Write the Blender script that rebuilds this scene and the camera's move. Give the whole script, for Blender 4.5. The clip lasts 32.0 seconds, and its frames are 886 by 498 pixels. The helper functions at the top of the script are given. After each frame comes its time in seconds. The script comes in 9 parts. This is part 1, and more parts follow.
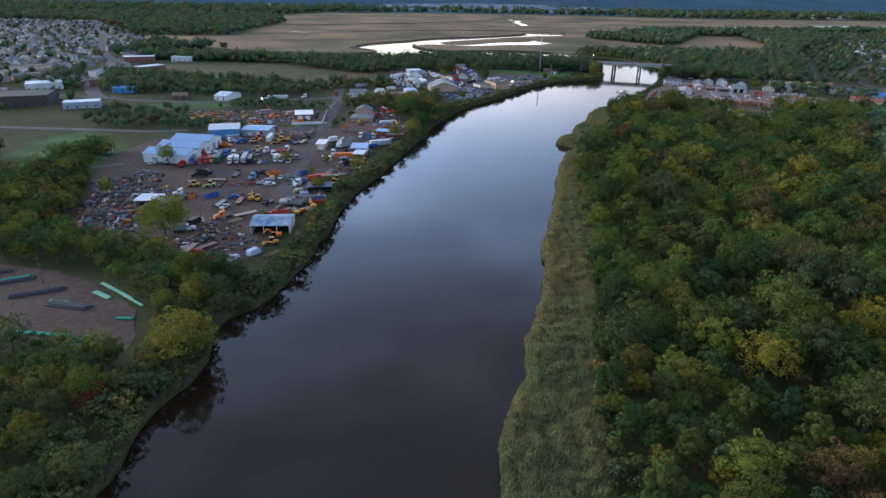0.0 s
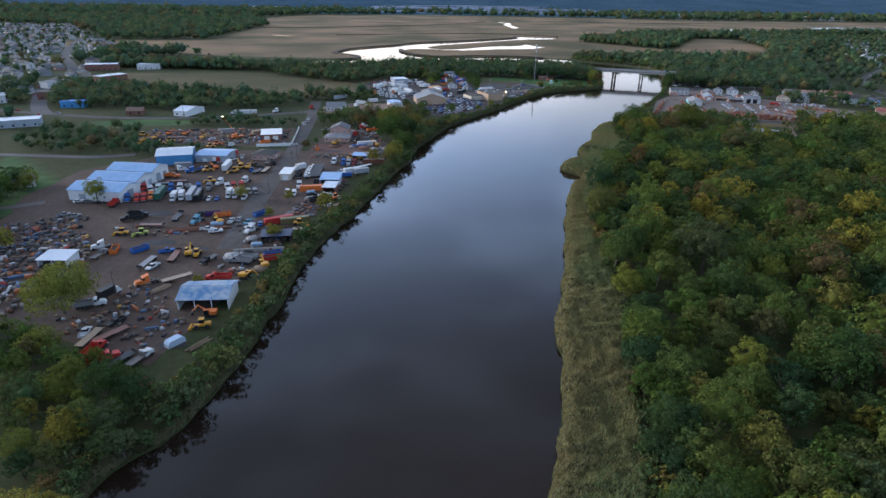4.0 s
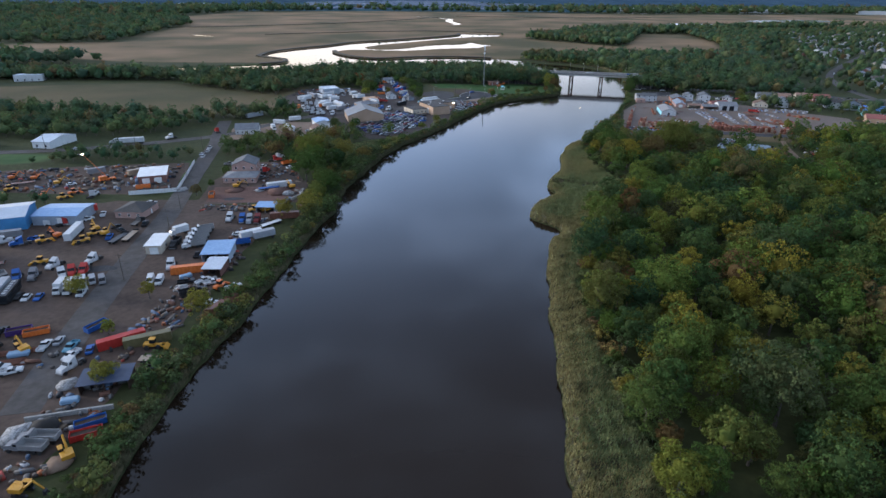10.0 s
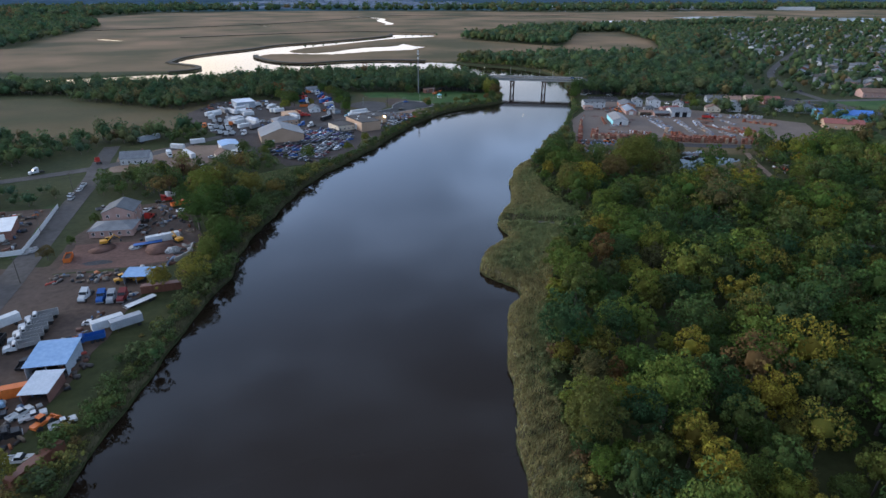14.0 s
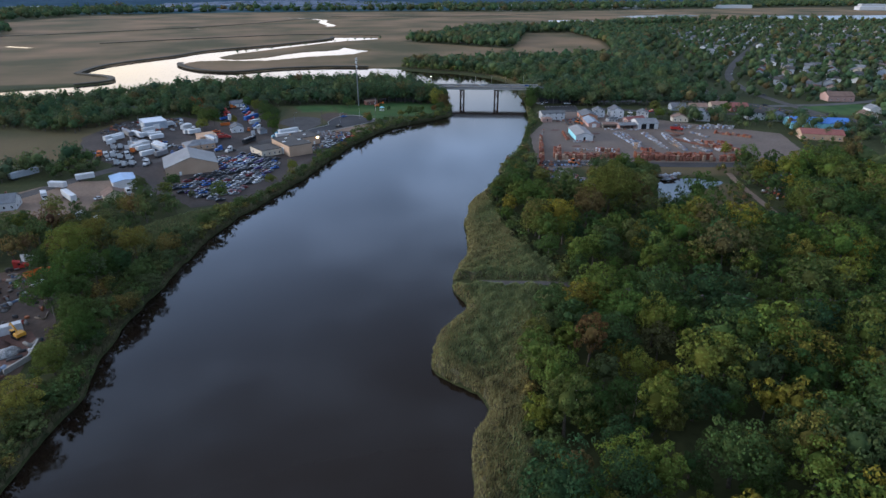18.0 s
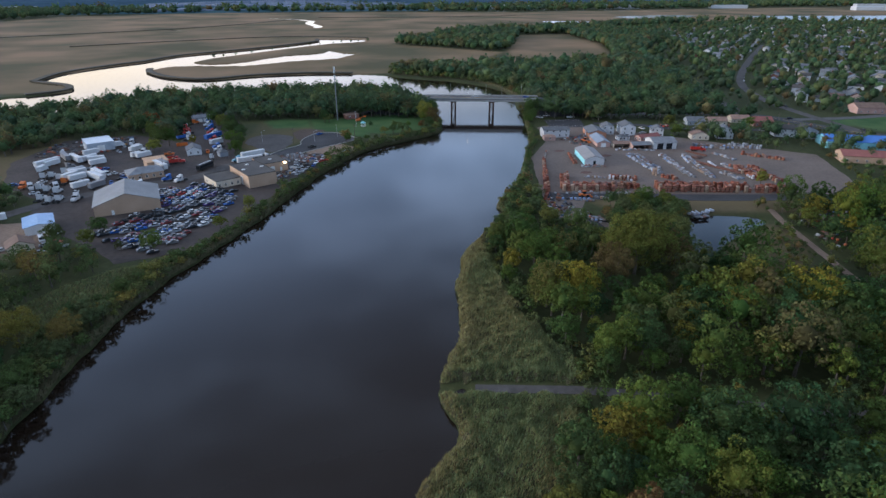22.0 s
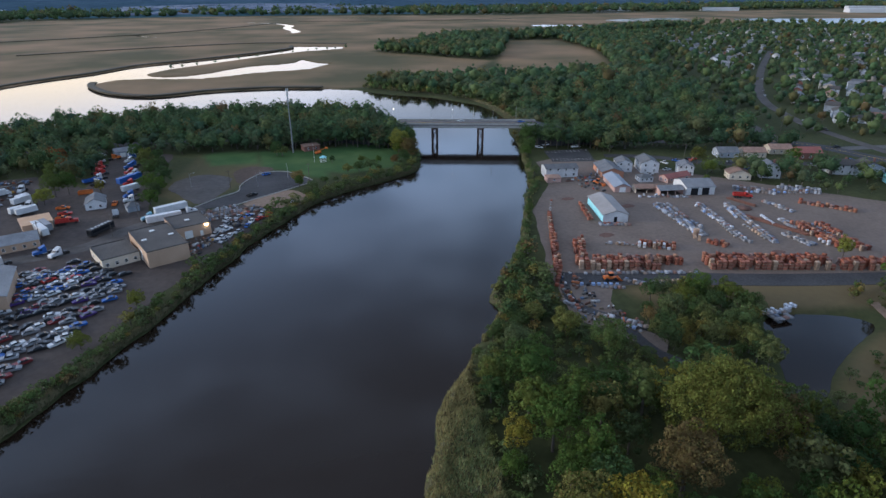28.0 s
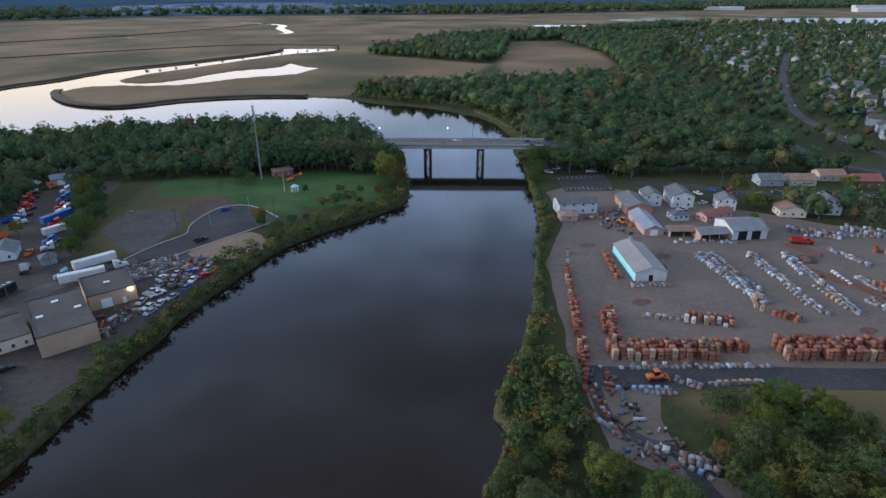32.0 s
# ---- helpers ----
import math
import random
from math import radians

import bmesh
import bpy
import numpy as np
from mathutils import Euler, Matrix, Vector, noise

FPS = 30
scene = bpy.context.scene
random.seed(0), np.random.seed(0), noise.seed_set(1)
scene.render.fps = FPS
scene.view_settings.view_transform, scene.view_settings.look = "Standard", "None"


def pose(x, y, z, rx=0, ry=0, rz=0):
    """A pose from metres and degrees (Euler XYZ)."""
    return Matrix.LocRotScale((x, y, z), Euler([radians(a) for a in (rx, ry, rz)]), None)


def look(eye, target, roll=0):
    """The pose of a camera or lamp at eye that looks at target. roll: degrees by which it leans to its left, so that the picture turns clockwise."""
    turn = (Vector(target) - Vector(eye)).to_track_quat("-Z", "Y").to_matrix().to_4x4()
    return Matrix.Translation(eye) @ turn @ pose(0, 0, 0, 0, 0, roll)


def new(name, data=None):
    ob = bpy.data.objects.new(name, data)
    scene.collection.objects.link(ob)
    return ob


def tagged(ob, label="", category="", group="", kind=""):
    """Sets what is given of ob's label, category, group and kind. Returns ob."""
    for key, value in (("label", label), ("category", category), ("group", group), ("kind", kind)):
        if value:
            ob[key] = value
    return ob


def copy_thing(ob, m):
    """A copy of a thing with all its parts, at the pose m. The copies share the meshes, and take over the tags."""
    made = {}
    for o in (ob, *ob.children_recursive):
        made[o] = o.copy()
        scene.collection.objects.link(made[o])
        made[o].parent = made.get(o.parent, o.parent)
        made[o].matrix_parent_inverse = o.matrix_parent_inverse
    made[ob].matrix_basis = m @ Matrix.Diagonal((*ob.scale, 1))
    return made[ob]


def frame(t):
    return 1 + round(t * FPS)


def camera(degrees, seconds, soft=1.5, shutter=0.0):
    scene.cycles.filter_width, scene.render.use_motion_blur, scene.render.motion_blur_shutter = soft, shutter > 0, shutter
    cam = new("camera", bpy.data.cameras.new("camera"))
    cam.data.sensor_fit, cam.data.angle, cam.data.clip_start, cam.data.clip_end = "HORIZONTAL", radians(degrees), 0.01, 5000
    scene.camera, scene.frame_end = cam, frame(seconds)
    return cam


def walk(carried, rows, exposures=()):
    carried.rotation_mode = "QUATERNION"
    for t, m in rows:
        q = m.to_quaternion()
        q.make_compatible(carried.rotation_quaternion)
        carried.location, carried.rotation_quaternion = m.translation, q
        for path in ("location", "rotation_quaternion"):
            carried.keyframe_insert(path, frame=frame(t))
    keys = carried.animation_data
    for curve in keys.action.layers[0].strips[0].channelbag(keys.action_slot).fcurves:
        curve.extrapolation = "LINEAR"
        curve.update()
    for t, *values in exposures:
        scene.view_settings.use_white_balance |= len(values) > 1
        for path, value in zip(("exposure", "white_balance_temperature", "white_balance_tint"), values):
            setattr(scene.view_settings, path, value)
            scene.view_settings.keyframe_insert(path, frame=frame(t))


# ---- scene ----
cam = camera(74.1, 32.0)
METRES, EYE, TILT, LEAN, TURN = 459.18, 90.0, 0.0, 0.0, 0.0
EXPOSURE = 1.0
ROWS = [
    (0.0, 0.0, 0.0, 0.0, 0.33, -23.66, -0.76),
    (0.5, 0.0004, 0.0157, 0.0001, 0.16, -23.67, -0.75),
    (1.0, 0.0008, 0.0314, 0.0003, -0.23, -23.67, -0.72),
    (1.5, 0.0011, 0.047, 0.0006, -0.42, -23.64, -0.72),
    (2.0, 0.0016, 0.0626, 0.0008, -0.5, -23.61, -0.72),
    (2.5, 0.0021, 0.0782, 0.0009, -0.49, -23.57, -0.72),
    (3.0, 0.0027, 0.0939, 0.001, -0.5, -23.53, -0.72),
    (3.5, 0.0033, 0.1095, 0.0013, -0.57, -23.52, -0.71),
    (5.5, 0.0058, 0.1724, 0.0014, -1.2, -23.56, -0.67),
    (6.0, 0.0068, 0.1881, 0.0016, -1.52, -23.62, -0.66),
    (6.5, 0.0078, 0.204, 0.0017, -1.9, -23.67, -0.65),
    (7.0, 0.009, 0.2198, 0.0019, -2.29, -23.72, -0.63),
    (7.5, 0.0103, 0.2356, 0.002, -2.72, -23.75, -0.58),
    (8.0, 0.0117, 0.2515, 0.0021, -3.2, -23.79, -0.57),
    (8.5, 0.0135, 0.2672, 0.002, -3.76, -23.81, -0.51),
    (9.0, 0.0153, 0.2831, 0.002, -4.46, -23.85, -0.49),
    (9.5, 0.0174, 0.2987, 0.0023, -5.23, -23.87, -0.42),
    (10.0, 0.0196, 0.3146, 0.0022, -6.05, -23.9, -0.41),
    (10.5, 0.0221, 0.3301, 0.0023, -6.86, -23.93, -0.37),
    (11.0, 0.0246, 0.3448, 0.0024, -7.58, -23.94, -0.36),
    (11.5, 0.0276, 0.3603, 0.0025, -8.35, -23.93, -0.33),
    (12.0, 0.0308, 0.3756, 0.0026, -9.11, -23.95, -0.3),
    (12.5, 0.0342, 0.391, 0.0028, -9.87, -23.95, -0.25),
    (13.0, 0.0378, 0.4063, 0.0028, -10.62, -23.97, -0.21),
    (13.5, 0.0417, 0.4219, 0.0027, -11.37, -23.98, -0.19),
    (14.0, 0.0456, 0.437, 0.0029, -12.08, -24.01, -0.16),
    (14.5, 0.0497, 0.4521, 0.003, -12.74, -24.01, -0.13),
    (16.5, 0.0685, 0.5124, 0.0033, -15.38, -24.04, 0.03),
    (17.0, 0.0733, 0.5273, 0.0034, -16.03, -24.04, 0.03),
    (17.5, 0.0785, 0.542, 0.0035, -16.62, -24.03, 0.06),
    (18.0, 0.0834, 0.5566, 0.0036, -16.96, -24.03, 0.06),
    (18.5, 0.0886, 0.5711, 0.0036, -17.09, -24.01, 0.07),
    (19.0, 0.0938, 0.5856, 0.0037, -17.07, -24.02, 0.07),
    (19.5, 0.0989, 0.6002, 0.0037, -17.06, -24.03, 0.07),
    (20.0, 0.104, 0.6146, 0.0037, -17.03, -24.04, 0.03),
    (20.5, 0.1091, 0.6294, 0.0038, -17.01, -24.05, 0.03),
    (21.0, 0.1144, 0.6439, 0.0039, -16.98, -24.06, 0.01),
    (21.5, 0.1198, 0.6584, 0.0044, -17.21, -24.07, 0.04),
    (22.0, 0.1248, 0.6732, 0.0045, -17.69, -24.06, 0.05),
    (22.5, 0.1304, 0.6878, 0.0047, -18.07, -24.03, 0.07),
    (23.0, 0.1356, 0.7023, 0.0052, -18.4, -24.07, 0.06),
    (23.5, 0.1413, 0.7164, 0.0055, -18.67, -24.07, 0.1),
    (24.0, 0.1474, 0.7309, 0.0054, -18.84, -24.06, 0.08),
    (24.5, 0.1528, 0.7451, 0.0058, -18.93, -24.08, 0.06),
    (25.0, 0.1585, 0.7596, 0.0059, -18.96, -24.08, 0.06),
    (25.5, 0.1643, 0.7739, 0.0061, -18.93, -24.05, 0.06),
    (27.5, 0.1878, 0.8318, 0.0058, -18.88, -23.9, 0.12),
    (28.0, 0.1937, 0.8463, 0.0058, -18.85, -23.88, 0.12),
    (28.5, 0.1996, 0.8608, 0.0057, -18.83, -23.86, 0.12),
    (29.0, 0.2056, 0.8752, 0.0056, -18.8, -23.84, 0.15),
    (29.5, 0.2114, 0.8897, 0.0056, -18.78, -23.84, 0.12),
    (30.0, 0.2172, 0.904, 0.0056, -18.76, -23.85, 0.14),
    (30.5, 0.223, 0.9184, 0.0055, -18.74, -23.89, 0.14),
    (31.0, 0.2287, 0.9325, 0.0055, -18.73, -23.92, 0.14),
    (31.5, 0.2344, 0.9469, 0.0054, -18.77, -23.96, 0.11),
    (32.0, 0.2402, 0.9611, 0.0056, -18.87, -23.97, 0.12),
]
walk(cam, [(t, pose(0, 0, EYE, TILT, LEAN, TURN) @ pose(METRES * x, METRES * y, METRES * z, 90 + pitch, roll, yaw)) for t, x, y, z, yaw, pitch, roll in ROWS],
     exposures=((0.0, EXPOSURE, 5380, 10), (7, EXPOSURE, 5380, 10), (14, EXPOSURE - 0.12, 5380, 10), (32, EXPOSURE - 0.17, 5380, 10)))


# ---- world and sun ----
SUN_AZ, SUN_EL = 72.0, 7.0      # degrees to the left of straight ahead, degrees above the horizon
GLOW_AZ = 50.0                 # where the evening glow is strongest, degrees to the left
CLOUD, PALE, GLOW, OVERHEAD = (5.2, 6.3, 7.9), (7.3, 8.7, 11.4), (9.3, 6.9, 4.1), 0.7
world = bpy.data.worlds.new("dusk_sky")
scene.world = world
world.use_nodes = True
wn, wl = world.node_tree.nodes, world.node_tree.links
sky = wn.new("ShaderNodeTexSky")
sky.sky_type = "NISHITA"
sky.sun_disc = False
sky.sun_elevation, sky.sun_rotation = radians(SUN_EL), radians(-SUN_AZ)
sky.air_density, sky.dust_density, sky.ozone_density = 1.0, 4.0, 2.3
def sky_node(kind, **values):
    n = wn.new(kind)
    for key, v in values.items():
        n.inputs[key].default_value = v
    return n


def sky_math(op, a, b):
    n = wn.new("ShaderNodeMath")
    n.operation = op
    for k, v in enumerate((a, b)):
        if isinstance(v, (int, float)):
            n.inputs[k].default_value = v
        else:
            wl.new(v, n.inputs[k])
    return n.outputs[0]


def sky_ramp(value, a, b, lo=0.0, hi=1.0):
    n = wn.new("ShaderNodeMapRange")
    n.interpolation_type = "SMOOTHSTEP"
    for k, v in enumerate((a, b, lo, hi)):
        n.inputs[k + 1].default_value = v
    wl.new(value, n.inputs["Value"])
    return n.outputs["Result"]


def sky_mix(fac, a, b, kind="MIX"):
    n = wn.new("ShaderNodeMixRGB")
    n.blend_type = kind
    for k, v in enumerate((fac, a, b)):
        if isinstance(v, (tuple, float)):
            n.inputs[k].default_value = (*v, 1) if isinstance(v, tuple) else v
        else:
            wl.new(v, n.inputs[k])
    return n.outputs["Color"]


sky_co, sky_xyz, sky_map = wn.new("ShaderNodeTexCoord"), wn.new("ShaderNodeSeparateXYZ"), wn.new("ShaderNodeMapping")
sky_map.inputs["Scale"].default_value = (1.0, 1.0, 3.2)
wl.new(sky_co.outputs["Generated"], sky_xyz.inputs["Vector"])
wl.new(sky_co.outputs["Generated"], sky_map.inputs["Vector"])
cloud = sky_node("ShaderNodeTexNoise", Scale=2.9, Detail=7.0, Roughness=0.55)
wl.new(sky_map.outputs["Vector"], cloud.inputs["Vector"])
high = sky_xyz.outputs["Z"]
# broken blue-grey cloud, darker overhead
cloudy = sky_mix(sky_math("MULTIPLY", sky_ramp(cloud.outputs["Fac"], 0.36, 0.68), 0.75), sky.outputs["Color"], CLOUD)
cloudy = sky_mix(sky_ramp(high, 0.28, 0.72, 0.0, OVERHEAD), cloudy, (2.1, 2.0, 2.0))
# pale evening light low in the sky, strongest towards the sunset
west = sky_math("ADD", sky_math("MULTIPLY", sky_xyz.outputs["X"], -math.sin(radians(GLOW_AZ))), sky_math("MULTIPLY", sky_xyz.outputs["Y"], math.cos(radians(GLOW_AZ))))
veil = sky_math("MULTIPLY", sky_ramp(high, 0.74, 0.18), sky_ramp(west, 0.12, 0.8, 0.06, 0.97))
veil = sky_mix(sky_math("MULTIPLY", veil, sky_ramp(cloud.outputs["Fac"], 0.36, 0.6, 0.72, 1.0)), cloudy, PALE)
lit = sky_math("MULTIPLY", sky_ramp(high, 0.27, 0.1), sky_ramp(west, -0.05, 0.95))
lit = sky_math("MULTIPLY", lit, sky_ramp(cloud.outputs["Fac"], 0.25, 0.55, 0.6, 1.0))
wl.new(sky_mix(lit, veil, GLOW), wn["Background"].inputs["Color"])
wn["Background"].inputs["Strength"].default_value = 0.138

sun = new("sun", bpy.data.lights.new("sun", "SUN"))
sun.data.energy, sun.data.angle, sun.data.color = 1.45, radians(14), (1.0, 0.84, 0.64)
az, el = radians(SUN_AZ), radians(SUN_EL + 4)
sun.matrix_world = look((0, 0, 200), (200 * math.sin(az), -200 * math.cos(az), 200 - 200 * math.tan(el)))


# ---- materials ----
def material(name, low, high, scale=1.0, rough=0.8, metal=0.0, bump=0.0, fine=None, spread=0.5, spec=None, per_object=0.0):
    """Two-scale noise between two colours, with optional relief and a shift per object."""
    m = bpy.data.materials.new(name)
    m.use_nodes = True
    n, l = m.node_tree.nodes, m.node_tree.links
    b = n["Principled BSDF"]
    b.inputs["Roughness"].default_value, b.inputs["Metallic"].default_value = rough, metal
    if spec is not None:
        b.inputs["Specular IOR Level"].default_value = spec
    co = n.new("ShaderNodeTexCoord")
    big, small = n.new("ShaderNodeTexNoise"), n.new("ShaderNodeTexNoise")
    big.inputs["Scale"].default_value, big.inputs["Detail"].default_value = scale, 4
    small.inputs["Scale"].default_value, small.inputs["Detail"].default_value = (fine or scale * 9), 3
    add = n.new("ShaderNodeMath")
    add.operation = "MULTIPLY_ADD"
    add.inputs[1].default_value = 0.5
    half = n.new("ShaderNodeMath")
    half.operation = "MULTIPLY"
    half.inputs[1].default_value = 0.5
    ramp = n.new("ShaderNodeMapRange")
    ramp.inputs["From Min"].default_value, ramp.inputs["From Max"].default_value = 0.5 - 0.3 * spread, 0.5 + 0.3 * spread
    mix = n.new("ShaderNodeMixRGB")
    mix.inputs["Color1"].default_value, mix.inputs["Color2"].default_value = (*low, 1), (*high, 1)
    for tex in (big, small):
        l.new(co.outputs["Object"], tex.inputs["Vector"])
    l.new(small.outputs["Fac"], half.inputs[0])
    l.new(big.outputs["Fac"], add.inputs[0])
    l.new(half.outputs[0], add.inputs[2])
    l.new(add.outputs[0], ramp.inputs["Value"])
    l.new(ramp.outputs["Result"], mix.inputs["Fac"])
    out = mix.outputs["Color"]
    if per_object:
        info, hsv, mr = n.new("ShaderNodeObjectInfo"), n.new("ShaderNodeHueSaturation"), n.new("ShaderNodeMapRange")
        mr.inputs["To Min"].default_value, mr.inputs["To Max"].default_value = 1 - per_object, 1 + per_object
        l.new(info.outputs["Random"], mr.inputs["Value"])
        l.new(mr.outputs["Result"], hsv.inputs["Value"])
        l.new(out, hsv.inputs["Color"])
        out = hsv.outputs["Color"]
    l.new(out, b.inputs["Base Color"])
    if bump:
        bp = n.new("ShaderNodeBump")
        bp.inputs["Strength"].default_value, bp.inputs["Distance"].default_value = bump, 0.1
        l.new(small.outputs["Fac"], bp.inputs["Height"])
        l.new(bp.outputs["Normal"], b.inputs["Normal"])
    return m


def leaf_material(name, stops, rough=0.9, low=0.5, high=1.55):
    """Foliage whose colour goes by the tree (object or 'tint') and varies from leaf to leaf."""
    m = bpy.data.materials.new(name)
    m.use_nodes = True
    n, l = m.node_tree.nodes, m.node_tree.links
    b = n["Principled BSDF"]
    b.inputs["Roughness"].default_value = rough
    b.inputs["Specular IOR Level"].default_value = 0.08
    info, tint, geo = n.new("ShaderNodeObjectInfo"), n.new("ShaderNodeAttribute"), n.new("ShaderNodeNewGeometry")
    tint.attribute_name = "tint"
    add, fr = n.new("ShaderNodeMath"), n.new("ShaderNodeMath")
    add.operation, fr.operation = "ADD", "FRACT"
    ramp = n.new("ShaderNodeValToRGB")
    ramp.color_ramp.interpolation = "LINEAR"
    els = ramp.color_ramp.elements
    while len(els) < len(stops):
        els.new(0.5)
    for e, (p, c) in zip(els, stops):
        e.position, e.color = p, (*c, 1)
    hsv, mr, mh = n.new("ShaderNodeHueSaturation"), n.new("ShaderNodeMapRange"), n.new("ShaderNodeMapRange")
    mr.inputs["To Min"].default_value, mr.inputs["To Max"].default_value = low, high
    mh.inputs["To Min"].default_value, mh.inputs["To Max"].default_value = 0.475, 0.515
    l.new(info.outputs["Random"], add.inputs[0])
    l.new(tint.outputs["Fac"], add.inputs[1])
    l.new(add.outputs[0], fr.inputs[0])
    l.new(fr.outputs[0], ramp.inputs["Fac"])
    l.new(geo.outputs["Random Per Island"], mr.inputs["Value"])
    l.new(geo.outputs["Random Per Island"], mh.inputs["Value"])
    l.new(mr.outputs["Result"], hsv.inputs["Value"])
    l.new(mh.outputs["Result"], hsv.inputs["Hue"])
    l.new(ramp.outputs["Color"], hsv.inputs["Color"])
    l.new(hsv.outputs["Color"], b.inputs["Base Color"])
    tr, ms = n.new("ShaderNodeBsdfTranslucent"), n.new("ShaderNodeMixShader")
    ms.inputs["Fac"].default_value = 0.3
    l.new(hsv.outputs["Color"], tr.inputs["Color"])
    l.new(b.outputs["BSDF"], ms.inputs[1])
    l.new(tr.outputs["BSDF"], ms.inputs[2])
    l.new(ms.outputs["Shader"], n["Material Output"].inputs["Surface"])
    return m


def plain(name, c, rough=0.5, metal=0.0, vary=0.12, spec=None):
    return material(name, tuple(v * (1 - vary) for v in c), tuple(min(1, v * (1 + vary)) for v in c), 0.6, rough, metal, fine=4.0, spec=spec)


def glow(name, c, strength):
    m = bpy.data.materials.new(name)
    m.use_nodes = True
    b = m.node_tree.nodes["Principled BSDF"]
    b.inputs["Base Color"].default_value = (*c, 1)
    b.inputs["Emission Color"].default_value = (*c, 1)
    b.inputs["Emission Strength"].default_value = strength
    return m


LEAF = leaf_material("mixed_autumn_leaves", [
    (0.0, (0.041, 0.073, 0.020)), (0.14, (0.083, 0.130, 0.025)), (0.3, (0.036, 0.071, 0.031)), (0.44, (0.115, 0.151, 0.028)), (0.56, (0.045, 0.081, 0.032)),
    (0.68, (0.154, 0.169, 0.028)), (0.78, (0.054, 0.079, 0.032)), (0.87, (0.214, 0.185, 0.025)), (0.925, (0.091, 0.097, 0.039)), (0.965, (0.128, 0.081, 0.031)), (0.985, (0.086, 0.103, 0.043)), (1.0, (0.045, 0.077, 0.025))], 0.9, 0.62, 1.4)
# Leaves of far trees: distance haze is put in as paler, bluer colours.
LEAF_FAR = leaf_material("haze_paled_leaves", [
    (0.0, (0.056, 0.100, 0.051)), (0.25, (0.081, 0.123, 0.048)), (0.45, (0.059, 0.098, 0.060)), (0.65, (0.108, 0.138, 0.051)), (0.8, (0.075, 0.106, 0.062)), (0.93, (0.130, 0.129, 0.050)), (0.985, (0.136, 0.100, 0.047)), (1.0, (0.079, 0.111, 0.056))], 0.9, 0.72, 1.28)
WEED = leaf_material("dark_bank_weeds", [(0.0, (0.105, 0.105, 0.055)), (0.5, (0.07, 0.092, 0.046)), (1.0, (0.12, 0.112, 0.06))])
SHRUB = leaf_material("bank_shrub_leaves", [
    (0.0, (0.056, 0.088, 0.034)), (0.3, (0.085, 0.12, 0.036)), (0.6, (0.085, 0.108, 0.05)), (0.85, (0.14, 0.15, 0.042)), (0.95, (0.18, 0.145, 0.04)), (1.0, (0.14, 0.092, 0.05))])
REED = leaf_material("reed_stems", [
    (0.0, (0.261, 0.209, 0.092)), (0.2, (0.225, 0.209, 0.089)), (0.4, (0.180, 0.201, 0.085)), (0.6, (0.149, 0.195, 0.085)), (0.8, (0.180, 0.199, 0.089)), (1.0, (0.252, 0.209, 0.096))], 0.9, 0.6, 1.5)
BARK = material("grey_bark", (0.05, 0.04, 0.032), (0.14, 0.12, 0.1), 2.0, 0.9, bump=0.5)
DIRT = material("trodden_dirt_yard", (0.048, 0.035, 0.028), (0.12, 0.088, 0.07), 0.05, 0.92, bump=0.25, fine=0.6, spread=0.8, spec=0.15)
GRAVEL = material("pale_stone_dust", (0.115, 0.09, 0.074), (0.2, 0.16, 0.134), 0.05, 0.9, bump=0.2, fine=0.7, spread=0.8, spec=0.15)
SAND = material("brown_sand_lot", (0.16, 0.115, 0.085), (0.26, 0.19, 0.14), 0.06, 0.92, bump=0.2, fine=0.8, spec=0.15)
REDSOIL = material("red_brown_soil", (0.09, 0.055, 0.045), (0.17, 0.1, 0.08), 0.08, 0.95, bump=0.3, fine=0.8, spec=0.15)
ASPHALT = material("weathered_asphalt", (0.034, 0.034, 0.037), (0.075, 0.073, 0.075), 0.07, 0.85, bump=0.1, fine=1.5, spec=0.15)
ROADMAT = material("grey_road_surface", (0.08, 0.076, 0.076), (0.135, 0.128, 0.126), 0.05, 0.85, fine=1.0, spec=0.15)
CONCRETE = material("stained_concrete", (0.22, 0.215, 0.2), (0.38, 0.37, 0.35), 0.4, 0.85, bump=0.1)
OLDSTEEL = material("rusted_brown_steel", (0.05, 0.03, 0.022), (0.11, 0.06, 0.04), 1.0, 0.7, 0.3, fine=6)
LAWN = material("mown_grass", (0.045, 0.07, 0.026), (0.08, 0.1, 0.04), 0.08, 0.9, bump=0.3, fine=1.2, spec=0.15)
WHITE = material("white_painted_metal", (0.6, 0.6, 0.6), (0.78, 0.78, 0.77), 0.3, 0.5)
DARKGLASS = plain("dark_window_glass", (0.015, 0.018, 0.022), 0.2, spec=0.3)
RUBBER = plain("black_rubber", (0.02, 0.02, 0.02), 0.85)
STEEL = plain("galvanised_steel", (0.35, 0.36, 0.37), 0.45, 0.8)
BLACK = plain("black_metal", (0.025, 0.025, 0.027), 0.5)
WARMLAMP = glow("warm_lamp_glow", (1.0, 0.72, 0.36), 30.0)


# ---- plan helpers ----
def inside(px, py, poly):
    """True where the points lie within the polygon."""
    r = np.zeros(px.shape, bool)
    q = np.array(poly, float)
    for (x1, y1), (x2, y2) in zip(q, np.roll(q, -1, 0)):
        cross = (y1 > py) != (y2 > py)
        r ^= cross & (px < (x2 - x1) * (py - y1) / ((y2 - y1) or 1e-9) + x1)
    return r


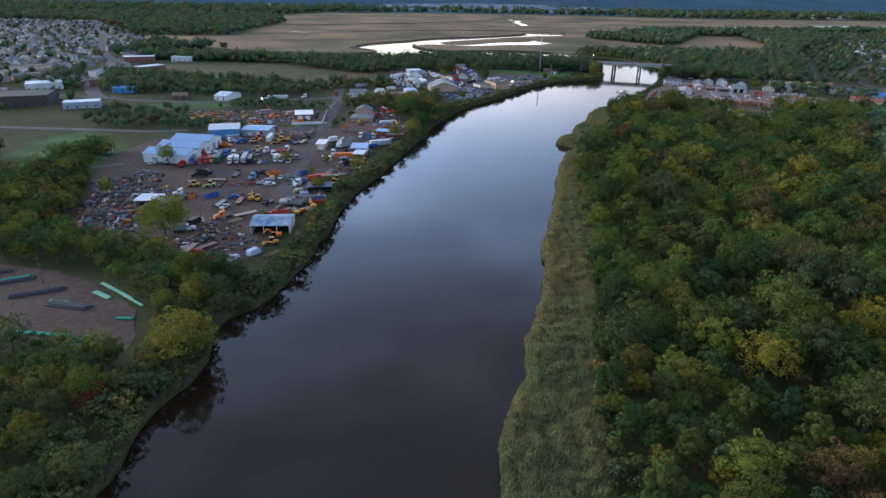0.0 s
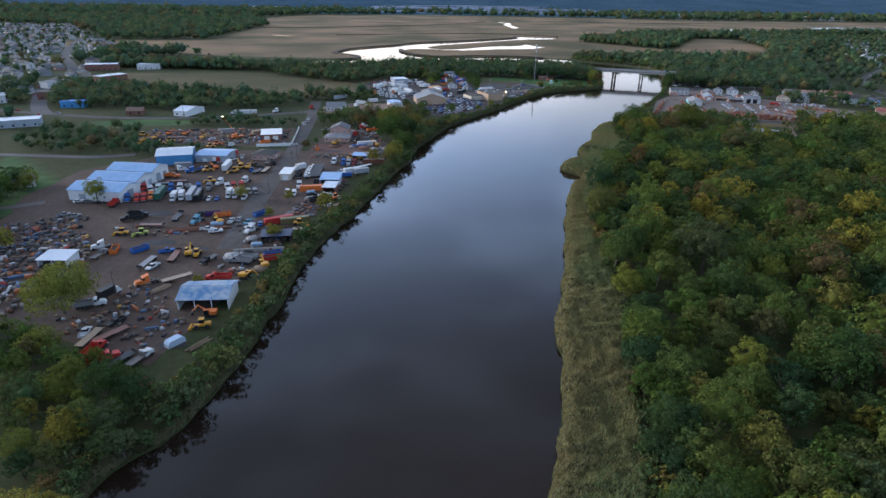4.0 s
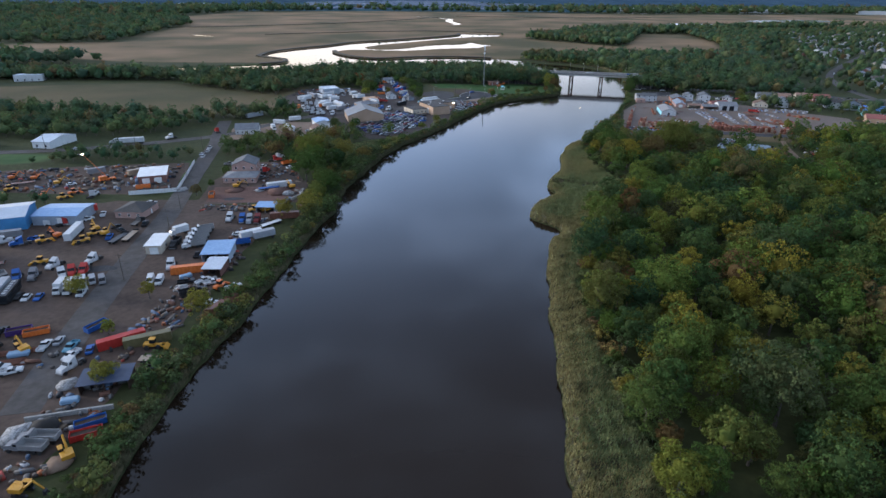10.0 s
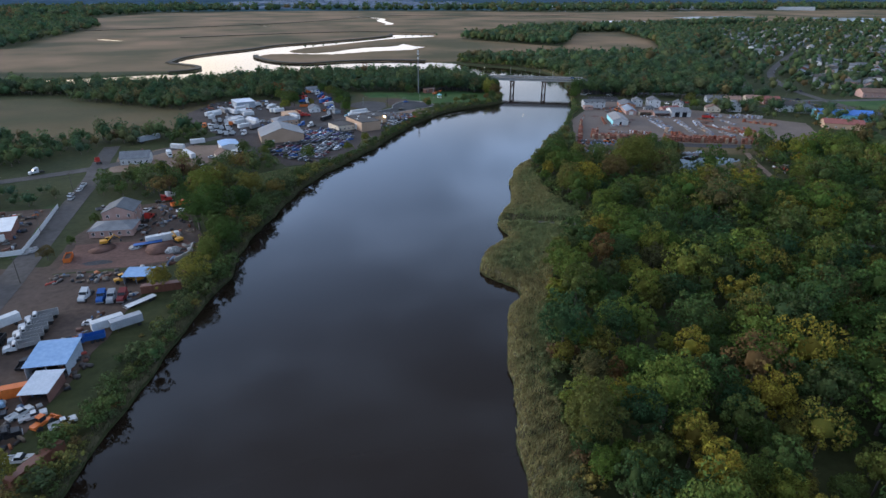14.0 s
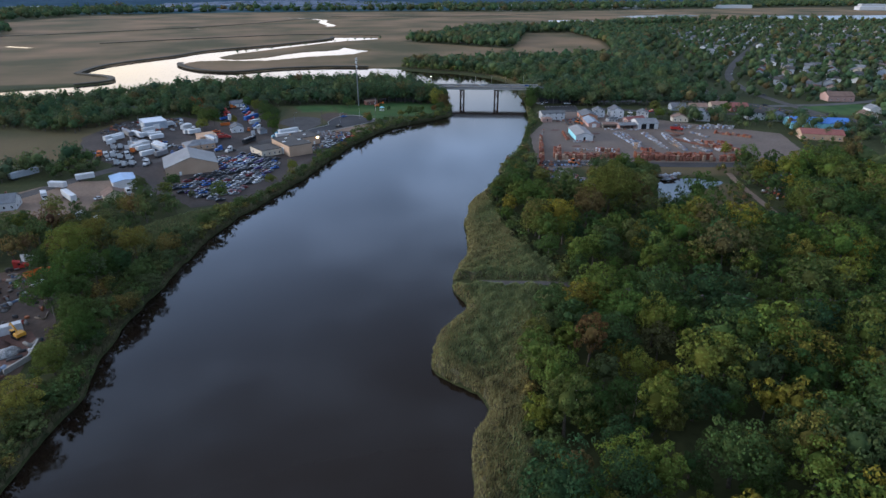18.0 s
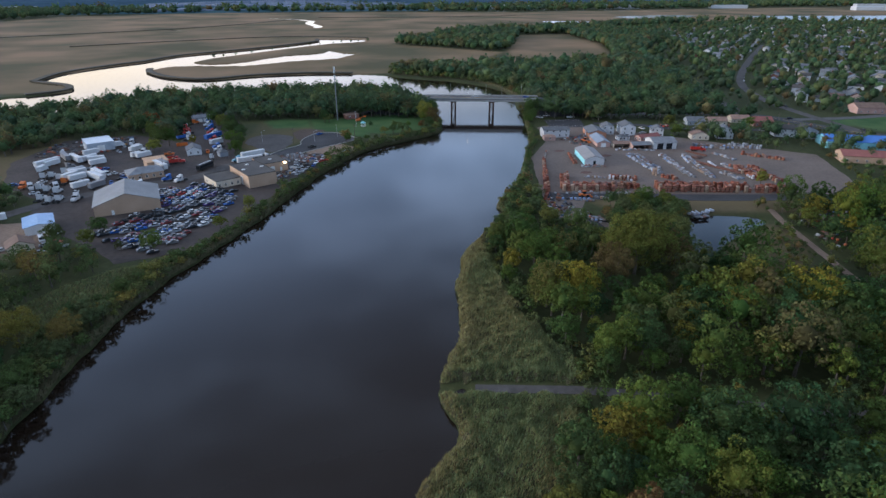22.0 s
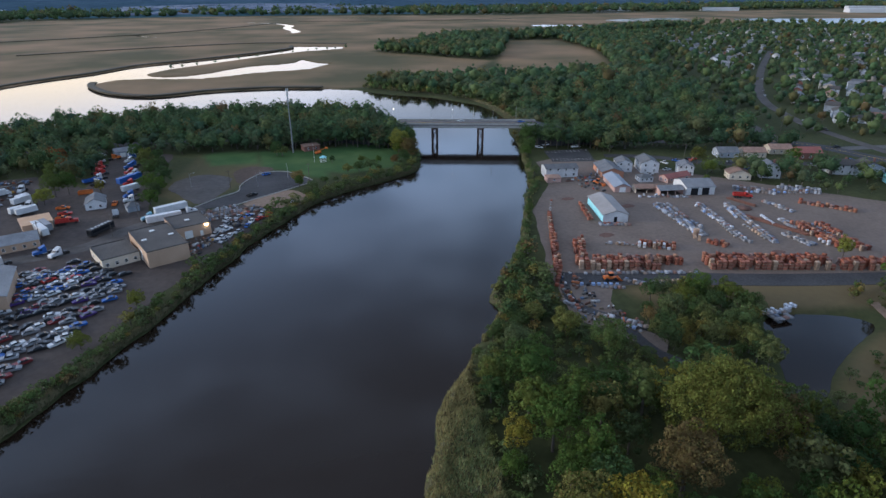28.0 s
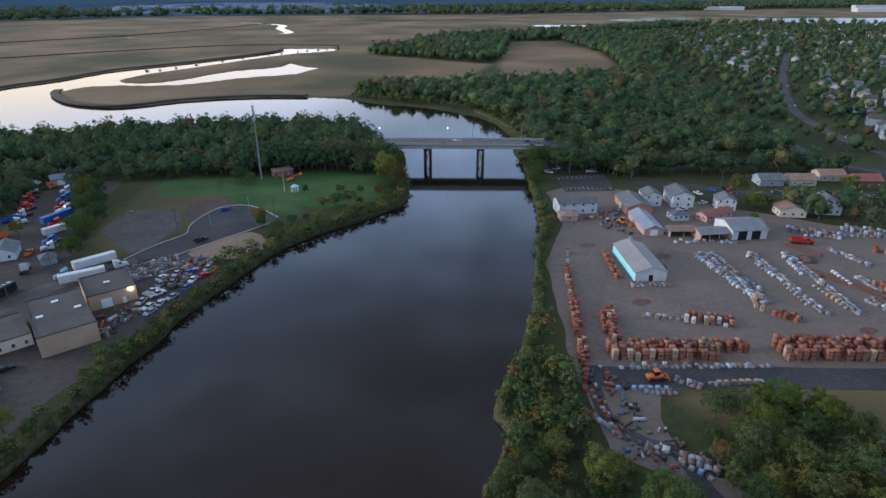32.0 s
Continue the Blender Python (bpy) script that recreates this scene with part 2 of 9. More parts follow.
def dist_line(px, py, line, closed=False):
    """Distance of the points to a polyline."""
    q = np.array(line, float)
    ends = np.roll(q, -1, 0) if closed else q[1:]
    d = np.full(px.shape, 1e9)
    for (x1, y1), (x2, y2) in zip(q if closed else q[:-1], ends):
        vx, vy = x2 - x1, y2 - y1
        u = np.clip(((px - x1) * vx + (py - y1) * vy) / (vx * vx + vy * vy + 1e-9), 0, 1)
        d = np.minimum(d, np.hypot(px - x1 - u * vx, py - y1 - u * vy))
    return d


def smooth(line, n=4, closed=False):
    """A rounded version of a polyline, by Catmull-Rom pieces."""
    q = [Vector(p) for p in line]
    out, m = [], len(q)
    for i in range(m if closed else m - 1):
        if closed:
            a, b, c, d = q[i - 1], q[i], q[(i + 1) % m], q[(i + 2) % m]
        else:
            a, b, c, d = q[max(i - 1, 0)], q[i], q[i + 1], q[min(i + 2, m - 1)]
        for k in range(n):
            t = k / n
            v = 0.5 * ((2 * b) + (c - a) * t + (2 * a - 5 * b + 4 * c - d) * t * t + (3 * b - a - 3 * c + d) * t ** 3)
            out.append((v.x, v.y))
    if not closed:
        out.append(tuple(q[-1]))
    return out


def ribbon(line, width):
    """A closed polygon along a polyline."""
    q = [Vector(p) for p in line]
    left, right = [], []
    for i, p in enumerate(q):
        d = (q[min(i + 1, len(q) - 1)] - q[max(i - 1, 0)]).normalized()
        side = Vector((-d.y, d.x)) * width / 2
        left.append(tuple(p + side)), right.append(tuple(p - side))
    return left + right[::-1]


def mesh_np(name, verts, faces, mats, index=None, tint=None, smooth_faces=False):
    """A mesh from arrays: faces is one n x 3 or n x 4 array, or a list of both."""
    me = bpy.data.meshes.new(name)
    blocks = faces if isinstance(faces, list) else [faces]
    blocks = [np.asarray(f, np.int32) for f in blocks if len(f)]
    sizes = np.concatenate([np.full(len(f), f.shape[1], np.int32) for f in blocks])
    loops = np.concatenate([f.ravel() for f in blocks])
    me.vertices.add(len(verts)), me.loops.add(len(loops)), me.polygons.add(len(sizes))
    me.vertices.foreach_set("co", np.asarray(verts, np.float32).ravel())
    me.loops.foreach_set("vertex_index", loops)
    me.polygons.foreach_set("loop_start", np.concatenate([[0], np.cumsum(sizes)[:-1]]).astype(np.int32))
    for m in mats:
        me.materials.append(m)
    if index is not None:
        me.polygons.foreach_set("material_index", np.asarray(index, np.int32))
    if tint is not None:
        a = me.attributes.new("tint", "FLOAT", "POINT")
        a.data.foreach_set("value", np.asarray(tint, np.float32))
    if smooth_faces:
        me.polygons.foreach_set("use_smooth", np.ones(len(sizes), bool))
    me.update(calc_edges=True)
    return me


# ---- plan of the water ----
GROUND = 1.0
LEFT_BANK = smooth([(-82, -160), (-76, 20), (-67, 80), (-66, 108), (-61, 129), (-65, 146), (-55, 163), (-48, 195), (-46, 235), (-42, 270), (-34, 299),
                    (-24, 350), (-15, 385), (-10, 418), (2, 459), (15, 496), (30, 521), (50, 552), (78, 602), (104, 641), (126, 664), (160, 682), (177, 694), (190, 728)])
RIGHT_BANK = smooth([(4, -160), (9, 40), (12, 85), (13, 102), (20, 119), (25, 143), (36, 187), (38, 206), (50, 255), (64, 318), (73, 347), (81, 360), (74, 379), (80, 394), (92, 405),
                     (92, 422), (106, 446), (120, 486), (136, 509), (156, 533), (159, 546), (183, 576), (206, 618), (228, 656), (250, 712), (268, 768)])
UPPER_RIGHT = [(282, 801), (288, 840), (286, 869), (272, 899), (258, 923), (234, 943), (214, 966), (201, 990), (174, 1007), (133, 1022), (92, 1026), (58, 1022), (30, 1010), (8, 1009), (-17, 1027), (-35, 1052), (-52, 1094),
               (-54, 1121), (-46, 1138), (-33, 1150), (-6, 1147), (18, 1136), (52, 1128), (80, 1140), (111, 1160), (144, 1168), (177, 1174), (193, 1200), (215, 1226)]
UPPER_LEFT = [(196, 1246), (182, 1290), (169, 1258), (147, 1244), (112, 1236), (80, 1206), (62, 1180), (34, 1160), (8, 1160), (-8, 1172), (-12, 1192), (9, 1231), (38, 1260), (92, 1315), (156, 1380), (202, 1417), (234, 1425), (268, 1442), (275, 1482),
              (239, 1495), (191, 1510), (184, 1463), (133, 1406), (92, 1371), (41, 1330), (-5, 1300), (-40, 1270), (-75, 1210), (-112, 1170), (-150, 1110), (-158, 1043), (-114, 1000), (-108, 970), (-134, 950), (-220, 925), (-320, 915), (-320, 862), (-230, 854),
              (-160, 846), (-122, 842), (-88, 854), (-50, 884), (0, 895), (60, 896), (116, 888), (165, 878), (188, 860), (197, 822), (194, 778)]


def uneven(line, amount, step=3.2):
    """The same line with the small bays and points of a natural bank."""
    out = []
    for (x0, y0), (x1, y1) in zip(line, line[1:]):
        k = max(1, int(math.hypot(x1 - x0, y1 - y0) / step))
        for i in range(k):
            p = Vector((x0 + (x1 - x0) * i / k, y0 + (y1 - y0) * i / k, 0))
            f = noise.noise_vector(p * 0.075) + 0.6 * noise.noise_vector(p * 0.21 + Vector((7, 3, 0)))
            out.append((p.x + f.x * amount, p.y + f.y * amount * 0.5))
    return out + [line[-1]]


LEFT_BANK = [p for p in LEFT_BANK if p[1] <= 30] + uneven([p for p in LEFT_BANK if p[1] > 30], 1.5)
RIGHT_BANK = [p for p in RIGHT_BANK if p[1] <= 30] + uneven([p for p in RIGHT_BANK if p[1] > 30], 1.7)
RIVER = RIGHT_BANK + UPPER_RIGHT + UPPER_LEFT + LEFT_BANK[::-1]
POND = smooth([(226, 498), (234, 505), (245, 503), (257, 497.5), (261, 490), (245, 484), (227, 476), (213, 467), (210, 473), (219, 487)], 3, True)
DITCH = ribbon(smooth([(90, 424), (95, 422.4), (99, 420.8)], 3), 2.2)
LAKES = [
    smooth([(887, 1974), (900, 1840), (1042, 1800), (1060, 1880), (980, 1960)], 3, True),
    smooth([(1230, 2129), (1330, 2020), (1551, 2120), (1500, 2240), (1330, 2190)], 3, True),
    smooth([(1700, 2080), (1690, 1700), (1900, 1640), (2300, 1700), (2300, 1900), (1900, 2000)], 3, True),
    ribbon(smooth([(215, 1880), (240, 1915), (232, 2080), (250, 2200), (205, 2330), (130, 2420)], 3), 22),
    ribbon(smooth([(-375, 1490), (-345, 1462), (-310, 1436)], 3), 14),
    ribbon(smooth([(-110, 1905), (-85, 1870), (-60, 1848)], 3), 12),
    ribbon(smooth([(500, 2950), (800, 2900), (1050, 2800), (1300, 2760), (1700, 2700)], 3), 60),
    ribbon(smooth([(480, 2620), (560, 2600), (640, 2580)], 3), 22),
]
WATERS = [RIVER, POND, DITCH] + LAKES

# ---- plan of the land cover ----
MARSH = [[(-2600, 1180), (-700, 1120), (-440, 1050), (-320, 985), (-100, 960), (-60, 1000), (215, 1000), (330, 1040), (430, 1180), (300, 1370), (520, 1620), (900, 1700), (1500, 1850), (2600, 1900),
          (2600, 2700), (1073, 2600), (498, 2800), (-86, 2900), (-540, 2700), (-640, 2300), (-480, 1870), (-440, 1300), (-700, 1250), (-2600, 1400)],
         [(600, 1490), (610, 1480), (600, 1470)],
         [(600, 1490), (740, 1490), (640, 1250), (545, 1045), (470, 1010), (363, 996), (440, 1180)]]
LAWNS = [[(116, 735), (135, 757), (172, 764), (186, 722), (168, 703), (140, 697), (122, 712)], [(-257, 362), (-241, 396), (-182, 338), (-177, 303), (-205, 270), (-240, 280)],
         [(-250, 494), (-208, 506), (-172, 500), (-180, 485), (-240, 475)], [(18, 668), (30, 668), (30, 690), (16, 690)], 
         [(455, 640), (520, 640), (520, 600), (470, 600)], [(-75, 512), (-40, 505), (-30, 522), (-60, 530)], [(-93, 424), (-89, 422), (-96, 480), (-100, 480)],
         [(63, 764), (73, 768), (96, 762), (94, 734), (69, 737)], [(96, 762), (136, 752), (128, 690), (119, 699), (105, 718), (95, 723)]]


# ---- ground: one sheet, with the river bed in it ----
def steps(knots):
    out = []
    for (a, b, s) in knots:
        out += list(np.arange(a, b, s))
    return np.array(out)


gx = steps([(-6500, -2600, 650), (-2600, -900, 100), (-900, -400, 25), (-400, -110, 8), (-110, 310, 2.6), (310, 640, 8), (640, 1100, 20), (1100, 2600, 60), (2600, 6501, 650)])
gy = steps([(-700, -40, 60), (-40, 60, 10), (60, 720, 2.8), (720, 1100, 5), (1100, 1560, 7), (1560, 2400, 18), (2400, 3000, 30), (3000, 4300, 130), (4300, 5300, 250)])
GX, GY = np.meshgrid(gx, gy)
px, py = GX.ravel(), GY.ravel()
sd = np.full(px.shape, 1e9)
for poly in WATERS:
    d = dist_line(px, py, poly, True)
    sd = np.minimum(sd, np.where(inside(px, py, poly), -d, d))
pz = np.where(sd > 0, GROUND * np.clip(sd / 2.5, 0, 1) ** 0.7, -1.8 * np.clip(-sd / 5, 0, 1))
rough = np.array([noise.noise((x * 0.05, y * 0.05, 0)) for x, y in zip(px, py)])
pz = pz + np.clip((sd - 6) / 10, 0, 1) * 0.06 * rough
ncol = len(gx)
idx = np.arange(len(px)).reshape(len(gy), ncol)
quads = np.stack([idx[:-1, :-1], idx[:-1, 1:], idx[1:, 1:], idx[1:, :-1]], -1).reshape(-1, 4)


def cover(polys, soft):
    v = np.zeros(px.shape)
    for poly in polys:
        d = dist_line(px, py, poly, True)
        v = np.maximum(v, np.clip(np.where(inside(px, py, poly), d, -d) / soft + 0.5, 0, 1))
    return v


def ground_material():
    m = material("rough_ground", (0.026, 0.034, 0.015), (0.07, 0.075, 0.03), 0.03, 0.95, spec=0.1, bump=0.4, fine=0.5, spread=0.8)
    n, l = m.node_tree.nodes, m.node_tree.links
    out = n["Principled BSDF"].inputs["Base Color"].links[0].from_socket
    co = [x for x in n if x.bl_idname == "ShaderNodeTexCoord"][0]
    for name, low, high, sc in (("marsh", (0.088, 0.08, 0.04), (0.245, 0.162, 0.092), 0.006), ("lawn", (0.04, 0.085, 0.028), (0.075, 0.12, 0.042), 0.05)):
        at, ns, mp, c, mx = (n.new(k) for k in ("ShaderNodeAttribute", "ShaderNodeTexNoise", "ShaderNodeMapRange", "ShaderNodeMixRGB", "ShaderNodeMixRGB"))
        at.attribute_name = name
        ns.inputs["Scale"].default_value, ns.inputs["Detail"].default_value = sc, 8
        mp.inputs["From Min"].default_value, mp.inputs["From Max"].default_value = 0.36, 0.64
        c.inputs["Color1"].default_value, c.inputs["Color2"].default_value = (*low, 1), (*high, 1)
        l.new(co.outputs["Object"], ns.inputs["Vector"])
        l.new(ns.outputs["Fac"], mp.inputs["Value"])
        l.new(mp.outputs["Result"], c.inputs["Fac"])
        l.new(at.outputs["Fac"], mx.inputs["Fac"])
        l.new(out, mx.inputs["Color1"])
        l.new(c.outputs["Color"], mx.inputs["Color2"])
        out = mx.outputs["Color"]
    l.new(out, n["Principled BSDF"].inputs["Base Color"])
    return m


me = mesh_np("ground", np.stack([px, py, pz], 1), quads, [ground_material()], smooth_faces=True)
for name, v in (("marsh", np.maximum(cover(MARSH, 12), 0.45 * cover([[(213, 459), (221, 470), (238, 480), (258, 486), (262, 470), (240, 450), (225, 448)]], 5) + 0.4 * cover([[(200, 536), (240, 527), (300, 508), (310, 496), (285, 492), (262, 500), (240, 506), (205, 520)]], 5) + 0.45 * cover([[(-383, 767), (-230, 790), (-60, 752), (-52, 640), (-140, 618), (-270, 622)], [(45, 690), (62, 764), (96, 735), (102, 720), (80, 690), (60, 668)]], 6))), ("lawn", cover(LAWNS, 3))):
    me.attributes.new(name, "FLOAT", "POINT").data.foreach_set("value", v.astype(np.float32))
tagged(new("ground", me), "rough grass, earth and tan marsh on both banks", "ground", kind="structure")


def water_material():
    m = bpy.data.materials.new("muddy_river_water")
    m.use_nodes = True
    n, l = m.node_tree.nodes, m.node_tree.links
    b = n["Principled BSDF"]
    b.inputs["Base Color"].default_value = (0.0145, 0.0096, 0.0066, 1)
    b.inputs["Roughness"].default_value = 0.07
    b.inputs["IOR"].default_value = 1.33
    co, ns, bp = n.new("ShaderNodeTexCoord"), n.new("ShaderNodeTexNoise"), n.new("ShaderNodeBump")
    ns.inputs["Scale"].default_value, ns.inputs["Detail"].default_value = 0.35, 5
    bp.inputs["Strength"].default_value, bp.inputs["Distance"].default_value = 0.06, 0.25
    l.new(co.outputs["Object"], ns.inputs["Vector"])
    l.new(ns.outputs["Fac"], bp.inputs["Height"])
    l.new(bp.outputs["Normal"], b.inputs["Normal"])
    return m


w = np.array([(-6500, -700, 0), (6500, -700, 0), (6500, 5250, 0), (-6500, 5250, 0)], float)
tagged(new("water", mesh_np("water", w, np.array([[0, 1, 2, 3]]), [water_material()])), "still brown tidal river with grey sky on it", "river", kind="structure")


LAYER = [0]


def sheet(name, poly, mat, label, z=0.05, kind="structure", category="", ragged=0.0, thick=0.3):
    """A flat sheet of yard, road or lot, lying on the ground, with a rim."""
    q = [Vector((*p, 0)) for p in poly]
    LAYER[0] += 1
    z += 0.003 * (LAYER[0] % 7)
    if ragged:
        fineline = []
        for a, b in zip(q, q[1:] + q[:1]):
            k = max(1, int((b - a).length / 3))
            for i in range(k):
                p = a.lerp(b, i / k)
                f = noise.noise_vector(p * 0.12)
                fineline.append(p + Vector((f.x, f.y, 0)) * ragged)
        q = fineline
    bm = bmesh.new()
    top = [bm.verts.new((p.x, p.y, GROUND + z)) for p in q]
    low = [bm.verts.new((p.x, p.y, GROUND + z - thick)) for p in q]
    face = bm.faces.new(top)
    face.normal_update()
    for i in range(len(q)):
        j = (i + 1) % len(q)
        bm.faces.new((top[i], low[i], low[j], top[j]))
    bmesh.ops.triangulate(bm, faces=[face], ngon_method="EAR_CLIP")
    bmesh.ops.recalc_face_normals(bm, faces=bm.faces[:])
    me = bpy.data.meshes.new(name)
    bm.to_mesh(me), bm.free()
    me.materials.append(mat)
    return tagged(new(name, me), label, category, kind=kind)


# ---- yards, roads and lots ----
SALVAGE = material("oily_brown_yard_surface", (0.042, 0.035, 0.032), (0.092, 0.075, 0.066), 0.06, 0.9, fine=0.6, spread=0.7, spec=0.15)
OLDPAD = material("faded_broken_asphalt", (0.06, 0.055, 0.05), (0.115, 0.105, 0.1), 0.07, 0.9, fine=0.5, spread=0.6, spec=0.15)
YARD_MAIN = [(-150, 213), (-160, 250), (-178, 285), (-190, 320), (-188, 367), (-170, 384), (-158, 404), (-112, 413), (-75, 413), (-72, 405), (-36, 402), (-39, 380), (-44, 345), (-52, 292),
             (-60, 255), (-66, 225), (-68, 203), (-72, 186), (-95, 196), (-122, 205)]
YARD_CRANE = [(-192, 436), (-196, 468), (-150, 474), (-97, 478), (-91, 428), (-109, 423), (-150, 427)]
YARD_HOUSE = [(-76, 406), (-76, 440), (-70, 472), (-45, 478), (-36, 455), (-27, 430), (-30, 405)]
YARD_SALVAGE = [(3, 527), (30, 531), (62, 590), (76, 613), (97, 645), (86, 664), (45, 655), (41, 700), (47, 772), (14, 790), (9, 715), (-20, 746), (-62, 742), (-78, 690), (-66, 640), (-42, 612), (-42, 572), (-20, 560)]
YARD_WHITE = [(-92, 533), (-62, 532), (-40, 536), (-24, 548), (-34, 582), (-62, 588), (-92, 566)]
YARD_PIPE = [(-190, 200), (-154, 184), (-132, 180), (-118, 173), (-92, 154), (-86, 140), (-84, 132), (-92, 133), (-123, 139), (-190, 142)]
YARD_STONE = [(176, 522), (186, 556), (208, 612), (233, 644), (247, 684), (268, 692), (290, 668), (312, 640), (372, 566), (345, 520), (318, 508), (262, 524), (226, 532), (200, 536), (193, 528), (190, 518), (196, 502), (190, 497), (184, 512)]
sheet("yard_ground", YARD_MAIN, DIRT, "trodden grey-brown dirt of the truck yard", ragged=1.6, category="yard")
sheet("yard_ground", YARD_CRANE, DIRT, "dark dirt of the crane yard behind the fence", ragged=1.2, category="yard")
sheet("yard_ground", YARD_HOUSE, DIRT, "dirt yard behind the two-storey house", ragged=1.2, category="yard")
sheet("yard_ground", YARD_SALVAGE, SALVAGE, "worn dark surface of the salvage yard", ragged=1.5, category="yard")
sheet("yard_ground", YARD_WHITE, SAND, "brown gravel lot beside the white house", ragged=1.5, category="yard")
sheet("yard_ground", YARD_PIPE, DIRT, "bare earth of the pipe storage yard", ragged=1.2, category="yard")
sheet("yard_ground", YARD_STONE, GRAVEL, "pale stone dust of the masonry yard", ragged=1.0, category="yard")
sheet("soil_patch", [(-72, 409), (-73, 431), (-33, 429), (-28, 420), (-33, 409), (-50, 406)], REDSOIL, "red-brown graded soil behind a low wall", z=0.09, ragged=1.0, category="soil")
sheet("dirt_lot", smooth([(84, 664), (98, 676), (108, 678), (114, 666), (110, 653), (95, 655)], 3, True), SAND, "bare brown dirt lot at the water", z=0.06, category="lot")
sheet("parking_lot", smooth([(62, 664), (72, 675), (82, 683), (84, 693), (88, 702), (96, 713), (105, 713), (112, 706), (119, 692), (117, 688), (108, 682), (90, 671), (80, 664)], 3, True), ASPHALT, "grey asphalt parking loop beside the park", z=0.07, category="lot")
sheet("parking_lot", smooth([(49, 702), (56, 718), (70, 720), (79, 709), (78, 694), (74, 682), (65, 672), (57, 681)], 3, True), OLDPAD, "empty worn asphalt pad breaking up at its edges", z=0.05, category="lot", ragged=2.2)
sheet("dirt_lot", smooth([(80, 712), (83, 726), (94, 728), (101, 720), (92, 711), (86, 698)], 3, True), DIRT, "bare trodden earth beside the parking loop", z=0.03, category="lot", ragged=2.0)
sheet("parking_lot", [(256, 682), (280, 675), (291, 702), (263, 706)], ASPHALT, "dark asphalt parking lot with painted bays", z=0.06, category="lot")

ROAD_YARD = smooth([(-104, 592), (-98, 545), (-94, 520), (-89, 460), (-86, 425), (-83, 390), (-82, 350), (-80, 310), (-76, 262)])
ROAD_HWY = smooth([(-560, 600), (-413, 555), (-289, 519), (-236, 509), (-170, 515), (-98, 543), (-75, 570), (-42, 606), (-6, 624), (22, 630), (40, 648), (66, 665)])
ROAD_BRIDGE_R = smooth([(262, 735.5), (330, 710), (395, 690), (430, 664), (440, 625), (458, 585), (490, 520)])
ROAD_BRIDGE_L = smooth([(196, 760), (160, 774), (100, 800), (0, 810), (-100, 800)])
ROAD_NE = smooth([(620, 1090), (572, 985), (523, 886), (486, 812), (449, 742), (420, 676)])
ROAD_STREET = smooth([(292, 684), (317, 672), (338, 651), (362, 640), (400, 628), (440, 622)])
ROAD_EAST = smooth([(900, 1150), (700, 970), (546, 817), (489, 728), (471, 680), (452, 600)])
ROAD_E2 = smooth([(440, 650), (520, 640), (640, 660), (800, 720)])
ROAD_WEST = smooth([(-340, 405), (-306, 401), (-244, 397), (-200, 394), (-175, 400)])
ROAD_W2 = smooth([(-330, 296), (-230, 298), (-197, 302), (-176, 314)])
ROAD_TOWN = smooth([(-300, 520), (-330, 560), (-396, 681), (-432, 793), (-560, 1000), (-700, 1300)])
DITCH_PATH = smooth([(101, 420), (114, 415.5), (130, 409.5), (157, 396), (196, 378), (240, 362), (290, 345)])
STRIP_ROAD = smooth([(186, 548), (196, 543.5), (228, 532.5), (262, 520), (312, 505)])
PATH_POND = smooth([(187, 548), (181.5, 532), (184.5, 523), (189.3, 517), (188.3, 507), (188.6, 499), (191, 494), (195, 488), (203, 478)])
PATH_SCRUB = smooth([(272, 500), (264, 484), (254, 459), (245, 436), (240, 420)])
for line, width, mat, label, z in ((ROAD_YARD, 9, OLDPAD, "dusty grey yard road", 0.09), (ROAD_HWY, 8, OLDPAD, "two-lane road past the yards", 0.09), (ROAD_BRIDGE_R, 13, ASPHALT, "wide road leading off the bridge", 0.09),
                                   (ROAD_BRIDGE_L, 13, ASPHALT, "road leading to the bridge through trees", 0.09), (ROAD_NE, 9, OLDPAD, "straight grey road through woods", 0.09), (ROAD_STREET, 7, ASPHALT, "residential street with parked cars", 0.09),
                                   (ROAD_EAST, 8, OLDPAD, "suburban street between houses", 0.09), (ROAD_E2, 8, ROADMAT, "suburban street past lawns", 0.09), (ROAD_WEST, 6, ROADMAT, "narrow road beside a lawn", 0.09),
                                   (ROAD_W2, 5, ROADMAT, "lane between two lawns", 0.09), (ROAD_TOWN, 12, ROADMAT, "town street with parked cars", 0.09), (STRIP_ROAD, 9, ASPHALT, "blue-grey drive in front of the brick rows", 0.09), (DITCH_PATH, 3.2, OLDPAD, "wet grey track through reeds and wood", 0.05), (PATH_SCRUB, 3, SAND, "sandy track through scrub", 0.09), (PATH_POND, 3.4, ASPHALT, "grey path winding down from the stone yard", 0.12)):
    sheet("road", ribbon(line, width), mat, label, z=z, category="road")


# ---- trees ----
def ico(sub):
    bm = bmesh.new()
    bmesh.ops.create_icosphere(bm, subdivisions=sub, radius=1)
    v = np.array([x.co for x in bm.verts])
    f = np.array([[x.index for x in p.verts] for p in bm.faces])
    bm.free()
    return v, f


ICO1, ICO2 = ico(0), ico(1)


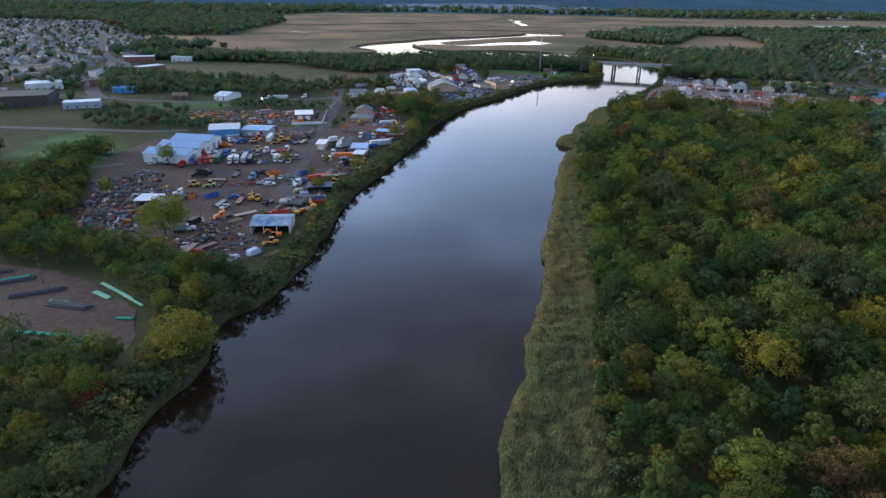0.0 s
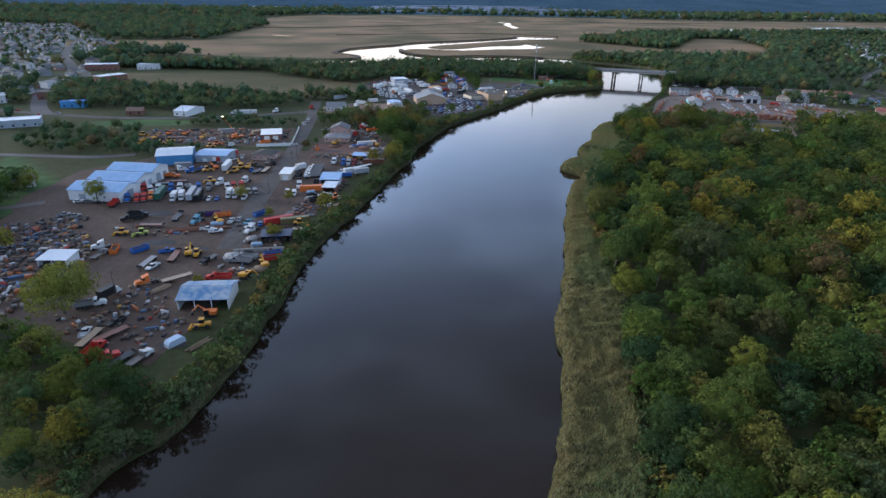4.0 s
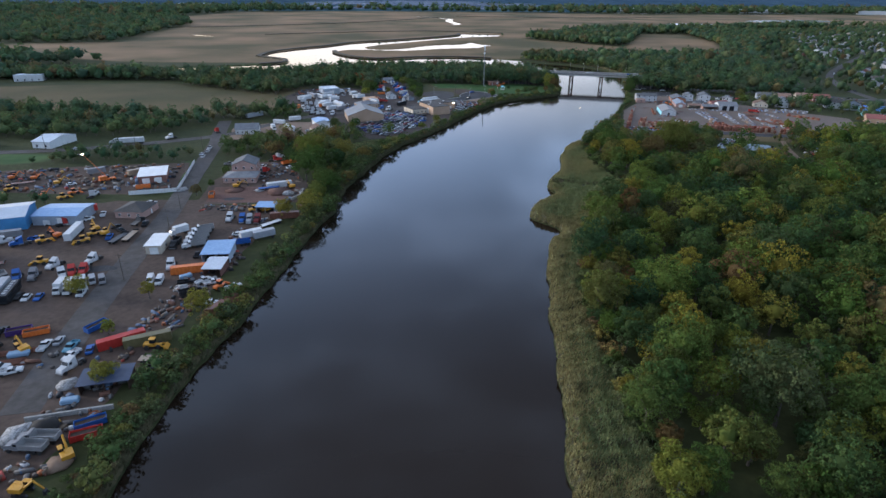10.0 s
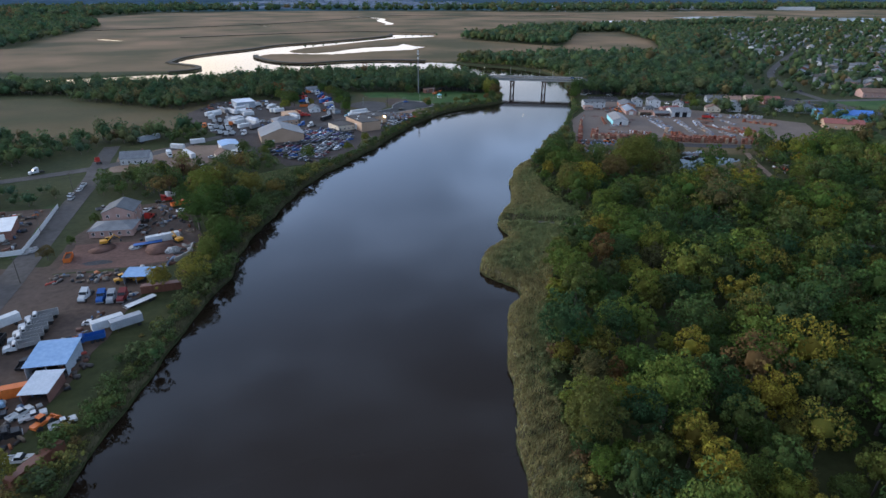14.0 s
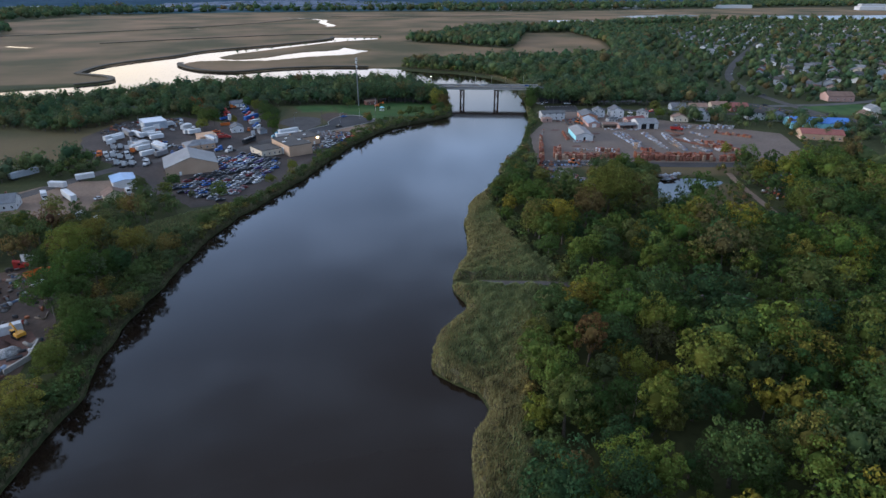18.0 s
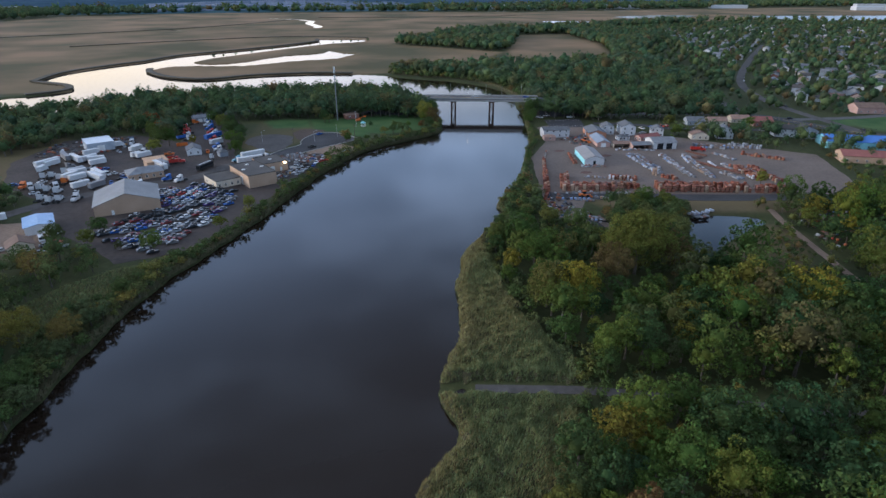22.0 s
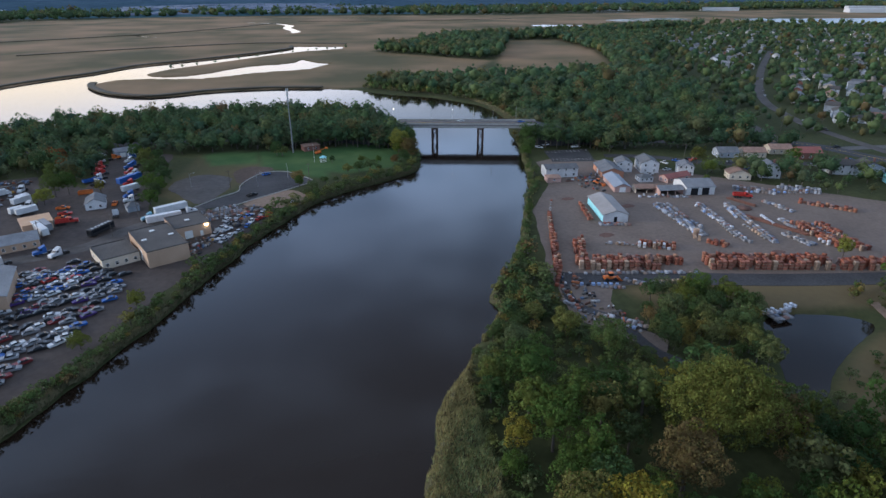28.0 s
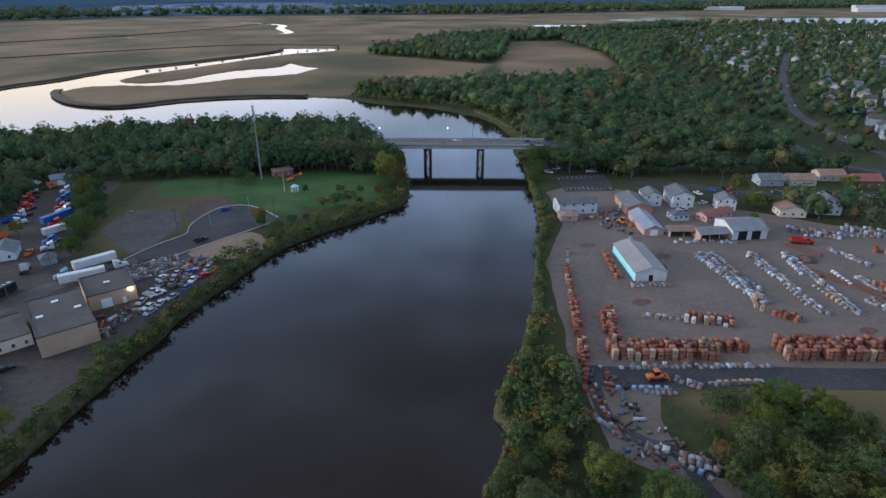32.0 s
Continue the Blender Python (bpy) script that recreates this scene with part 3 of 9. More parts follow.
def crown_arrays(rng, R, H, base, puffs, per, leaf, core, droop=0.0, solid=0.72):
    """Vertices and triangles of a crown: a rounded, uneven head of leafy puffs of many small leaves."""
    rz = (H - base) / 2
    mid = np.array([0, 0, base + rz])
    k = np.arange(puffs) + 0.5
    zz = 1 - 1.62 * k / puffs
    a = k * 2.39996 + rng.uniform(0, 6.28)
    ring = np.sqrt(1 - zz * zz)
    lump = 1 + 0.2 * np.sin(a * rng.integers(2, 4) + rng.uniform(0, 6.28)) * ring
    u = np.stack([np.cos(a) * ring, np.sin(a) * ring, zz], 1) * (rng.uniform(0.62, 0.98, puffs) * lump)[:, None]
    cs = mid + u * np.array([R, R, rz]) * 0.86 + rng.normal(size=(puffs, 3)) * R * 0.06
    rs = R * rng.uniform(0.2, 0.36, puffs) * (14 / max(puffs, 14)) ** 0.22
    iv, jf = core
    jit = 1 + rng.uniform(-0.16, 0.12, size=(len(iv), 1))
    V, F, n = [mid + iv * np.array([R, R, rz]) * solid * jit], [jf], len(iv)
    for c, r in zip(cs, rs):
        out = (c - mid) / np.array([R, R, rz])
        out /= np.linalg.norm(out) + 1e-9
        d = rng.normal(size=(per, 3)) + out * 0.55 + np.array([0, 0, 0.25])
        d /= np.linalg.norm(d, axis=1)[:, None]
        p = c + d * r * rng.uniform(0.6, 1.2, size=(per, 1)) ** 0.6 * np.array([1, 1, 0.85])
        nn = d * 0.85 + rng.normal(size=(per, 3)) * 0.34
        nn /= np.linalg.norm(nn, axis=1)[:, None]
        t = np.cross(nn, rng.normal(size=(per, 3)))
        t /= np.linalg.norm(t, axis=1)[:, None] + 1e-9
        b = np.cross(nn, t)
        s = leaf * rng.uniform(0.6, 1.35, size=(per, 1))
        down = np.array([0, 0, -droop]) * s
        V.append(np.stack([p + t * s + down, p - t * s * 0.5 + b * s * 0.8, p - t * s * 0.5 - b * s * 0.8], 1).reshape(-1, 3))
        F.append(np.arange(per * 3).reshape(-1, 3) + n)
        n += per * 3
    return np.concatenate(V), np.concatenate(F)


def tube(p, q, r0, r1, sides=6):
    p, q = np.array(p, float), np.array(q, float)
    d = (q - p) / np.linalg.norm(q - p)
    a = np.cross(d, (0.3, 0.9, 0.1))
    a /= np.linalg.norm(a)
    b = np.cross(d, a)
    t = np.linspace(0, 2 * np.pi, sides, endpoint=False)
    ring = np.cos(t)[:, None] * a + np.sin(t)[:, None] * b
    v = np.concatenate([p + ring * r0, q + ring * r1])
    i = np.arange(sides)
    j = (i + 1) % sides
    f = np.concatenate([np.stack([i, j, j + sides], 1), np.stack([i, j + sides, i + sides], 1)])
    return v, f


def joined(pieces):
    V, F, n = [], [], 0
    for v, f in pieces:
        V.append(v), F.append(f + n)
        n += len(v)
    return np.concatenate(V), np.concatenate(F)


def trunk_arrays(rng, R, H, base, limbs=4):
    r = 0.028 * H
    bend = rng.uniform(-0.3, 0.3, 2)
    top = np.array([bend[0], bend[1], base + (H - base) * 0.35])
    out = [tube((0, 0, -0.3), top, r, r * 0.55)]
    for i in range(limbs):
        a = i * 2 * math.pi / limbs + rng.uniform(-0.4, 0.4)
        k = rng.uniform(0.4, 0.6)
        out.append(tube(top * rng.uniform(0.6, 0.95), (math.cos(a) * R * k, math.sin(a) * R * k, base + (H - base) * rng.uniform(0.45, 0.75)), r * 0.4, r * 0.12, 5))
    return joined(out)


def tree_kind(seed, R, H, lobes, per, leaf, core=ICO2, droop=0.0, base=None, solid=0.4):
    rng = np.random.default_rng(seed)
    base = H * 0.12 if base is None else base
    return crown_arrays(rng, R, H, base, lobes, per, leaf, core, droop, solid), trunk_arrays(rng, R, H, base)


NEAR = [tree_kind(10 + i, R, H, puffs, 100, 0.2) for i, (R, H, puffs) in enumerate(
    [(4.6, 10.5, 42), (5.4, 12.5, 48), (3.9, 11.5, 36), (5.0, 9.5, 42), (3.4, 9.0, 32), (6.0, 13.5, 52)])]
WOODS = [tree_kind(30 + i, R, H, puffs, 60, 0.265) for i, (R, H, puffs) in enumerate(
    [(4.6, 10.5, 30), (5.4, 12.5, 34), (3.9, 11.5, 26), (5.0, 9.5, 30), (3.4, 9.0, 24), (6.0, 13.5, 36)])]
MID = [tree_kind(40 + i, R, H, puffs, 42, 0.33) for i, (R, H, puffs) in enumerate(
    [(4.6, 10.5, 20), (5.4, 12.0, 22), (3.9, 11.0, 18), (5.0, 9.5, 20), (3.6, 9.0, 17), (6.0, 13.0, 24)])]
BUSH = [tree_kind(60 + i, R, H, 13, 19, 0.62) for i, (R, H) in enumerate([(4.6, 10.0), (5.4, 11.5), (3.9, 10.0), (5.0, 9.0), (3.6, 9.0), (5.8, 11.0)])]
FAR = [tree_kind(70 + i, R, H, 14, 11, 0.62, ICO1, base=0.3, solid=0.6) for i, (R, H) in enumerate([(4.8, 10.5), (5.6, 12.0), (4.2, 9.5), (5.2, 11.0)])]
BLOCKY = [tree_kind(80 + i, R, H, 9, 5, 1.05, ICO1, base=0.3, solid=0.82) for i, (R, H) in enumerate([(4.8, 10.0), (5.4, 11.5), (4.2, 9.0)])]
DISTANT = [tree_kind(90 + i, R, H, 9, 3, 1.9, ICO1, base=0.2, solid=0.78) for i, (R, H) in enumerate([(6.0, 9.5), (7.0, 11.0), (5.2, 8.5)])]


def scatter(poly, spacing, seed, avoid=(), thin=0.0, jitter=0.42):
    """Points about so far apart inside a polygon, none within the polygons to avoid."""
    rng = np.random.default_rng(seed)
    q = np.array(poly, float)
    xs, ys = np.arange(q[:, 0].min(), q[:, 0].max(), spacing), np.arange(q[:, 1].min(), q[:, 1].max(), spacing * 0.87)
    X, Y = np.meshgrid(xs, ys)
    X[1::2] += spacing / 2
    X, Y = X.ravel(), Y.ravel()
    X, Y = X + rng.uniform(-jitter, jitter, X.shape) * spacing, Y + rng.uniform(-jitter, jitter, X.shape) * spacing
    ok = inside(X, Y, poly) & (rng.uniform(size=X.shape) >= thin)
    for a, m in avoid:
        ok &= ~(inside(X, Y, a) | (dist_line(X, Y, a, True) < m))
    return np.stack([X[ok], Y[ok]], 1)


def forest(name, spots, kinds, label, seed, smin=0.8, smax=1.25, mat=None, tint=None, category="woodland"):
    """Many trees as one object of kind stuff, with trunks."""
    rng = np.random.default_rng(seed)
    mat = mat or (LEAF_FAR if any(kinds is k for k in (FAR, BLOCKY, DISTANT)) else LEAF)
    V, F, I, T, n = [], [], [], [], 0
    for x, y in spots:
        (cv, cf), (tv, tf) = kinds[rng.integers(len(kinds))]
        a, s, h = rng.uniform(0, 6.28), smin + (smax - smin) * rng.uniform() ** 1.5, rng.uniform(0.85, 1.22)
        rot = np.array([[math.cos(a), -math.sin(a), 0], [math.sin(a), math.cos(a), 0], [0, 0, h]]) * s
        g = rng.uniform() if tint is None else (tint + rng.uniform(-0.12, 0.12)) % 1
        tri = tf[:12]
        for v, f, k in ((cv, cf, 0), (tv, tri, 1)):
            V.append(v @ rot.T + (x, y, GROUND)), F.append(f + n), I.append(np.full(len(f), k)), T.append(np.full(len(v), g))
            n += len(v)
    me = mesh_np(name, np.concatenate(V), np.concatenate(F), [mat, BARK], np.concatenate(I), np.concatenate(T))
    return tagged(new(name, me), label, category, kind="stuff")


NEAR_MESH = [(mesh_np("crown", cv, cf, [LEAF]), mesh_np("trunk", tv, tf, [BARK])) for (cv, cf), (tv, tf) in NEAR]
SHRUB_MESH = [(mesh_np("crown", cv * np.array([1, 1, 0.8]), cf, [SHRUB]), mesh_np("trunk", tv * np.array([1, 1, 0.8]), tf, [BARK])) for (cv, cf), (tv, tf) in NEAR]


def tree(x, y, kind, turn, size, label="broadleaf tree with green autumn crown in woodland", group="trees of the near wood", meshes=None, height=1.0):
    root = new("tree")
    tagged(root, label, "tree", group)
    root.matrix_basis = Matrix.LocRotScale((x, y, GROUND), Euler((0, 0, turn)), (size, size, size * height))
    cm, tm = (meshes or NEAR_MESH)[kind]
    for n_, m_ in (("crown", cm), ("trunk", tm)):
        new(n_, m_).parent = root
    return root


SOLID = [(YARD_MAIN, 1), (YARD_CRANE, 1), (YARD_HOUSE, 1), (YARD_SALVAGE, 1), (YARD_WHITE, 1), (YARD_PIPE, 1), (YARD_STONE, 2), (RIVER, 3), (POND, 3)] + [(p, 1) for p in LAKES]
ROADS = [(ribbon(r, 12), 1) for r in (ROAD_YARD, ROAD_HWY, ROAD_NE, ROAD_STREET, ROAD_EAST, ROAD_E2, ROAD_WEST, ROAD_W2)] + [(ribbon(ROAD_BRIDGE_R, 19), 1), (ribbon(ROAD_BRIDGE_L, 16), 1), (ribbon(ROAD_TOWN, 16), 1)]
OPEN = [(p, 1) for p in LAWNS] + [([(84, 660), (100, 680), (121, 690), (122, 700), (108, 717), (90, 710), (50, 690), (45, 665)], 1), ([(52, 676), (60, 720), (86, 724), (92, 702), (64, 672)], 1), ([(256, 682), (280, 675), (291, 702), (263, 706)], 3)]
REED_INNER = smooth([(28, 20), (35, 85), (40, 118), (46, 150), (55, 185), (63, 222), (67, 270), (74, 312), (86, 344), (100, 374), (121, 402), (130, 420), (128, 448), (132, 482), (140, 512), (160, 532)])
WOOD_RIGHT = REED_INNER + [(172, 520), (184, 508), (190, 488), (204, 466), (216, 458), (240, 472), (262, 484), (275, 500), (330, 500), (350, 492), (322, 450), (272, 392), (236, 318), (222, 262), (140, 150), (95, 70), (72, 20), (60, -20)]
WOOD_OUTER = [(350, 492), (322, 450), (272, 392), (236, 318), (222, 262), (140, 150), (95, 70), (72, 20), (60, -20), (330, -20), (430, 60), (430, 480)]
DITCH_ZONE = (ribbon([(92, 423), (126, 411), (157, 396), (196, 378), (240, 362)], 9), 0.5)
SCRUB_OPEN = (smooth([(225, 470), (245, 478), (262, 486), (262, 470), (252, 440), (232, 428), (214, 440), (212, 455)], 3, True), 0)
WILLOW_ROOM = ([(154, 449), (186, 449), (188, 475), (166, 475), (156, 462)], 0.5)
forest("woodland", scatter(WOOD_OUTER, 11, 4, SOLID), BLOCKY, "depth of the wood behind the river trees", 5, 1.0, 1.6)
YOUNG = ([(138, 508), (160, 535), (174, 522), (188, 512), (194, 490), (204, 466), (192, 470), (178, 484), (160, 492), (146, 496)], 0)
spots = scatter(WOOD_RIGHT, 7.3, 3, SOLID + [DITCH_ZONE, SCRUB_OPEN, WILLOW_ROOM, YOUNG, (ribbon(PATH_SCRUB, 5), 0.5)], thin=0.05)
edge = dist_line(spots[:, 0], spots[:, 1], REED_INNER)
near_ix = np.argsort(edge + 0.10 * np.maximum(spots[:, 1] - 120, 0))[:90]
chosen = np.zeros(len(spots), bool)
chosen[near_ix] = True
rng = np.random.default_rng(5)
for x, y in spots[chosen]:
    tree(float(x), float(y), int(rng.integers(6)), float(rng.uniform(0, 6.28)), float(0.6 + 0.75 * rng.uniform() ** 1.5), height=float(rng.uniform(0.85, 1.25)))
second = np.zeros(len(spots), bool)
second[np.argsort(edge + 0.12 * np.maximum(spots[:, 1] - 100, 0))[90:470]] = True
second &= ~chosen
forest("woodland", spots[second], WOODS, "near edge of the mixed wood above the reeds", 7, 0.65, 1.4)
rest = spots[~chosen & ~second]
forest("woodland", rest, MID, "dense mixed wood turning yellow and rust", 6, 0.7, 1.5)
tree(161, 455, 1, 1.4, 1.4, "broad grey-green tree beside the willow")


# ---- more trees ----
rng = np.random.default_rng(21)
WOOD_SW = [(-300, -40), (-84, -40), (-76, 40), (-77, 80), (-79, 112), (-84, 128), (-123, 137), (-200, 138), (-300, 150)]
WOOD_STRIP = [(-300, 196), (-192, 204), (-154, 188), (-118, 178), (-91, 159), (-82, 142), (-72, 150), (-64, 168), (-70, 183), (-95, 192), (-122, 201), (-153, 209), (-164, 250), (-182, 285), (-196, 320), (-215, 330), (-205, 290), (-260, 250)]
sw = scatter(WOOD_SW, 6.5, 8, SOLID, thin=0.1)
sw_near = (sw[:, 0] > -125) & (sw[:, 1] > 60)
st = scatter(WOOD_STRIP, 6.2, 9, SOLID, thin=0.12)
st_near = (st[:, 0] > -130)
near_left = np.concatenate([sw[sw_near], st[st_near]])
near_left = near_left[np.argsort(-near_left[:, 0])]
forest("woodland", near_left[30:], MID, "bushy trees round the pipe yard", 13, 0.55, 0.95)
for x, y in near_left[:30]:
    tree(float(x), float(y), int(rng.integers(6)), float(rng.uniform(0, 6.28)), float(rng.uniform(0.55, 0.95)), "bushy tree beside the pipe yard", "trees round the pipe yard")
back = np.concatenate([sw[~sw_near], st[~st_near]])
seen = (back[:, 1] > 95) & (back[:, 0] > -235)
forest("woodland", back[seen], MID, "dark mixed wood beside the yards", 12, 0.7, 1.05)
forest("woodland", back[~seen][::2], FAR, "wood behind the pipe yard", 12, 0.9, 1.3)

# shrubs and small trees on the river banks
lb = np.array(LEFT_BANK)
bank_spots = []
for y0, y1, wide, gap, smin, smax in ((60, 172, 13, 4.2, 0.4, 0.85), (172, 300, 6.5, 4.6, 0.34, 0.74), (300, 400, 6.5, 4.6, 0.36, 0.8), (400, 500, 13, 5.0, 0.4, 0.85), (500, 666, 10, 4.0, 0.3, 0.65), (666, 735, 8, 4.0, 0.35, 0.75)):
    seg = [p for p in LEFT_BANK if y0 - 12 <= p[1] <= y1 + 12]
    off = [(p[0] - 0.1, p[1] + 0.2) for p in seg] + [(p[0] - 1.2 - wide, p[1] + 0.8 + wide * (0.5 if y0 >= 400 else 0.1)) for p in seg[::-1]]
    for x, y in scatter(off, gap, int(y0), [(RIVER, 0.1), (YARD_SALVAGE, 0.5), (YARD_STONE, 1)], thin=0.08):
        if y0 <= y < y1:
            bank_spots.append((float(x), float(y), float(rng.uniform(smin, smax))))
SHRUBS = [((cv * np.array([1, 1, 0.8]), cf), (tv, tf)) for (cv, cf), (tv, tf) in BUSH]
bank_spots.sort(key=lambda q: -q[2])
low = [q for q in bank_spots[35:]]
forest("shrubs", [q[:2] for q in low if q[1] < 500], SHRUBS, "leafy shrubs hanging over the river bank", 14, 0.45, 0.85, SHRUB, category="shrubs")
forest("shrubs", [q[:2] for q in low if q[1] >= 500], SHRUBS, "low shrubs along the salvage yard bank", 15, 0.28, 0.62, SHRUB, category="shrubs")
for x, y, s in bank_spots[:35]:
    tree(x, y, int(rng.integers(6)), float(rng.uniform(0, 6.28)), s, "leafy shrub leaning over the river bank", "shrubs along the river bank", SHRUB_MESH)
RIGHT_STRIP = smooth([(140, 513), (160, 536), (163, 548), (187, 577), (210, 619), (232, 657), (254, 712), (266, 740), (258, 728), (244, 688), (229, 646), (204, 613), (182, 558), (174, 524), (160, 522)], 2, True)
strip_spots = scatter(RIGHT_STRIP, 3.9, 31, [(RIVER, 1.0), (YARD_STONE, 0.4)], thin=0.04)
forest("shrubs", strip_spots[12:], SHRUBS, "green shrubs between river and stone yard", 16, 0.4, 0.78, SHRUB, category="shrubs")
for x, y in strip_spots[:12]:
    tree(float(x), float(y), int(rng.integers(6)), float(rng.uniform(0, 6.28)), float(rng.uniform(0.3, 0.62)), "green shrub between river and stone yard", "shrubs along the stone yard", SHRUB_MESH)

forest("woodland", scatter(smooth([(196, 514), (206, 525), (221, 524), (232, 515), (233, 508), (225, 500), (218, 489), (211, 481), (202, 480), (194, 490), (192, 503)], 3, True), 4.8, 35, [(POND, 1.5), (ribbon(PATH_POND, 4), 1.5)], thin=0.06), WOODS, "thick green bushes and young trees beside the pond", 35, 0.42, 0.85, SHRUB)
YELLOW = leaf_material("yellow_green_leaves", [(0.0, (0.16, 0.18, 0.035)), (0.5, (0.19, 0.195, 0.04)), (1.0, (0.19, 0.165, 0.032))])
WILLOW = leaf_material("olive_willow_leaves", [(0.0, (0.1, 0.115, 0.028)), (1.0, (0.125, 0.135, 0.03))])
(wcv, wcf), (wtv, wtf) = tree_kind(501, 11.0, 23.5, 170, 110, 0.27, ICO2, 0.4, 2.5)
willow = new("tree")
tagged(willow, "tall round-headed olive willow rising above the wood", "tree")
willow.location = (176, 463, GROUND)
for n_, m_ in (("crown", mesh_np("crown", wcv, wcf, [WILLOW])), ("trunk", mesh_np("trunk", wtv, wtf, [BARK]))):
    new(n_, m_).parent = willow
(ycv, ycf), (ytv, ytf) = tree_kind(502, 10.0, 15.5, 130, 80, 0.27, ICO2, 0.7, 1.8)
yard_willow = new("tree")
tagged(yard_willow, "large yellow-green willow standing in the truck yard", "tree")
yard_willow.location = (-109, 213, GROUND)
for n_, m_ in (("crown", mesh_np("crown", ycv, ycf, [YELLOW])), ("trunk", mesh_np("trunk", ytv, ytf, [BARK]))):
    new(n_, m_).parent = yard_willow
YELLOW_MESH = [(mesh_np("crown", cv, cf, [YELLOW]), mesh_np("trunk", tv, tf, [BARK])) for (cv, cf), (tv, tf) in NEAR]
for x, y, k, s, label in ((-152, 314, 1, 0.95, "young light-green tree before the workshop"), (-155, 257, 2, 0.9, "yellowing tree at the yard edge"),
                          (-75, 229, 4, 0.6, "small yellow bush beside the tin shed"), (-88, 320, 3, 0.75, "green bush between parked trucks"), (-69, 295, 4, 0.6, "bush in a line of trailers"), (-102, 189, 3, 0.9, "yellow tree at the yard edge"),
                          (-61, 272, 3, 0.7, "bush among yard clutter"), (-65, 316, 2, 0.6, "bush beside parked vans"), (-46, 303, 1, 0.8, "yellowing tree on the river bank"), (-33, 385, 1, 0.75, "bright yellow-green tree on the river bank"),
                          (-88, 163, 4, 0.85, "yellow-green bush at the pipe yard"), (18, 706, 4, 0.75, "small yellow tree beside a shed"), (-3, 692, 3, 0.9, "yellow tree at the lot edge"), (-22, 384, 5, 0.95, "bright yellow-green tree leaning over the bank"), (293, 528, 2, 0.8, "slender yellow-green tree beside the stone yard")):
    tree(x, y, k, 0.7 * k + x, s, label, "yellow-green trees", YELLOW_MESH)
for x, y, k, s in ((219, 519, 5, 0.8), (226, 514, 3, 0.95), (211, 516, 1, 0.7), (331, 650, 1, 0.9), (309, 618, 4, 0.6), (343, 693, 5, 0.9), (386, 636, 3, 0.9), (322, 632, 0, 0.8),
                   (44, 674, 0, 0.85), (45, 683, 1, 0.8), (41, 700, 3, 0.95), (40, 719, 5, 0.9), (35, 741, 1, 0.95), (34, 758, 3, 0.9), (46, 694, 0, 0.85), (44, 722, 1, 0.9), (40, 750, 0, 0.9), (47, 708, 5, 0.8), (43, 734, 3, 0.9), (28, 764, 1, 0.9), (-16, 751, 5, 1.0), (-8, 735, 3, 1.1), (4, 707, 1, 1.0), (-1, 704, 5, 1.0), (2, 727, 0, 1.0), (135, 722, 4, 0.5), (151, 716, 3, 0.5), (160, 712, 4, 0.55), (112, 682, 0, 0.6), (106, 748, 1, 0.8), (-31, 471, 5, 1.3), (-40, 470, 3, 1.0), (-25, 450, 1, 1.35), (-38, 490, 0, 1.0), (-19, 456, 3, 1.25), (-14, 459, 0, 1.1), (-12, 474, 5, 1.0), (-27, 489, 1, 1.1), (-20, 427, 3, 1.15), (-16, 414, 1, 1.0), (-20, 402, 0, 1.0),
                   (-29, 437, 5, 1.25), (-23, 441, 0, 1.1), (-72, 452, 4, 0.6), (-78, 418, 3, 0.6), (-74, 430, 4, 0.5), (-59, 515, 1, 0.8), (-48, 512, 0, 0.7), (-8, 560, 3, 0.8), (-22, 552, 1, 0.8), (-10, 548, 0, 0.7), (2, 540, 4, 0.5), (184, 734, 5, 1.0), (176, 728, 3, 0.8), (187, 744, 1, 1.1), (168, 706, 0, 0.6), (15, 533, 5, 0.75), (38, 552, 3, 0.6), (50, 572, 1, 0.55)):
    tree(x, y, k, 1.3 * k + y, s, "green tree standing on its own among the yards", "single trees among the yards")
tree(-66, 126, 5, 5, 1.25, "broad yellow-green tree beside the pipe yard", "yellow-green trees", YELLOW_MESH)
tree(-64, 131, 1, 1, 1.00, "broad yellow-green tree beside the pipe yard", "yellow-green trees", YELLOW_MESH)
tree(-72, 129, 3, 3, 0.90, "broad yellow-green tree beside the pipe yard", "yellow-green trees", YELLOW_MESH)
for x, y, k, size, label in ((177, 730, 5, 1.15, "broad yellow-green tree beside the bridge"), (180, 718, 1, 1.05, "leafy tree leaning over the water by the bridge"), (185, 741, 3, 1.2, "broad tree below the bridge approach"), (174, 709, 3, 0.8, "low round tree at the park's corner")):
    tree(x, y, k, 0.4 * x, size, label, "trees at the bridge", YELLOW_MESH if k == 5 else None)
for x, y, k, size in ((140, 700, 3, 0.62), (146, 699, 0, 0.75), (152, 698, 5, 0.7), (157, 697, 4, 0.55), (125, 684, 3, 0.5), (131, 685, 4, 0.45), (136, 684, 0, 0.45), (109, 747, 3, 0.9), (112, 688, 1, 0.75), (118, 676, 3, 0.6), (119, 669, 4, 0.5), (114, 667, 0, 0.45)):
    tree(x, y, k, 0.3 * y, size, "bushy green shrub on the park's river bank", "shrubs of the park bank", SHRUB_MESH)
for x, y, k, size in ((246, 697, 3, 0.8), (252, 704, 0, 0.95), (259, 721, 5, 1.1), (266, 729, 1, 1.1), (273, 728, 3, 1.0), (257, 712, 4, 0.9)):
    tree(x, y, k, 0.7 * y, size, "green tree between the bridge and the yard", "trees at the bridge")
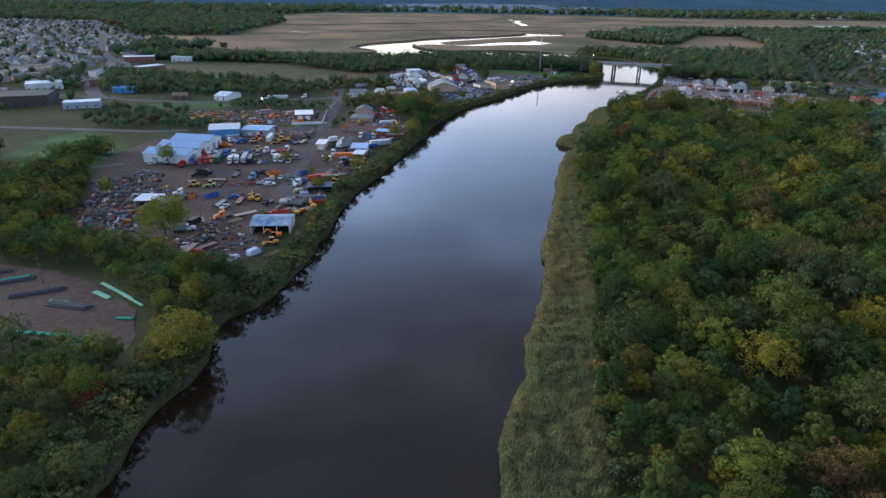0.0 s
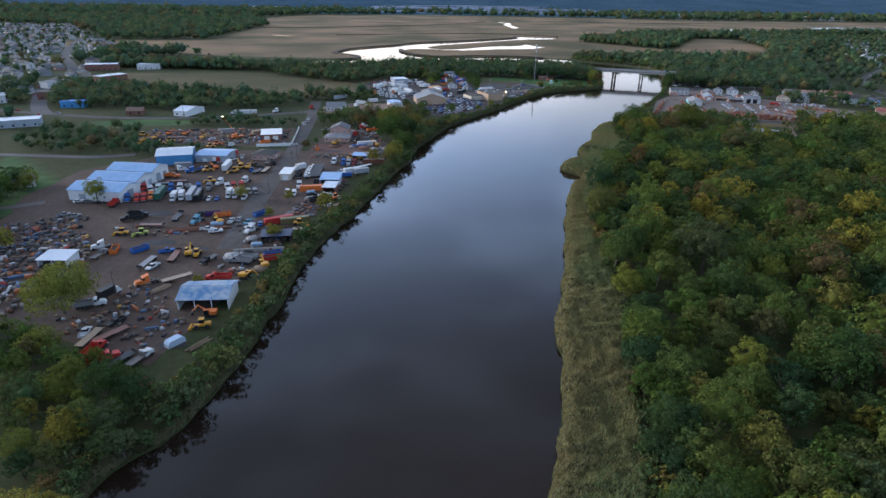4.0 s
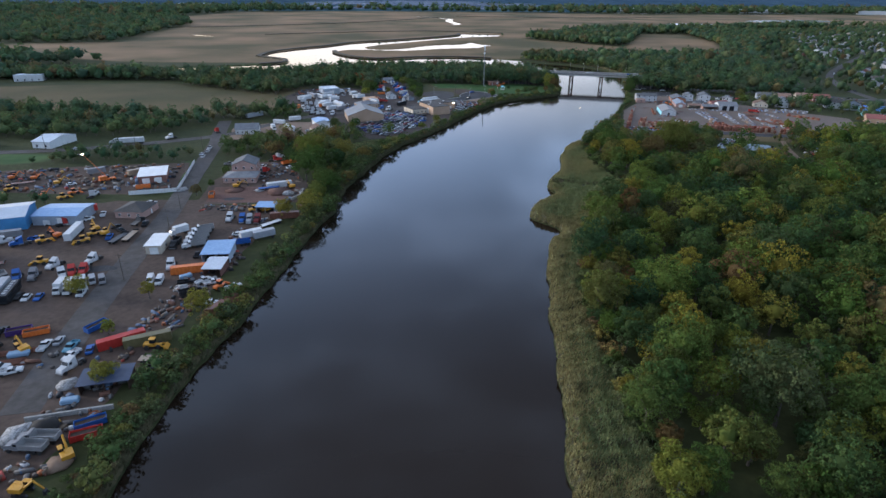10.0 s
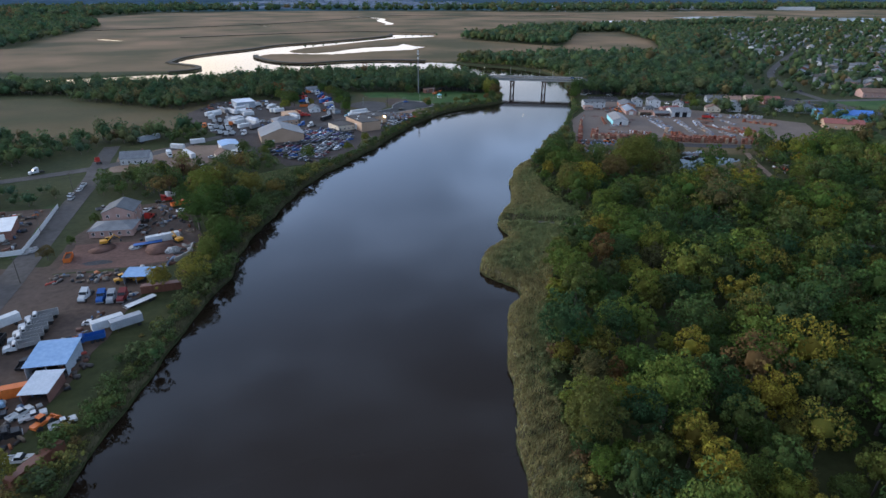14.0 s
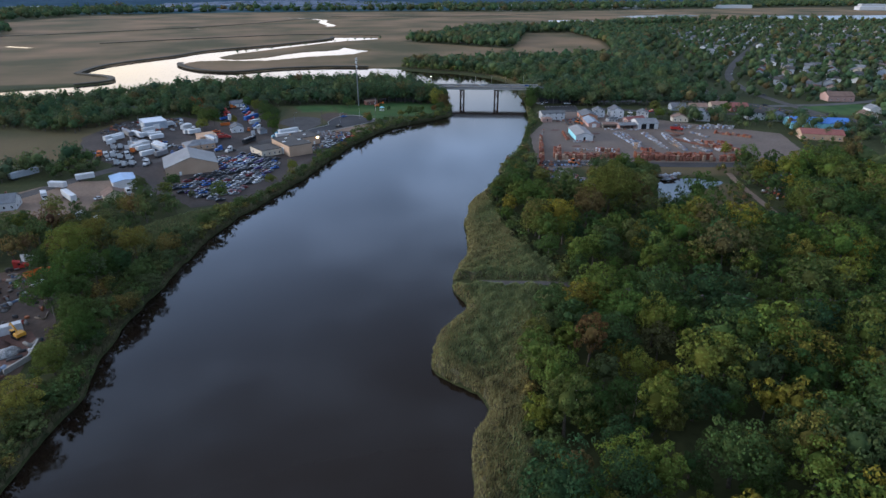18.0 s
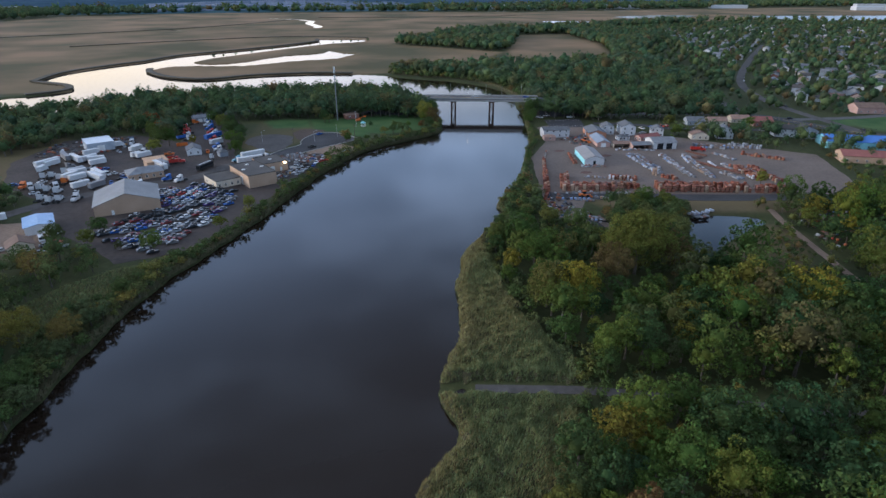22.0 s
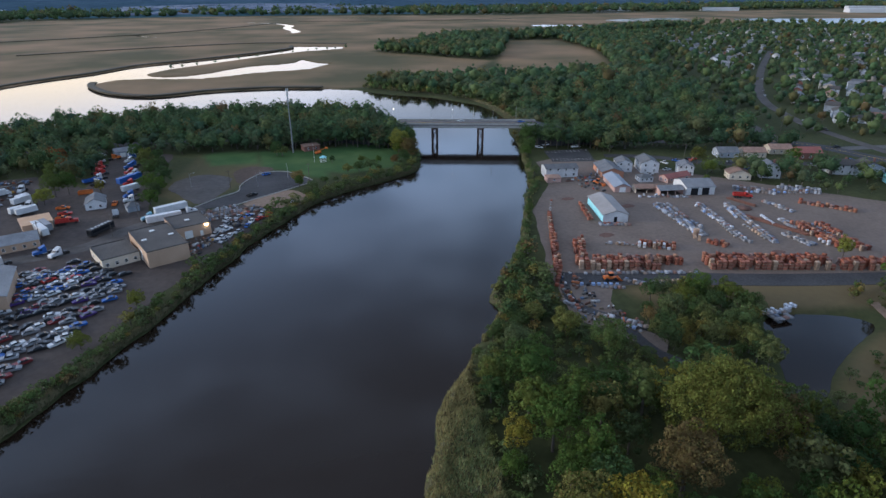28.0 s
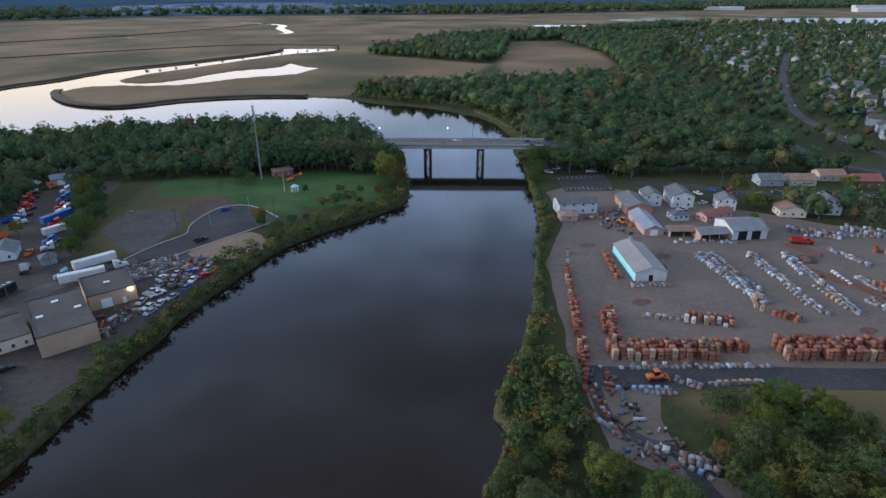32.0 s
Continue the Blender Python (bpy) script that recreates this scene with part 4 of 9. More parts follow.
RUST = leaf_material("rust_brown_leaves", [(0.0, (0.14, 0.06, 0.022)), (1.0, (0.17, 0.085, 0.026))])
RUST_MESH = [(mesh_np("crown", cv, cf, [RUST]), mesh_np("trunk", tv, tf, [BARK])) for (cv, cf), (tv, tf) in NEAR]
for x, y, k, s in ((-79, 108, 3, 0.8), (-85, 112, 0, 0.7), (-11, 757, 5, 1.0), (-6, 744, 1, 0.8)):
    tree(x, y, k, 0.5 * k, s, "rust-brown autumn tree at the wood edge", "rust-brown trees", RUST_MESH)
bare_rng = np.random.default_rng(77)
for x, y in ((110, 344), (100, 352), (84, 170), (58, 118)):
    pieces = [tube((0, 0, 0), (0.4, 0.2, 3.5), 0.16, 0.1)]
    for i in range(9):
        a = i * 0.9
        pieces.append(tube((0.3, 0.2, 2.2 + 0.15 * i), (math.cos(a) * 2.6, math.sin(a) * 2.6, 5.5 + bare_rng.uniform(0, 3.5)), 0.08, 0.02, 4))
    v, f = joined(pieces)
    ob = new("bare_tree", mesh_np("bare_tree", v, f, [plain("bleached_wood", (0.3, 0.26, 0.22), 0.9)]))
    ob.location = (x, y, GROUND + 2)
    tagged(ob, "leafless dead tree with pale branches", "tree")

BELT = [(-420, 830), (-230, 805), (-60, 772), (28, 780), (60, 770), (106, 764), (140, 790), (165, 790), (186, 760), (189, 790), (190, 820), (183, 850), (162, 869), (114, 879), (60, 887), (0, 886), (-50, 875), (-90, 845), (-125, 834), (-230, 846), (-420, 872)]
WOOD_N = [(272, 762), (292, 800), (298, 842), (290, 920), (250, 965), (225, 995), (225, 1030), (330, 1000), (450, 1005), (545, 1045), (640, 1240), (700, 1480), (900, 1600), (800, 1300), (620, 1090), (523, 886), (449, 742), (420, 690), (330, 706), (292, 720), (268, 740)]
BELT_FAR = [(300, 1365), (420, 1190), (470, 1240), (600, 1485), (740, 1495), (930, 1640), (1250, 1720), (1250, 1850), (900, 1700), (520, 1620)]
TREES_HWY = [(-420, 700), (-250, 645), (-140, 612), (-40, 640), (-75, 610), (-110, 570), (-180, 540), (-290, 545), (-420, 590)]
TREES_MID = [(-260, 470), (-200, 470), (-196, 440), (-180, 418), (-100, 416), (-110, 413), (-160, 408), (-180, 388), (-215, 392), (-260, 420)]
TREES_W = [(-420, 330), (-260, 330), (-215, 345), (-195, 325), (-200, 280), (-260, 240), (-420, 200)]
TREES_S2 = [(-196, 480), (-100, 482), (-98, 510), (-170, 508), (-230, 500)]
all_avoid = SOLID + ROADS + OPEN
belt = scatter(BELT, 7.5, 41, all_avoid)
forest("woodland", belt[belt[:, 0] > -250], FAR, "dark green belt of trees along the upper river", 41, 0.85, 1.3)
forest("woodland", belt[belt[:, 0] <= -250], BLOCKY, "depth of the tree belt along the upper river", 40, 0.95, 1.4)
wn_ = scatter(WOOD_N, 9.3, 42, all_avoid)
forest("woodland", wn_[wn_[:, 1] < 900], FAR, "broad green wood beyond the bridge", 42, 0.85, 1.4)
forest("woodland", wn_[wn_[:, 1] >= 900], BLOCKY, "far part of the wood beyond the bridge", 39, 0.95, 1.5)
forest("woodland", scatter(BELT_FAR, 14, 43, all_avoid), BLOCKY, "far belt of trees across the marsh", 43, 1.1, 1.7)
forest("shrubs", scatter([(286, 800), (293, 842), (291, 872), (278, 900), (262, 928), (240, 948), (220, 968), (208, 992), (228, 1062), (296, 1078), (332, 1004), (302, 962), (306, 842), (298, 800)], 6.0, 68, [(RIVER, 2)], thin=0.15), FAR, "green, yellow and orange bushes along the upper river", 68, 0.35, 0.8, SHRUB, category="shrubs")
forest("shrubs", [(x + 4, y - 5) for x, y in UPPER_LEFT[11:18]] + [(x * 0.6 + u * 0.4 + 5, y * 0.6 + v * 0.4 - 6) for (x, y), (u, v) in zip(UPPER_LEFT[11:17], UPPER_LEFT[12:18])], FAR, "row of small trees on the marsh islet", 69, 0.35, 0.65, category="shrubs")
forest("woodland", scatter(TREES_HWY, 7.5, 44, all_avoid, thin=0.2), FAR, "loose trees and scrub along the road", 44, 0.6, 1.1)
forest("woodland", scatter(TREES_MID, 7.5, 45, all_avoid, thin=0.3), FAR, "hedge and scrub behind the warehouses", 45, 0.5, 0.9)
forest("woodland", scatter(TREES_W, 8, 46, all_avoid, thin=0.2), FAR, "leafy trees round the lawns", 46, 0.8, 1.2)
forest("woodland", scatter([(-215, 293), (-205, 318), (-205, 345), (-185, 340), (-192, 318), (-181, 285), (-163, 245), (-157, 214), (-178, 235)], 6.0, 66, SOLID + ROADS, thin=0.1), MID, "leafy trees between lawn and truck yard", 66, 0.6, 1.05)
forest("woodland", scatter(TREES_S2, 6.5, 47, all_avoid, thin=0.35), FAR, "scrub along the road bank", 47, 0.4, 0.7)
forest("woodland", scatter([(-330, 200), (-300, -40), (-600, -40), (-700, 500), (-430, 540), (-420, 330)], 18, 48, all_avoid), FAR, "wooded edge beyond the yards", 48, 1, 1.4)
WOOD_WEST = [(-2300, 1500), (-1500, 1400), (-800, 1350), (-640, 1100), (-480, 800), (-420, 940), (-330, 980), (-450, 1050), (-700, 1130), (-700, 1240), (-450, 1300), (-480, 1870), (-640, 2300), (-2300, 2500)]
SUBURB = [(452, 735), (523, 870), (620, 1075), (800, 1290), (920, 1610), (1300, 1740), (2000, 1600), (1500, 1000), (1100, 760), (760, 600), (560, 500), (480, 560), (455, 640)]
TOWN = [(-290, 545), (-420, 600), (-470, 780), (-500, 1080), (-980, 1750), (-1500, 1850), (-1500, 1400), (-1300, 700), (-600, 470), (-330, 440)]
forest("woodland", scatter(WOOD_WEST, 24, 49, [(TOWN, 0)] + all_avoid), DISTANT, "far woods to the horizon", 49, 1.2, 1.9)
forest("woodland", scatter(TOWN, 21, 50, all_avoid, thin=0.15), BLOCKY, "street trees among the town's houses", 50, 0.5, 0.95)
forest("woodland", scatter(SUBURB, 13.5, 51, all_avoid, thin=0.15), BLOCKY, "green street trees among the suburb's houses", 51, 0.5, 1.15)
forest("woodland", scatter([(1300, 1740), (1250, 1850), (2500, 1650), (4200, 1200), (4200, 400), (1500, 300), (600, 400), (600, 480), (1100, 740), (1500, 1000), (2000, 1600)], 42, 52, all_avoid), DISTANT, "far tree-covered suburb", 52, 1.2, 1.8)
forest("woodland", scatter([(430, 500), (480, 540), (560, 470), (600, 380), (600, -20), (430, -20)], 16, 53, all_avoid), FAR, "edge of the near wood", 53)
forest("woodland", scatter([(-3000, 2500), (-640, 2350), (-560, 2720), (-86, 2930), (498, 2830), (1073, 2650), (2600, 2730), (4200, 2500), (4600, 3300), (-4200, 3300)], 46, 54, all_avoid), DISTANT, "distant dark woods beyond the marsh", 54, 2.0, 3.0)
RIVERSIDE = [(-76, 484), (-44, 482), (-16, 440), (-12, 446), (2, 478), (12, 502), (26, 523), (2, 525), (-22, 545), (-38, 532), (-62, 528), (-84, 520), (-86, 500)]
forest("woodland", scatter(RIVERSIDE, 5.2, 60, SOLID + ROADS + [([(-8, 458), (10, 486), (24, 512), (34, 530), (14, 526), (-2, 521), (-14, 512), (-20, 500), (-16, 474)], 0)], thin=0.2), MID, "thick shrubs and trees between road and river", 60, 0.35, 0.95, SHRUB)
forest("woodland", scatter([(-60, 745), (-20, 750), (8, 720), (10, 790), (45, 778), (60, 765), (28, 780), (-60, 772), (-140, 790), (-200, 780), (-80, 700)], 7, 61, SOLID + ROADS + OPEN, thin=0.15), FAR, "trees behind the truck lot", 61, 0.7, 1.1)
forest("scrub", scatter([(-42, 572), (-4, 532), (2, 526), (-24, 546), (-36, 586), (-62, 592), (-80, 600), (-70, 640), (-46, 612)], 5.5, 62, SOLID + ROADS, thin=0.2), FAR, "bushes along the lot edges", 62, 0.35, 0.8, SHRUB)
forest("shrubs", scatter([(p[0] - 2, p[1] - 1) for p in REED_INNER] + [(p[0] + 5, p[1] - 3) for p in REED_INNER[::-1]], 3.2, 63, [(RIVER, 4)], thin=0.15), SHRUBS, "low bushes where the reeds meet the wood", 63, 0.25, 0.6, SHRUB, category="shrubs")
forest("scrub", scatter([(142, 512), (160, 528), (174, 521), (183, 511), (189, 496), (204, 466), (214, 458), (200, 446), (170, 470), (140, 486)], 3.0, 64, [(RIVER, 3), (YARD_STONE, 1), (ribbon(PATH_POND, 4), 1.2)], thin=0.08), SHRUBS, "thick bracken and young bushes", 64, 0.18, 0.42, SHRUB)
for x, y, k, size in ((170, 516, 3, 1.0), (176, 503, 5, 1.0), (164, 525, 0, 0.75), (152, 512, 1, 0.85), (143, 505, 4, 0.8), (157, 527, 4, 0.6), (196, 485, 1, 0.8), (150, 499, 2, 0.6), (162, 505, 4, 0.45), (184, 497, 3, 0.5)):
    tree(x, y, k, 0.9 * k + x, size, "round green bush in bracken beside the path", "bushes beside the path", SHRUB_MESH)
forest("scrub", scatter([(205, 466), (262, 484), (262, 440), (230, 425), (200, 440)], 3.6, 65, [(POND, 0.5), (ribbon(PATH_SCRUB, 4), 0.5)], thin=0.25), SHRUBS, "low green and rusty bushes beside the pond", 65, 0.15, 0.4, SHRUB)
scrub = [(215, 440), (245, 430), (262, 460), (285, 498), (330, 500), (395, 520), (372, 560), (350, 520), (318, 505), (270, 510), (262, 486), (225, 466)]
forest("scrub", scatter(scrub, 4.5, 55, [(POND, 1), (YARD_STONE, 1), (ribbon(PATH_SCRUB, 4), 0.5)], thin=0.45), FAR, "low brown and green scrub on open ground", 55, 0.2, 0.4, SHRUB)
forest("scrub", scatter(ribbon(DITCH_PATH[8:], 24), 3.1, 56, [(RIVER, 1), (ribbon(DITCH_PATH, 3.4), 1.0)], thin=0.08), SHRUBS, "low weeds and rusty bushes along the track", 56, 0.16, 0.36, SHRUB)
forest("scrub", scatter([(372, 568), (330, 624), (318, 640), (362, 634), (400, 615), (440, 600), (480, 500), (420, 480), (398, 520)], 8, 57, all_avoid, thin=0.35), FAR, "trees and bushes behind the stone yard", 57, 0.5, 1.0)


edge_rng = np.random.default_rng(66)
verge = [p for p in LEFT_BANK if 168 < p[1] < 404]
forest("scrub", scatter([(p[0] - 1.5, p[1]) for p in verge] + [(p[0] - 10.5, p[1] + 2) for p in verge[::-1]], 2.7, 70, [(RIVER, 1)], thin=0.2), SHRUBS, "weeds and low bushes between yard and river", 70, 0.12, 0.3, SHRUB)
for line, side, lo, hi, keep, label in ((LEFT_BANK, -1, 90, 735, 0.62, "low bushes and weeds hanging over the left bank"), (RIGHT_BANK, 1, 532, 748, 0.9, "bushes hanging over the water below the stone yard")):
    at = []
    for p in line:
        if lo < p[1] < hi and edge_rng.uniform() < keep:
            at.append((p[0] + side * edge_rng.uniform(0.3, 2.6), p[1] - side * edge_rng.uniform(0.0, 1.2)))
    forest("shrubs", at, SHRUBS, label, 67, 0.2, 0.42, SHRUB, category="shrubs")
BRIDGE_WOOD_L = [(100, 766), (150, 762), (172, 742), (190, 740), (190, 753), (170, 766), (130, 780), (100, 786)]
BRIDGE_WOOD_R = [(264, 724), (290, 716), (330, 700), (395, 678), (420, 668), (415, 655), (388, 668), (330, 688), (300, 690), (292, 700), (276, 714)]
forest("woodland", scatter(BRIDGE_WOOD_L, 5.5, 58, [(RIVER, 2)]), FAR, "trees before the bridge approach", 58, 1.0, 1.5)
forest("woodland", scatter(BRIDGE_WOOD_R, 6.5, 59, [(RIVER, 2), (ribbon(ROAD_STREET, 8), 1), (ribbon(ROAD_NE, 11), 1)]), FAR, "trees below the bridge approach", 59, 0.9, 1.35)

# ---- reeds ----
# Darker mat below the blades: shade between the stems is put into its colour.
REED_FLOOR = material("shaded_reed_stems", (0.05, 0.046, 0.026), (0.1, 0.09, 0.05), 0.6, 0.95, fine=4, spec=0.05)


def reed_bed(name, cells, label, per, height=2.2, seed=0, edge_lines=(), green=0.0, mat=None):
    """A raised mat of reeds with standing blades, over square cells of the plan."""
    rng = np.random.default_rng(seed)
    s = 1.5
    keys = {}
    quads = []
    for cx, cy in cells:
        quad = []
        for a, b in ((0, 0), (1, 0), (1, 1), (0, 1)):
            quad.append(keys.setdefault((round(cx / s) + a, round(cy / s) + b), len(keys)))
        quads.append(quad)
    q = np.array(quads)
    gxy = np.array(list(keys), float) * s
    count = np.bincount(q.ravel(), minlength=len(keys))
    nz = np.array([noise.noise((x * 0.11, y * 0.11, 3.0)) * 0.5 + noise.noise((x * 0.37, y * 0.37, 5.0)) * 0.7 for x, y in gxy])
    z = np.where(count == 4, GROUND + height * (0.62 + 0.85 * nz), 0.35)
    gxy = gxy + rng.uniform(-0.35, 0.35, gxy.shape)
    d = np.full(len(gxy), 50.0)
    for line in edge_lines:
        d = np.minimum(d, dist_line(gxy[:, 0], gxy[:, 1], line))
    rim = np.where(count < 4)[0]
    for line in edge_lines:
        q_ = np.array(line)
        for i in rim:
            k = np.argmin(np.hypot(q_[:, 0] - gxy[i, 0], q_[:, 1] - gxy[i, 1]))
            best = None
            for a_, b_ in ((max(k - 1, 0), k), (k, min(k + 1, len(q_) - 1))):
                v_ = q_[b_] - q_[a_]
                u_ = np.clip(((gxy[i] - q_[a_]) @ v_) / (v_ @ v_ + 1e-9), 0, 1)
                c_ = q_[a_] + u_ * v_
                if best is None or np.hypot(*(c_ - gxy[i])) < np.hypot(*(best - gxy[i])):
                    best = c_
            if np.hypot(*(best - gxy[i])) < 2.2:
                gxy[i] = best + rng.uniform(-0.25, 0.25, 2)
                z[i] = rng.uniform(0.3, 1.2)
    patch = np.array([noise.noise((x * 0.035, y * 0.035, 9.0)) for x, y in gxy])
    tint = np.clip(0.1 + green + 0.55 * patch + 0.34 * np.clip((d - 1) / 7, 0, 1), 0.0, 0.65)
    m = len(cells) * per
    pick = rng.integers(len(q), size=m)
    u, v = rng.uniform(size=(m, 1)), rng.uniform(size=(m, 1))
    c = np.column_stack([gxy, z])[q]
    c = c[pick]
    p = (c[:, 0] * (1 - u) + c[:, 1] * u) * (1 - v) + (c[:, 3] * (1 - u) + c[:, 2] * u) * v
    tb = np.clip(tint[q[pick, 0]] + rng.uniform(-0.3, 0.3, m), 0, 1)
    a = rng.uniform(0, 6.28, m)
    wv = np.column_stack([np.cos(a), np.sin(a), np.zeros(m)]) * rng.uniform(0.08, 0.24, (m, 1))
    lean = np.column_stack([rng.normal(0.25, 0.3, m), rng.normal(0.1, 0.3, m), rng.uniform(0.5, 1.05, m)])
    blades = np.stack([p - wv, p + wv, p + lean], 1)
    blades[:, :2, 2] -= 0.25
    V = np.concatenate([np.column_stack([gxy, z]), blades.reshape(-1, 3)])
    T = np.concatenate([tint, np.repeat(tb, 3)])
    tris = np.arange(m * 3).reshape(-1, 3) + len(gxy)
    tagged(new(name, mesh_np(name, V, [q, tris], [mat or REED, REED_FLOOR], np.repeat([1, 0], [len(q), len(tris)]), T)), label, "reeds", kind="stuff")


def cells_in(poly, extra=None):
    q = np.array(poly)
    X, Y = np.meshgrid(np.arange(round(q[:, 0].min() / 1.5) * 1.5, q[:, 0].max(), 1.5), np.arange(round(q[:, 1].min() / 1.5) * 1.5, q[:, 1].max(), 1.5))
    X, Y = X.ravel(), Y.ravel()
    ok = inside(X + 0.75, Y + 0.75, poly)
    if extra is not None:
        ok &= extra(X + 0.75, Y + 0.75)
    return list(zip(X[ok].tolist(), Y[ok].tolist()))


rb = [p for p in RIGHT_BANK if 10 < p[1] < 536]
reed_right = rb + [p for p in REED_INNER if p[1] > 15][::-1]
reed_bed("reed_bed", cells_in(reed_right, lambda X, Y: ~inside(X, Y, ribbon([(90, 424), (110, 417), (126, 411), (150, 400)], 5.2))), "tan and grey-green reeds fringing the river", 60, 2.4, 1, [rb])
lbr = [p for p in LEFT_BANK if 40 < p[1] < 700]
reed_left = lbr + [(p[0] - 3.6, p[1] + 2.4) for p in lbr[::-1]]
reed_bed("reed_bed", cells_in(reed_left), "dull green reeds and weeds along the bank", 14, 1.3, 2, [lbr], 0.36, WEED)
us = UPPER_RIGHT[:7]
reed_bed("reed_bed", cells_in(smooth([(284, 800), (290, 842), (281, 917), (242, 959), (217, 990), (226, 996), (250, 968), (290, 922), (299, 842), (292, 800)], 3, True)), "pale reeds below the far wood", 5, 1.8, 3, [us])
meadow = [p for p in LEFT_BANK if 454 < p[1] < 540]
reed_bed("reed_bed", cells_in([(p[0] - 3, p[1] + 2) for p in meadow] + [(28, 534), (14, 524), (-2, 519), (-12, 512), (-20, 502), (-19, 490), (-14, 474)]), "olive and straw-coloured marsh grass above the bank", 26, 0.9, 5, [meadow], 0.3)
rs = [p for p in RIGHT_BANK if 530 < p[1] < 750]
reed_bed("reed_bed", cells_in(rs + [(p[0] + 3.5, p[1] - 1.5) for p in rs[::-1]]), "tan reeds at the foot of the shrubs", 12, 1.6, 4, [rs])


# ---- far marsh banks, hills and solar field ----
MARSHBANK = plain("dark_marsh_edge", (0.06, 0.05, 0.03), 0.95)
for line in (UPPER_LEFT[20:31], [(-220, 1478), (-70, 1540), (139, 1592), (290, 1514)], UPPER_RIGHT[8:18], [(-156, 1040), (-118, 1003), (-112, 968), (-140, 950)], [(-1200, 1650), (-540, 1700), (-120, 1900), (80, 2100), (226, 2310)], [(300, 2400), (640, 2300), (1000, 2330)]):
    sheet("marsh_edge", ribbon(smooth([(x - 3, y + 5) for x, y in line], 3), 7), MARSHBANK, "dark line of reeds along a marsh channel", z=1.2, thick=1.6, category="marsh")
# Distance haze is put into the hills' base colour as blue-grey.
HILL = material("haze_tinted_hillside", (0.04, 0.07, 0.1), (0.075, 0.115, 0.155), 0.004, 1.0, fine=0.03, spec=0.0)
hx, hy = np.arange(-5200, 5201, 65), np.arange(3300, 4951, 75)
HX, HY = np.meshgrid(hx, hy)
fx, fy = HX.ravel(), HY.ravel()
nz = np.array([noise.noise((x * 0.0011, y * 0.002, 1)) + 0.5 * noise.noise((x * 0.004, y * 0.004, 2)) + 0.35 * noise.noise((x * 0.02, y * 0.02, 4)) for x, y in zip(fx, fy)])
hz = np.clip((fy - 3300) / 1300, 0, 1) * 88 * (1 + 0.16 * nz) * np.clip((4950 - fy) / 150, 0.0, 1) + 8 * nz - 2
hi = np.arange(len(fx)).reshape(len(hy), len(hx))
hq = np.stack([hi[:-1, :-1], hi[:-1, 1:], hi[1:, 1:], hi[1:, :-1]], -1).reshape(-1, 4)
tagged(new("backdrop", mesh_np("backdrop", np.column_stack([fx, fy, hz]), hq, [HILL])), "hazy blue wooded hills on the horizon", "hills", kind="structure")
mx, my = np.meshgrid(np.linspace(-700, 1150, 60), np.linspace(2900, 3900, 40))
mz = 30 * np.clip(np.cos((mx - 225) / 925 * math.pi / 2), 0, 1) ** 0.7 * np.clip(np.sin((my - 2900) / 1000 * math.pi), 0, 1) ** 0.8
mi = np.arange(mx.size).reshape(mx.shape)
mq = np.stack([mi[:-1, :-1], mi[:-1, 1:], mi[1:, 1:], mi[1:, :-1]], -1).reshape(-1, 4)
# The mound's grass is coloured bluish to carry the haze of distance.
tagged(new("landfill_hill", mesh_np("landfill_hill", np.column_stack([mx.ravel(), my.ravel(), mz.ravel() + 0.5]), mq, [material("haze_tinted_landfill_grass", (0.05, 0.1, 0.12), (0.08, 0.13, 0.145), 0.01, 1.0, fine=0.1, spec=0.0)], smooth_faces=True)), "smooth grassed landfill mound beyond the marsh", "hill", kind="structure")
PANEL = material("blue_grey_solar_panels", (0.07, 0.1, 0.16), (0.17, 0.2, 0.26), 0.01, 0.7, fine=0.1, spec=0.1)
V, F = [], []
for r in range(26):
    y = 2960 + r * 17
    for k in range(18):
        x0 = -330 + k * 62 + (r % 5) * 9
        if noise.noise((x0 * 0.004, y * 0.01, 7)) < -0.25:
            continue
        z = 31 * max(0, math.cos((x0 + 28 - 225) / 925 * math.pi / 2)) ** 0.7 * max(0, math.sin((y - 2900) / 1000 * math.pi)) ** 0.8
        n = len(V)
        V += [(x0, y, z + 1.5), (x0 + 56, y, z + 1.5), (x0 + 56, y + 9, z + 4.5), (x0, y + 9, z + 4.5), (x0, y, z), (x0 + 56, y, z), (x0 + 56, y + 9, z), (x0, y + 9, z)]
        F += [(n, n + 1, n + 2, n + 3), (n + 4, n + 5, n + 1, n), (n + 5, n + 6, n + 2, n + 1), (n + 7, n + 4, n, n + 3), (n + 6, n + 7, n + 3, n + 2)]
tagged(new("solar_field", mesh_np("solar_field", np.array(V, float), np.array(F), [PANEL])), "long rows of blue-grey solar panels on the hill", "solar panels", kind="stuff")


# ---- building kit ----
def bm_box(bm, x0, x1, y0, y1, z0, z1, bevel=0.0):
    vs = [bm.verts.new(p) for p in ((x0, y0, z0), (x1, y0, z0), (x1, y1, z0), (x0, y1, z0), (x0, y0, z1), (x1, y0, z1), (x1, y1, z1), (x0, y1, z1))]
    fs = [bm.faces.new([vs[i] for i in q]) for q in ((3, 2, 1, 0), (4, 5, 6, 7), (0, 1, 5, 4), (1, 2, 6, 5), (2, 3, 7, 6), (3, 0, 4, 7))]
    if bevel:
        bmesh.ops.bevel(bm, geom=list({e for f in fs for e in f.edges}), offset=bevel, segments=1, affect="EDGES")
    return fs


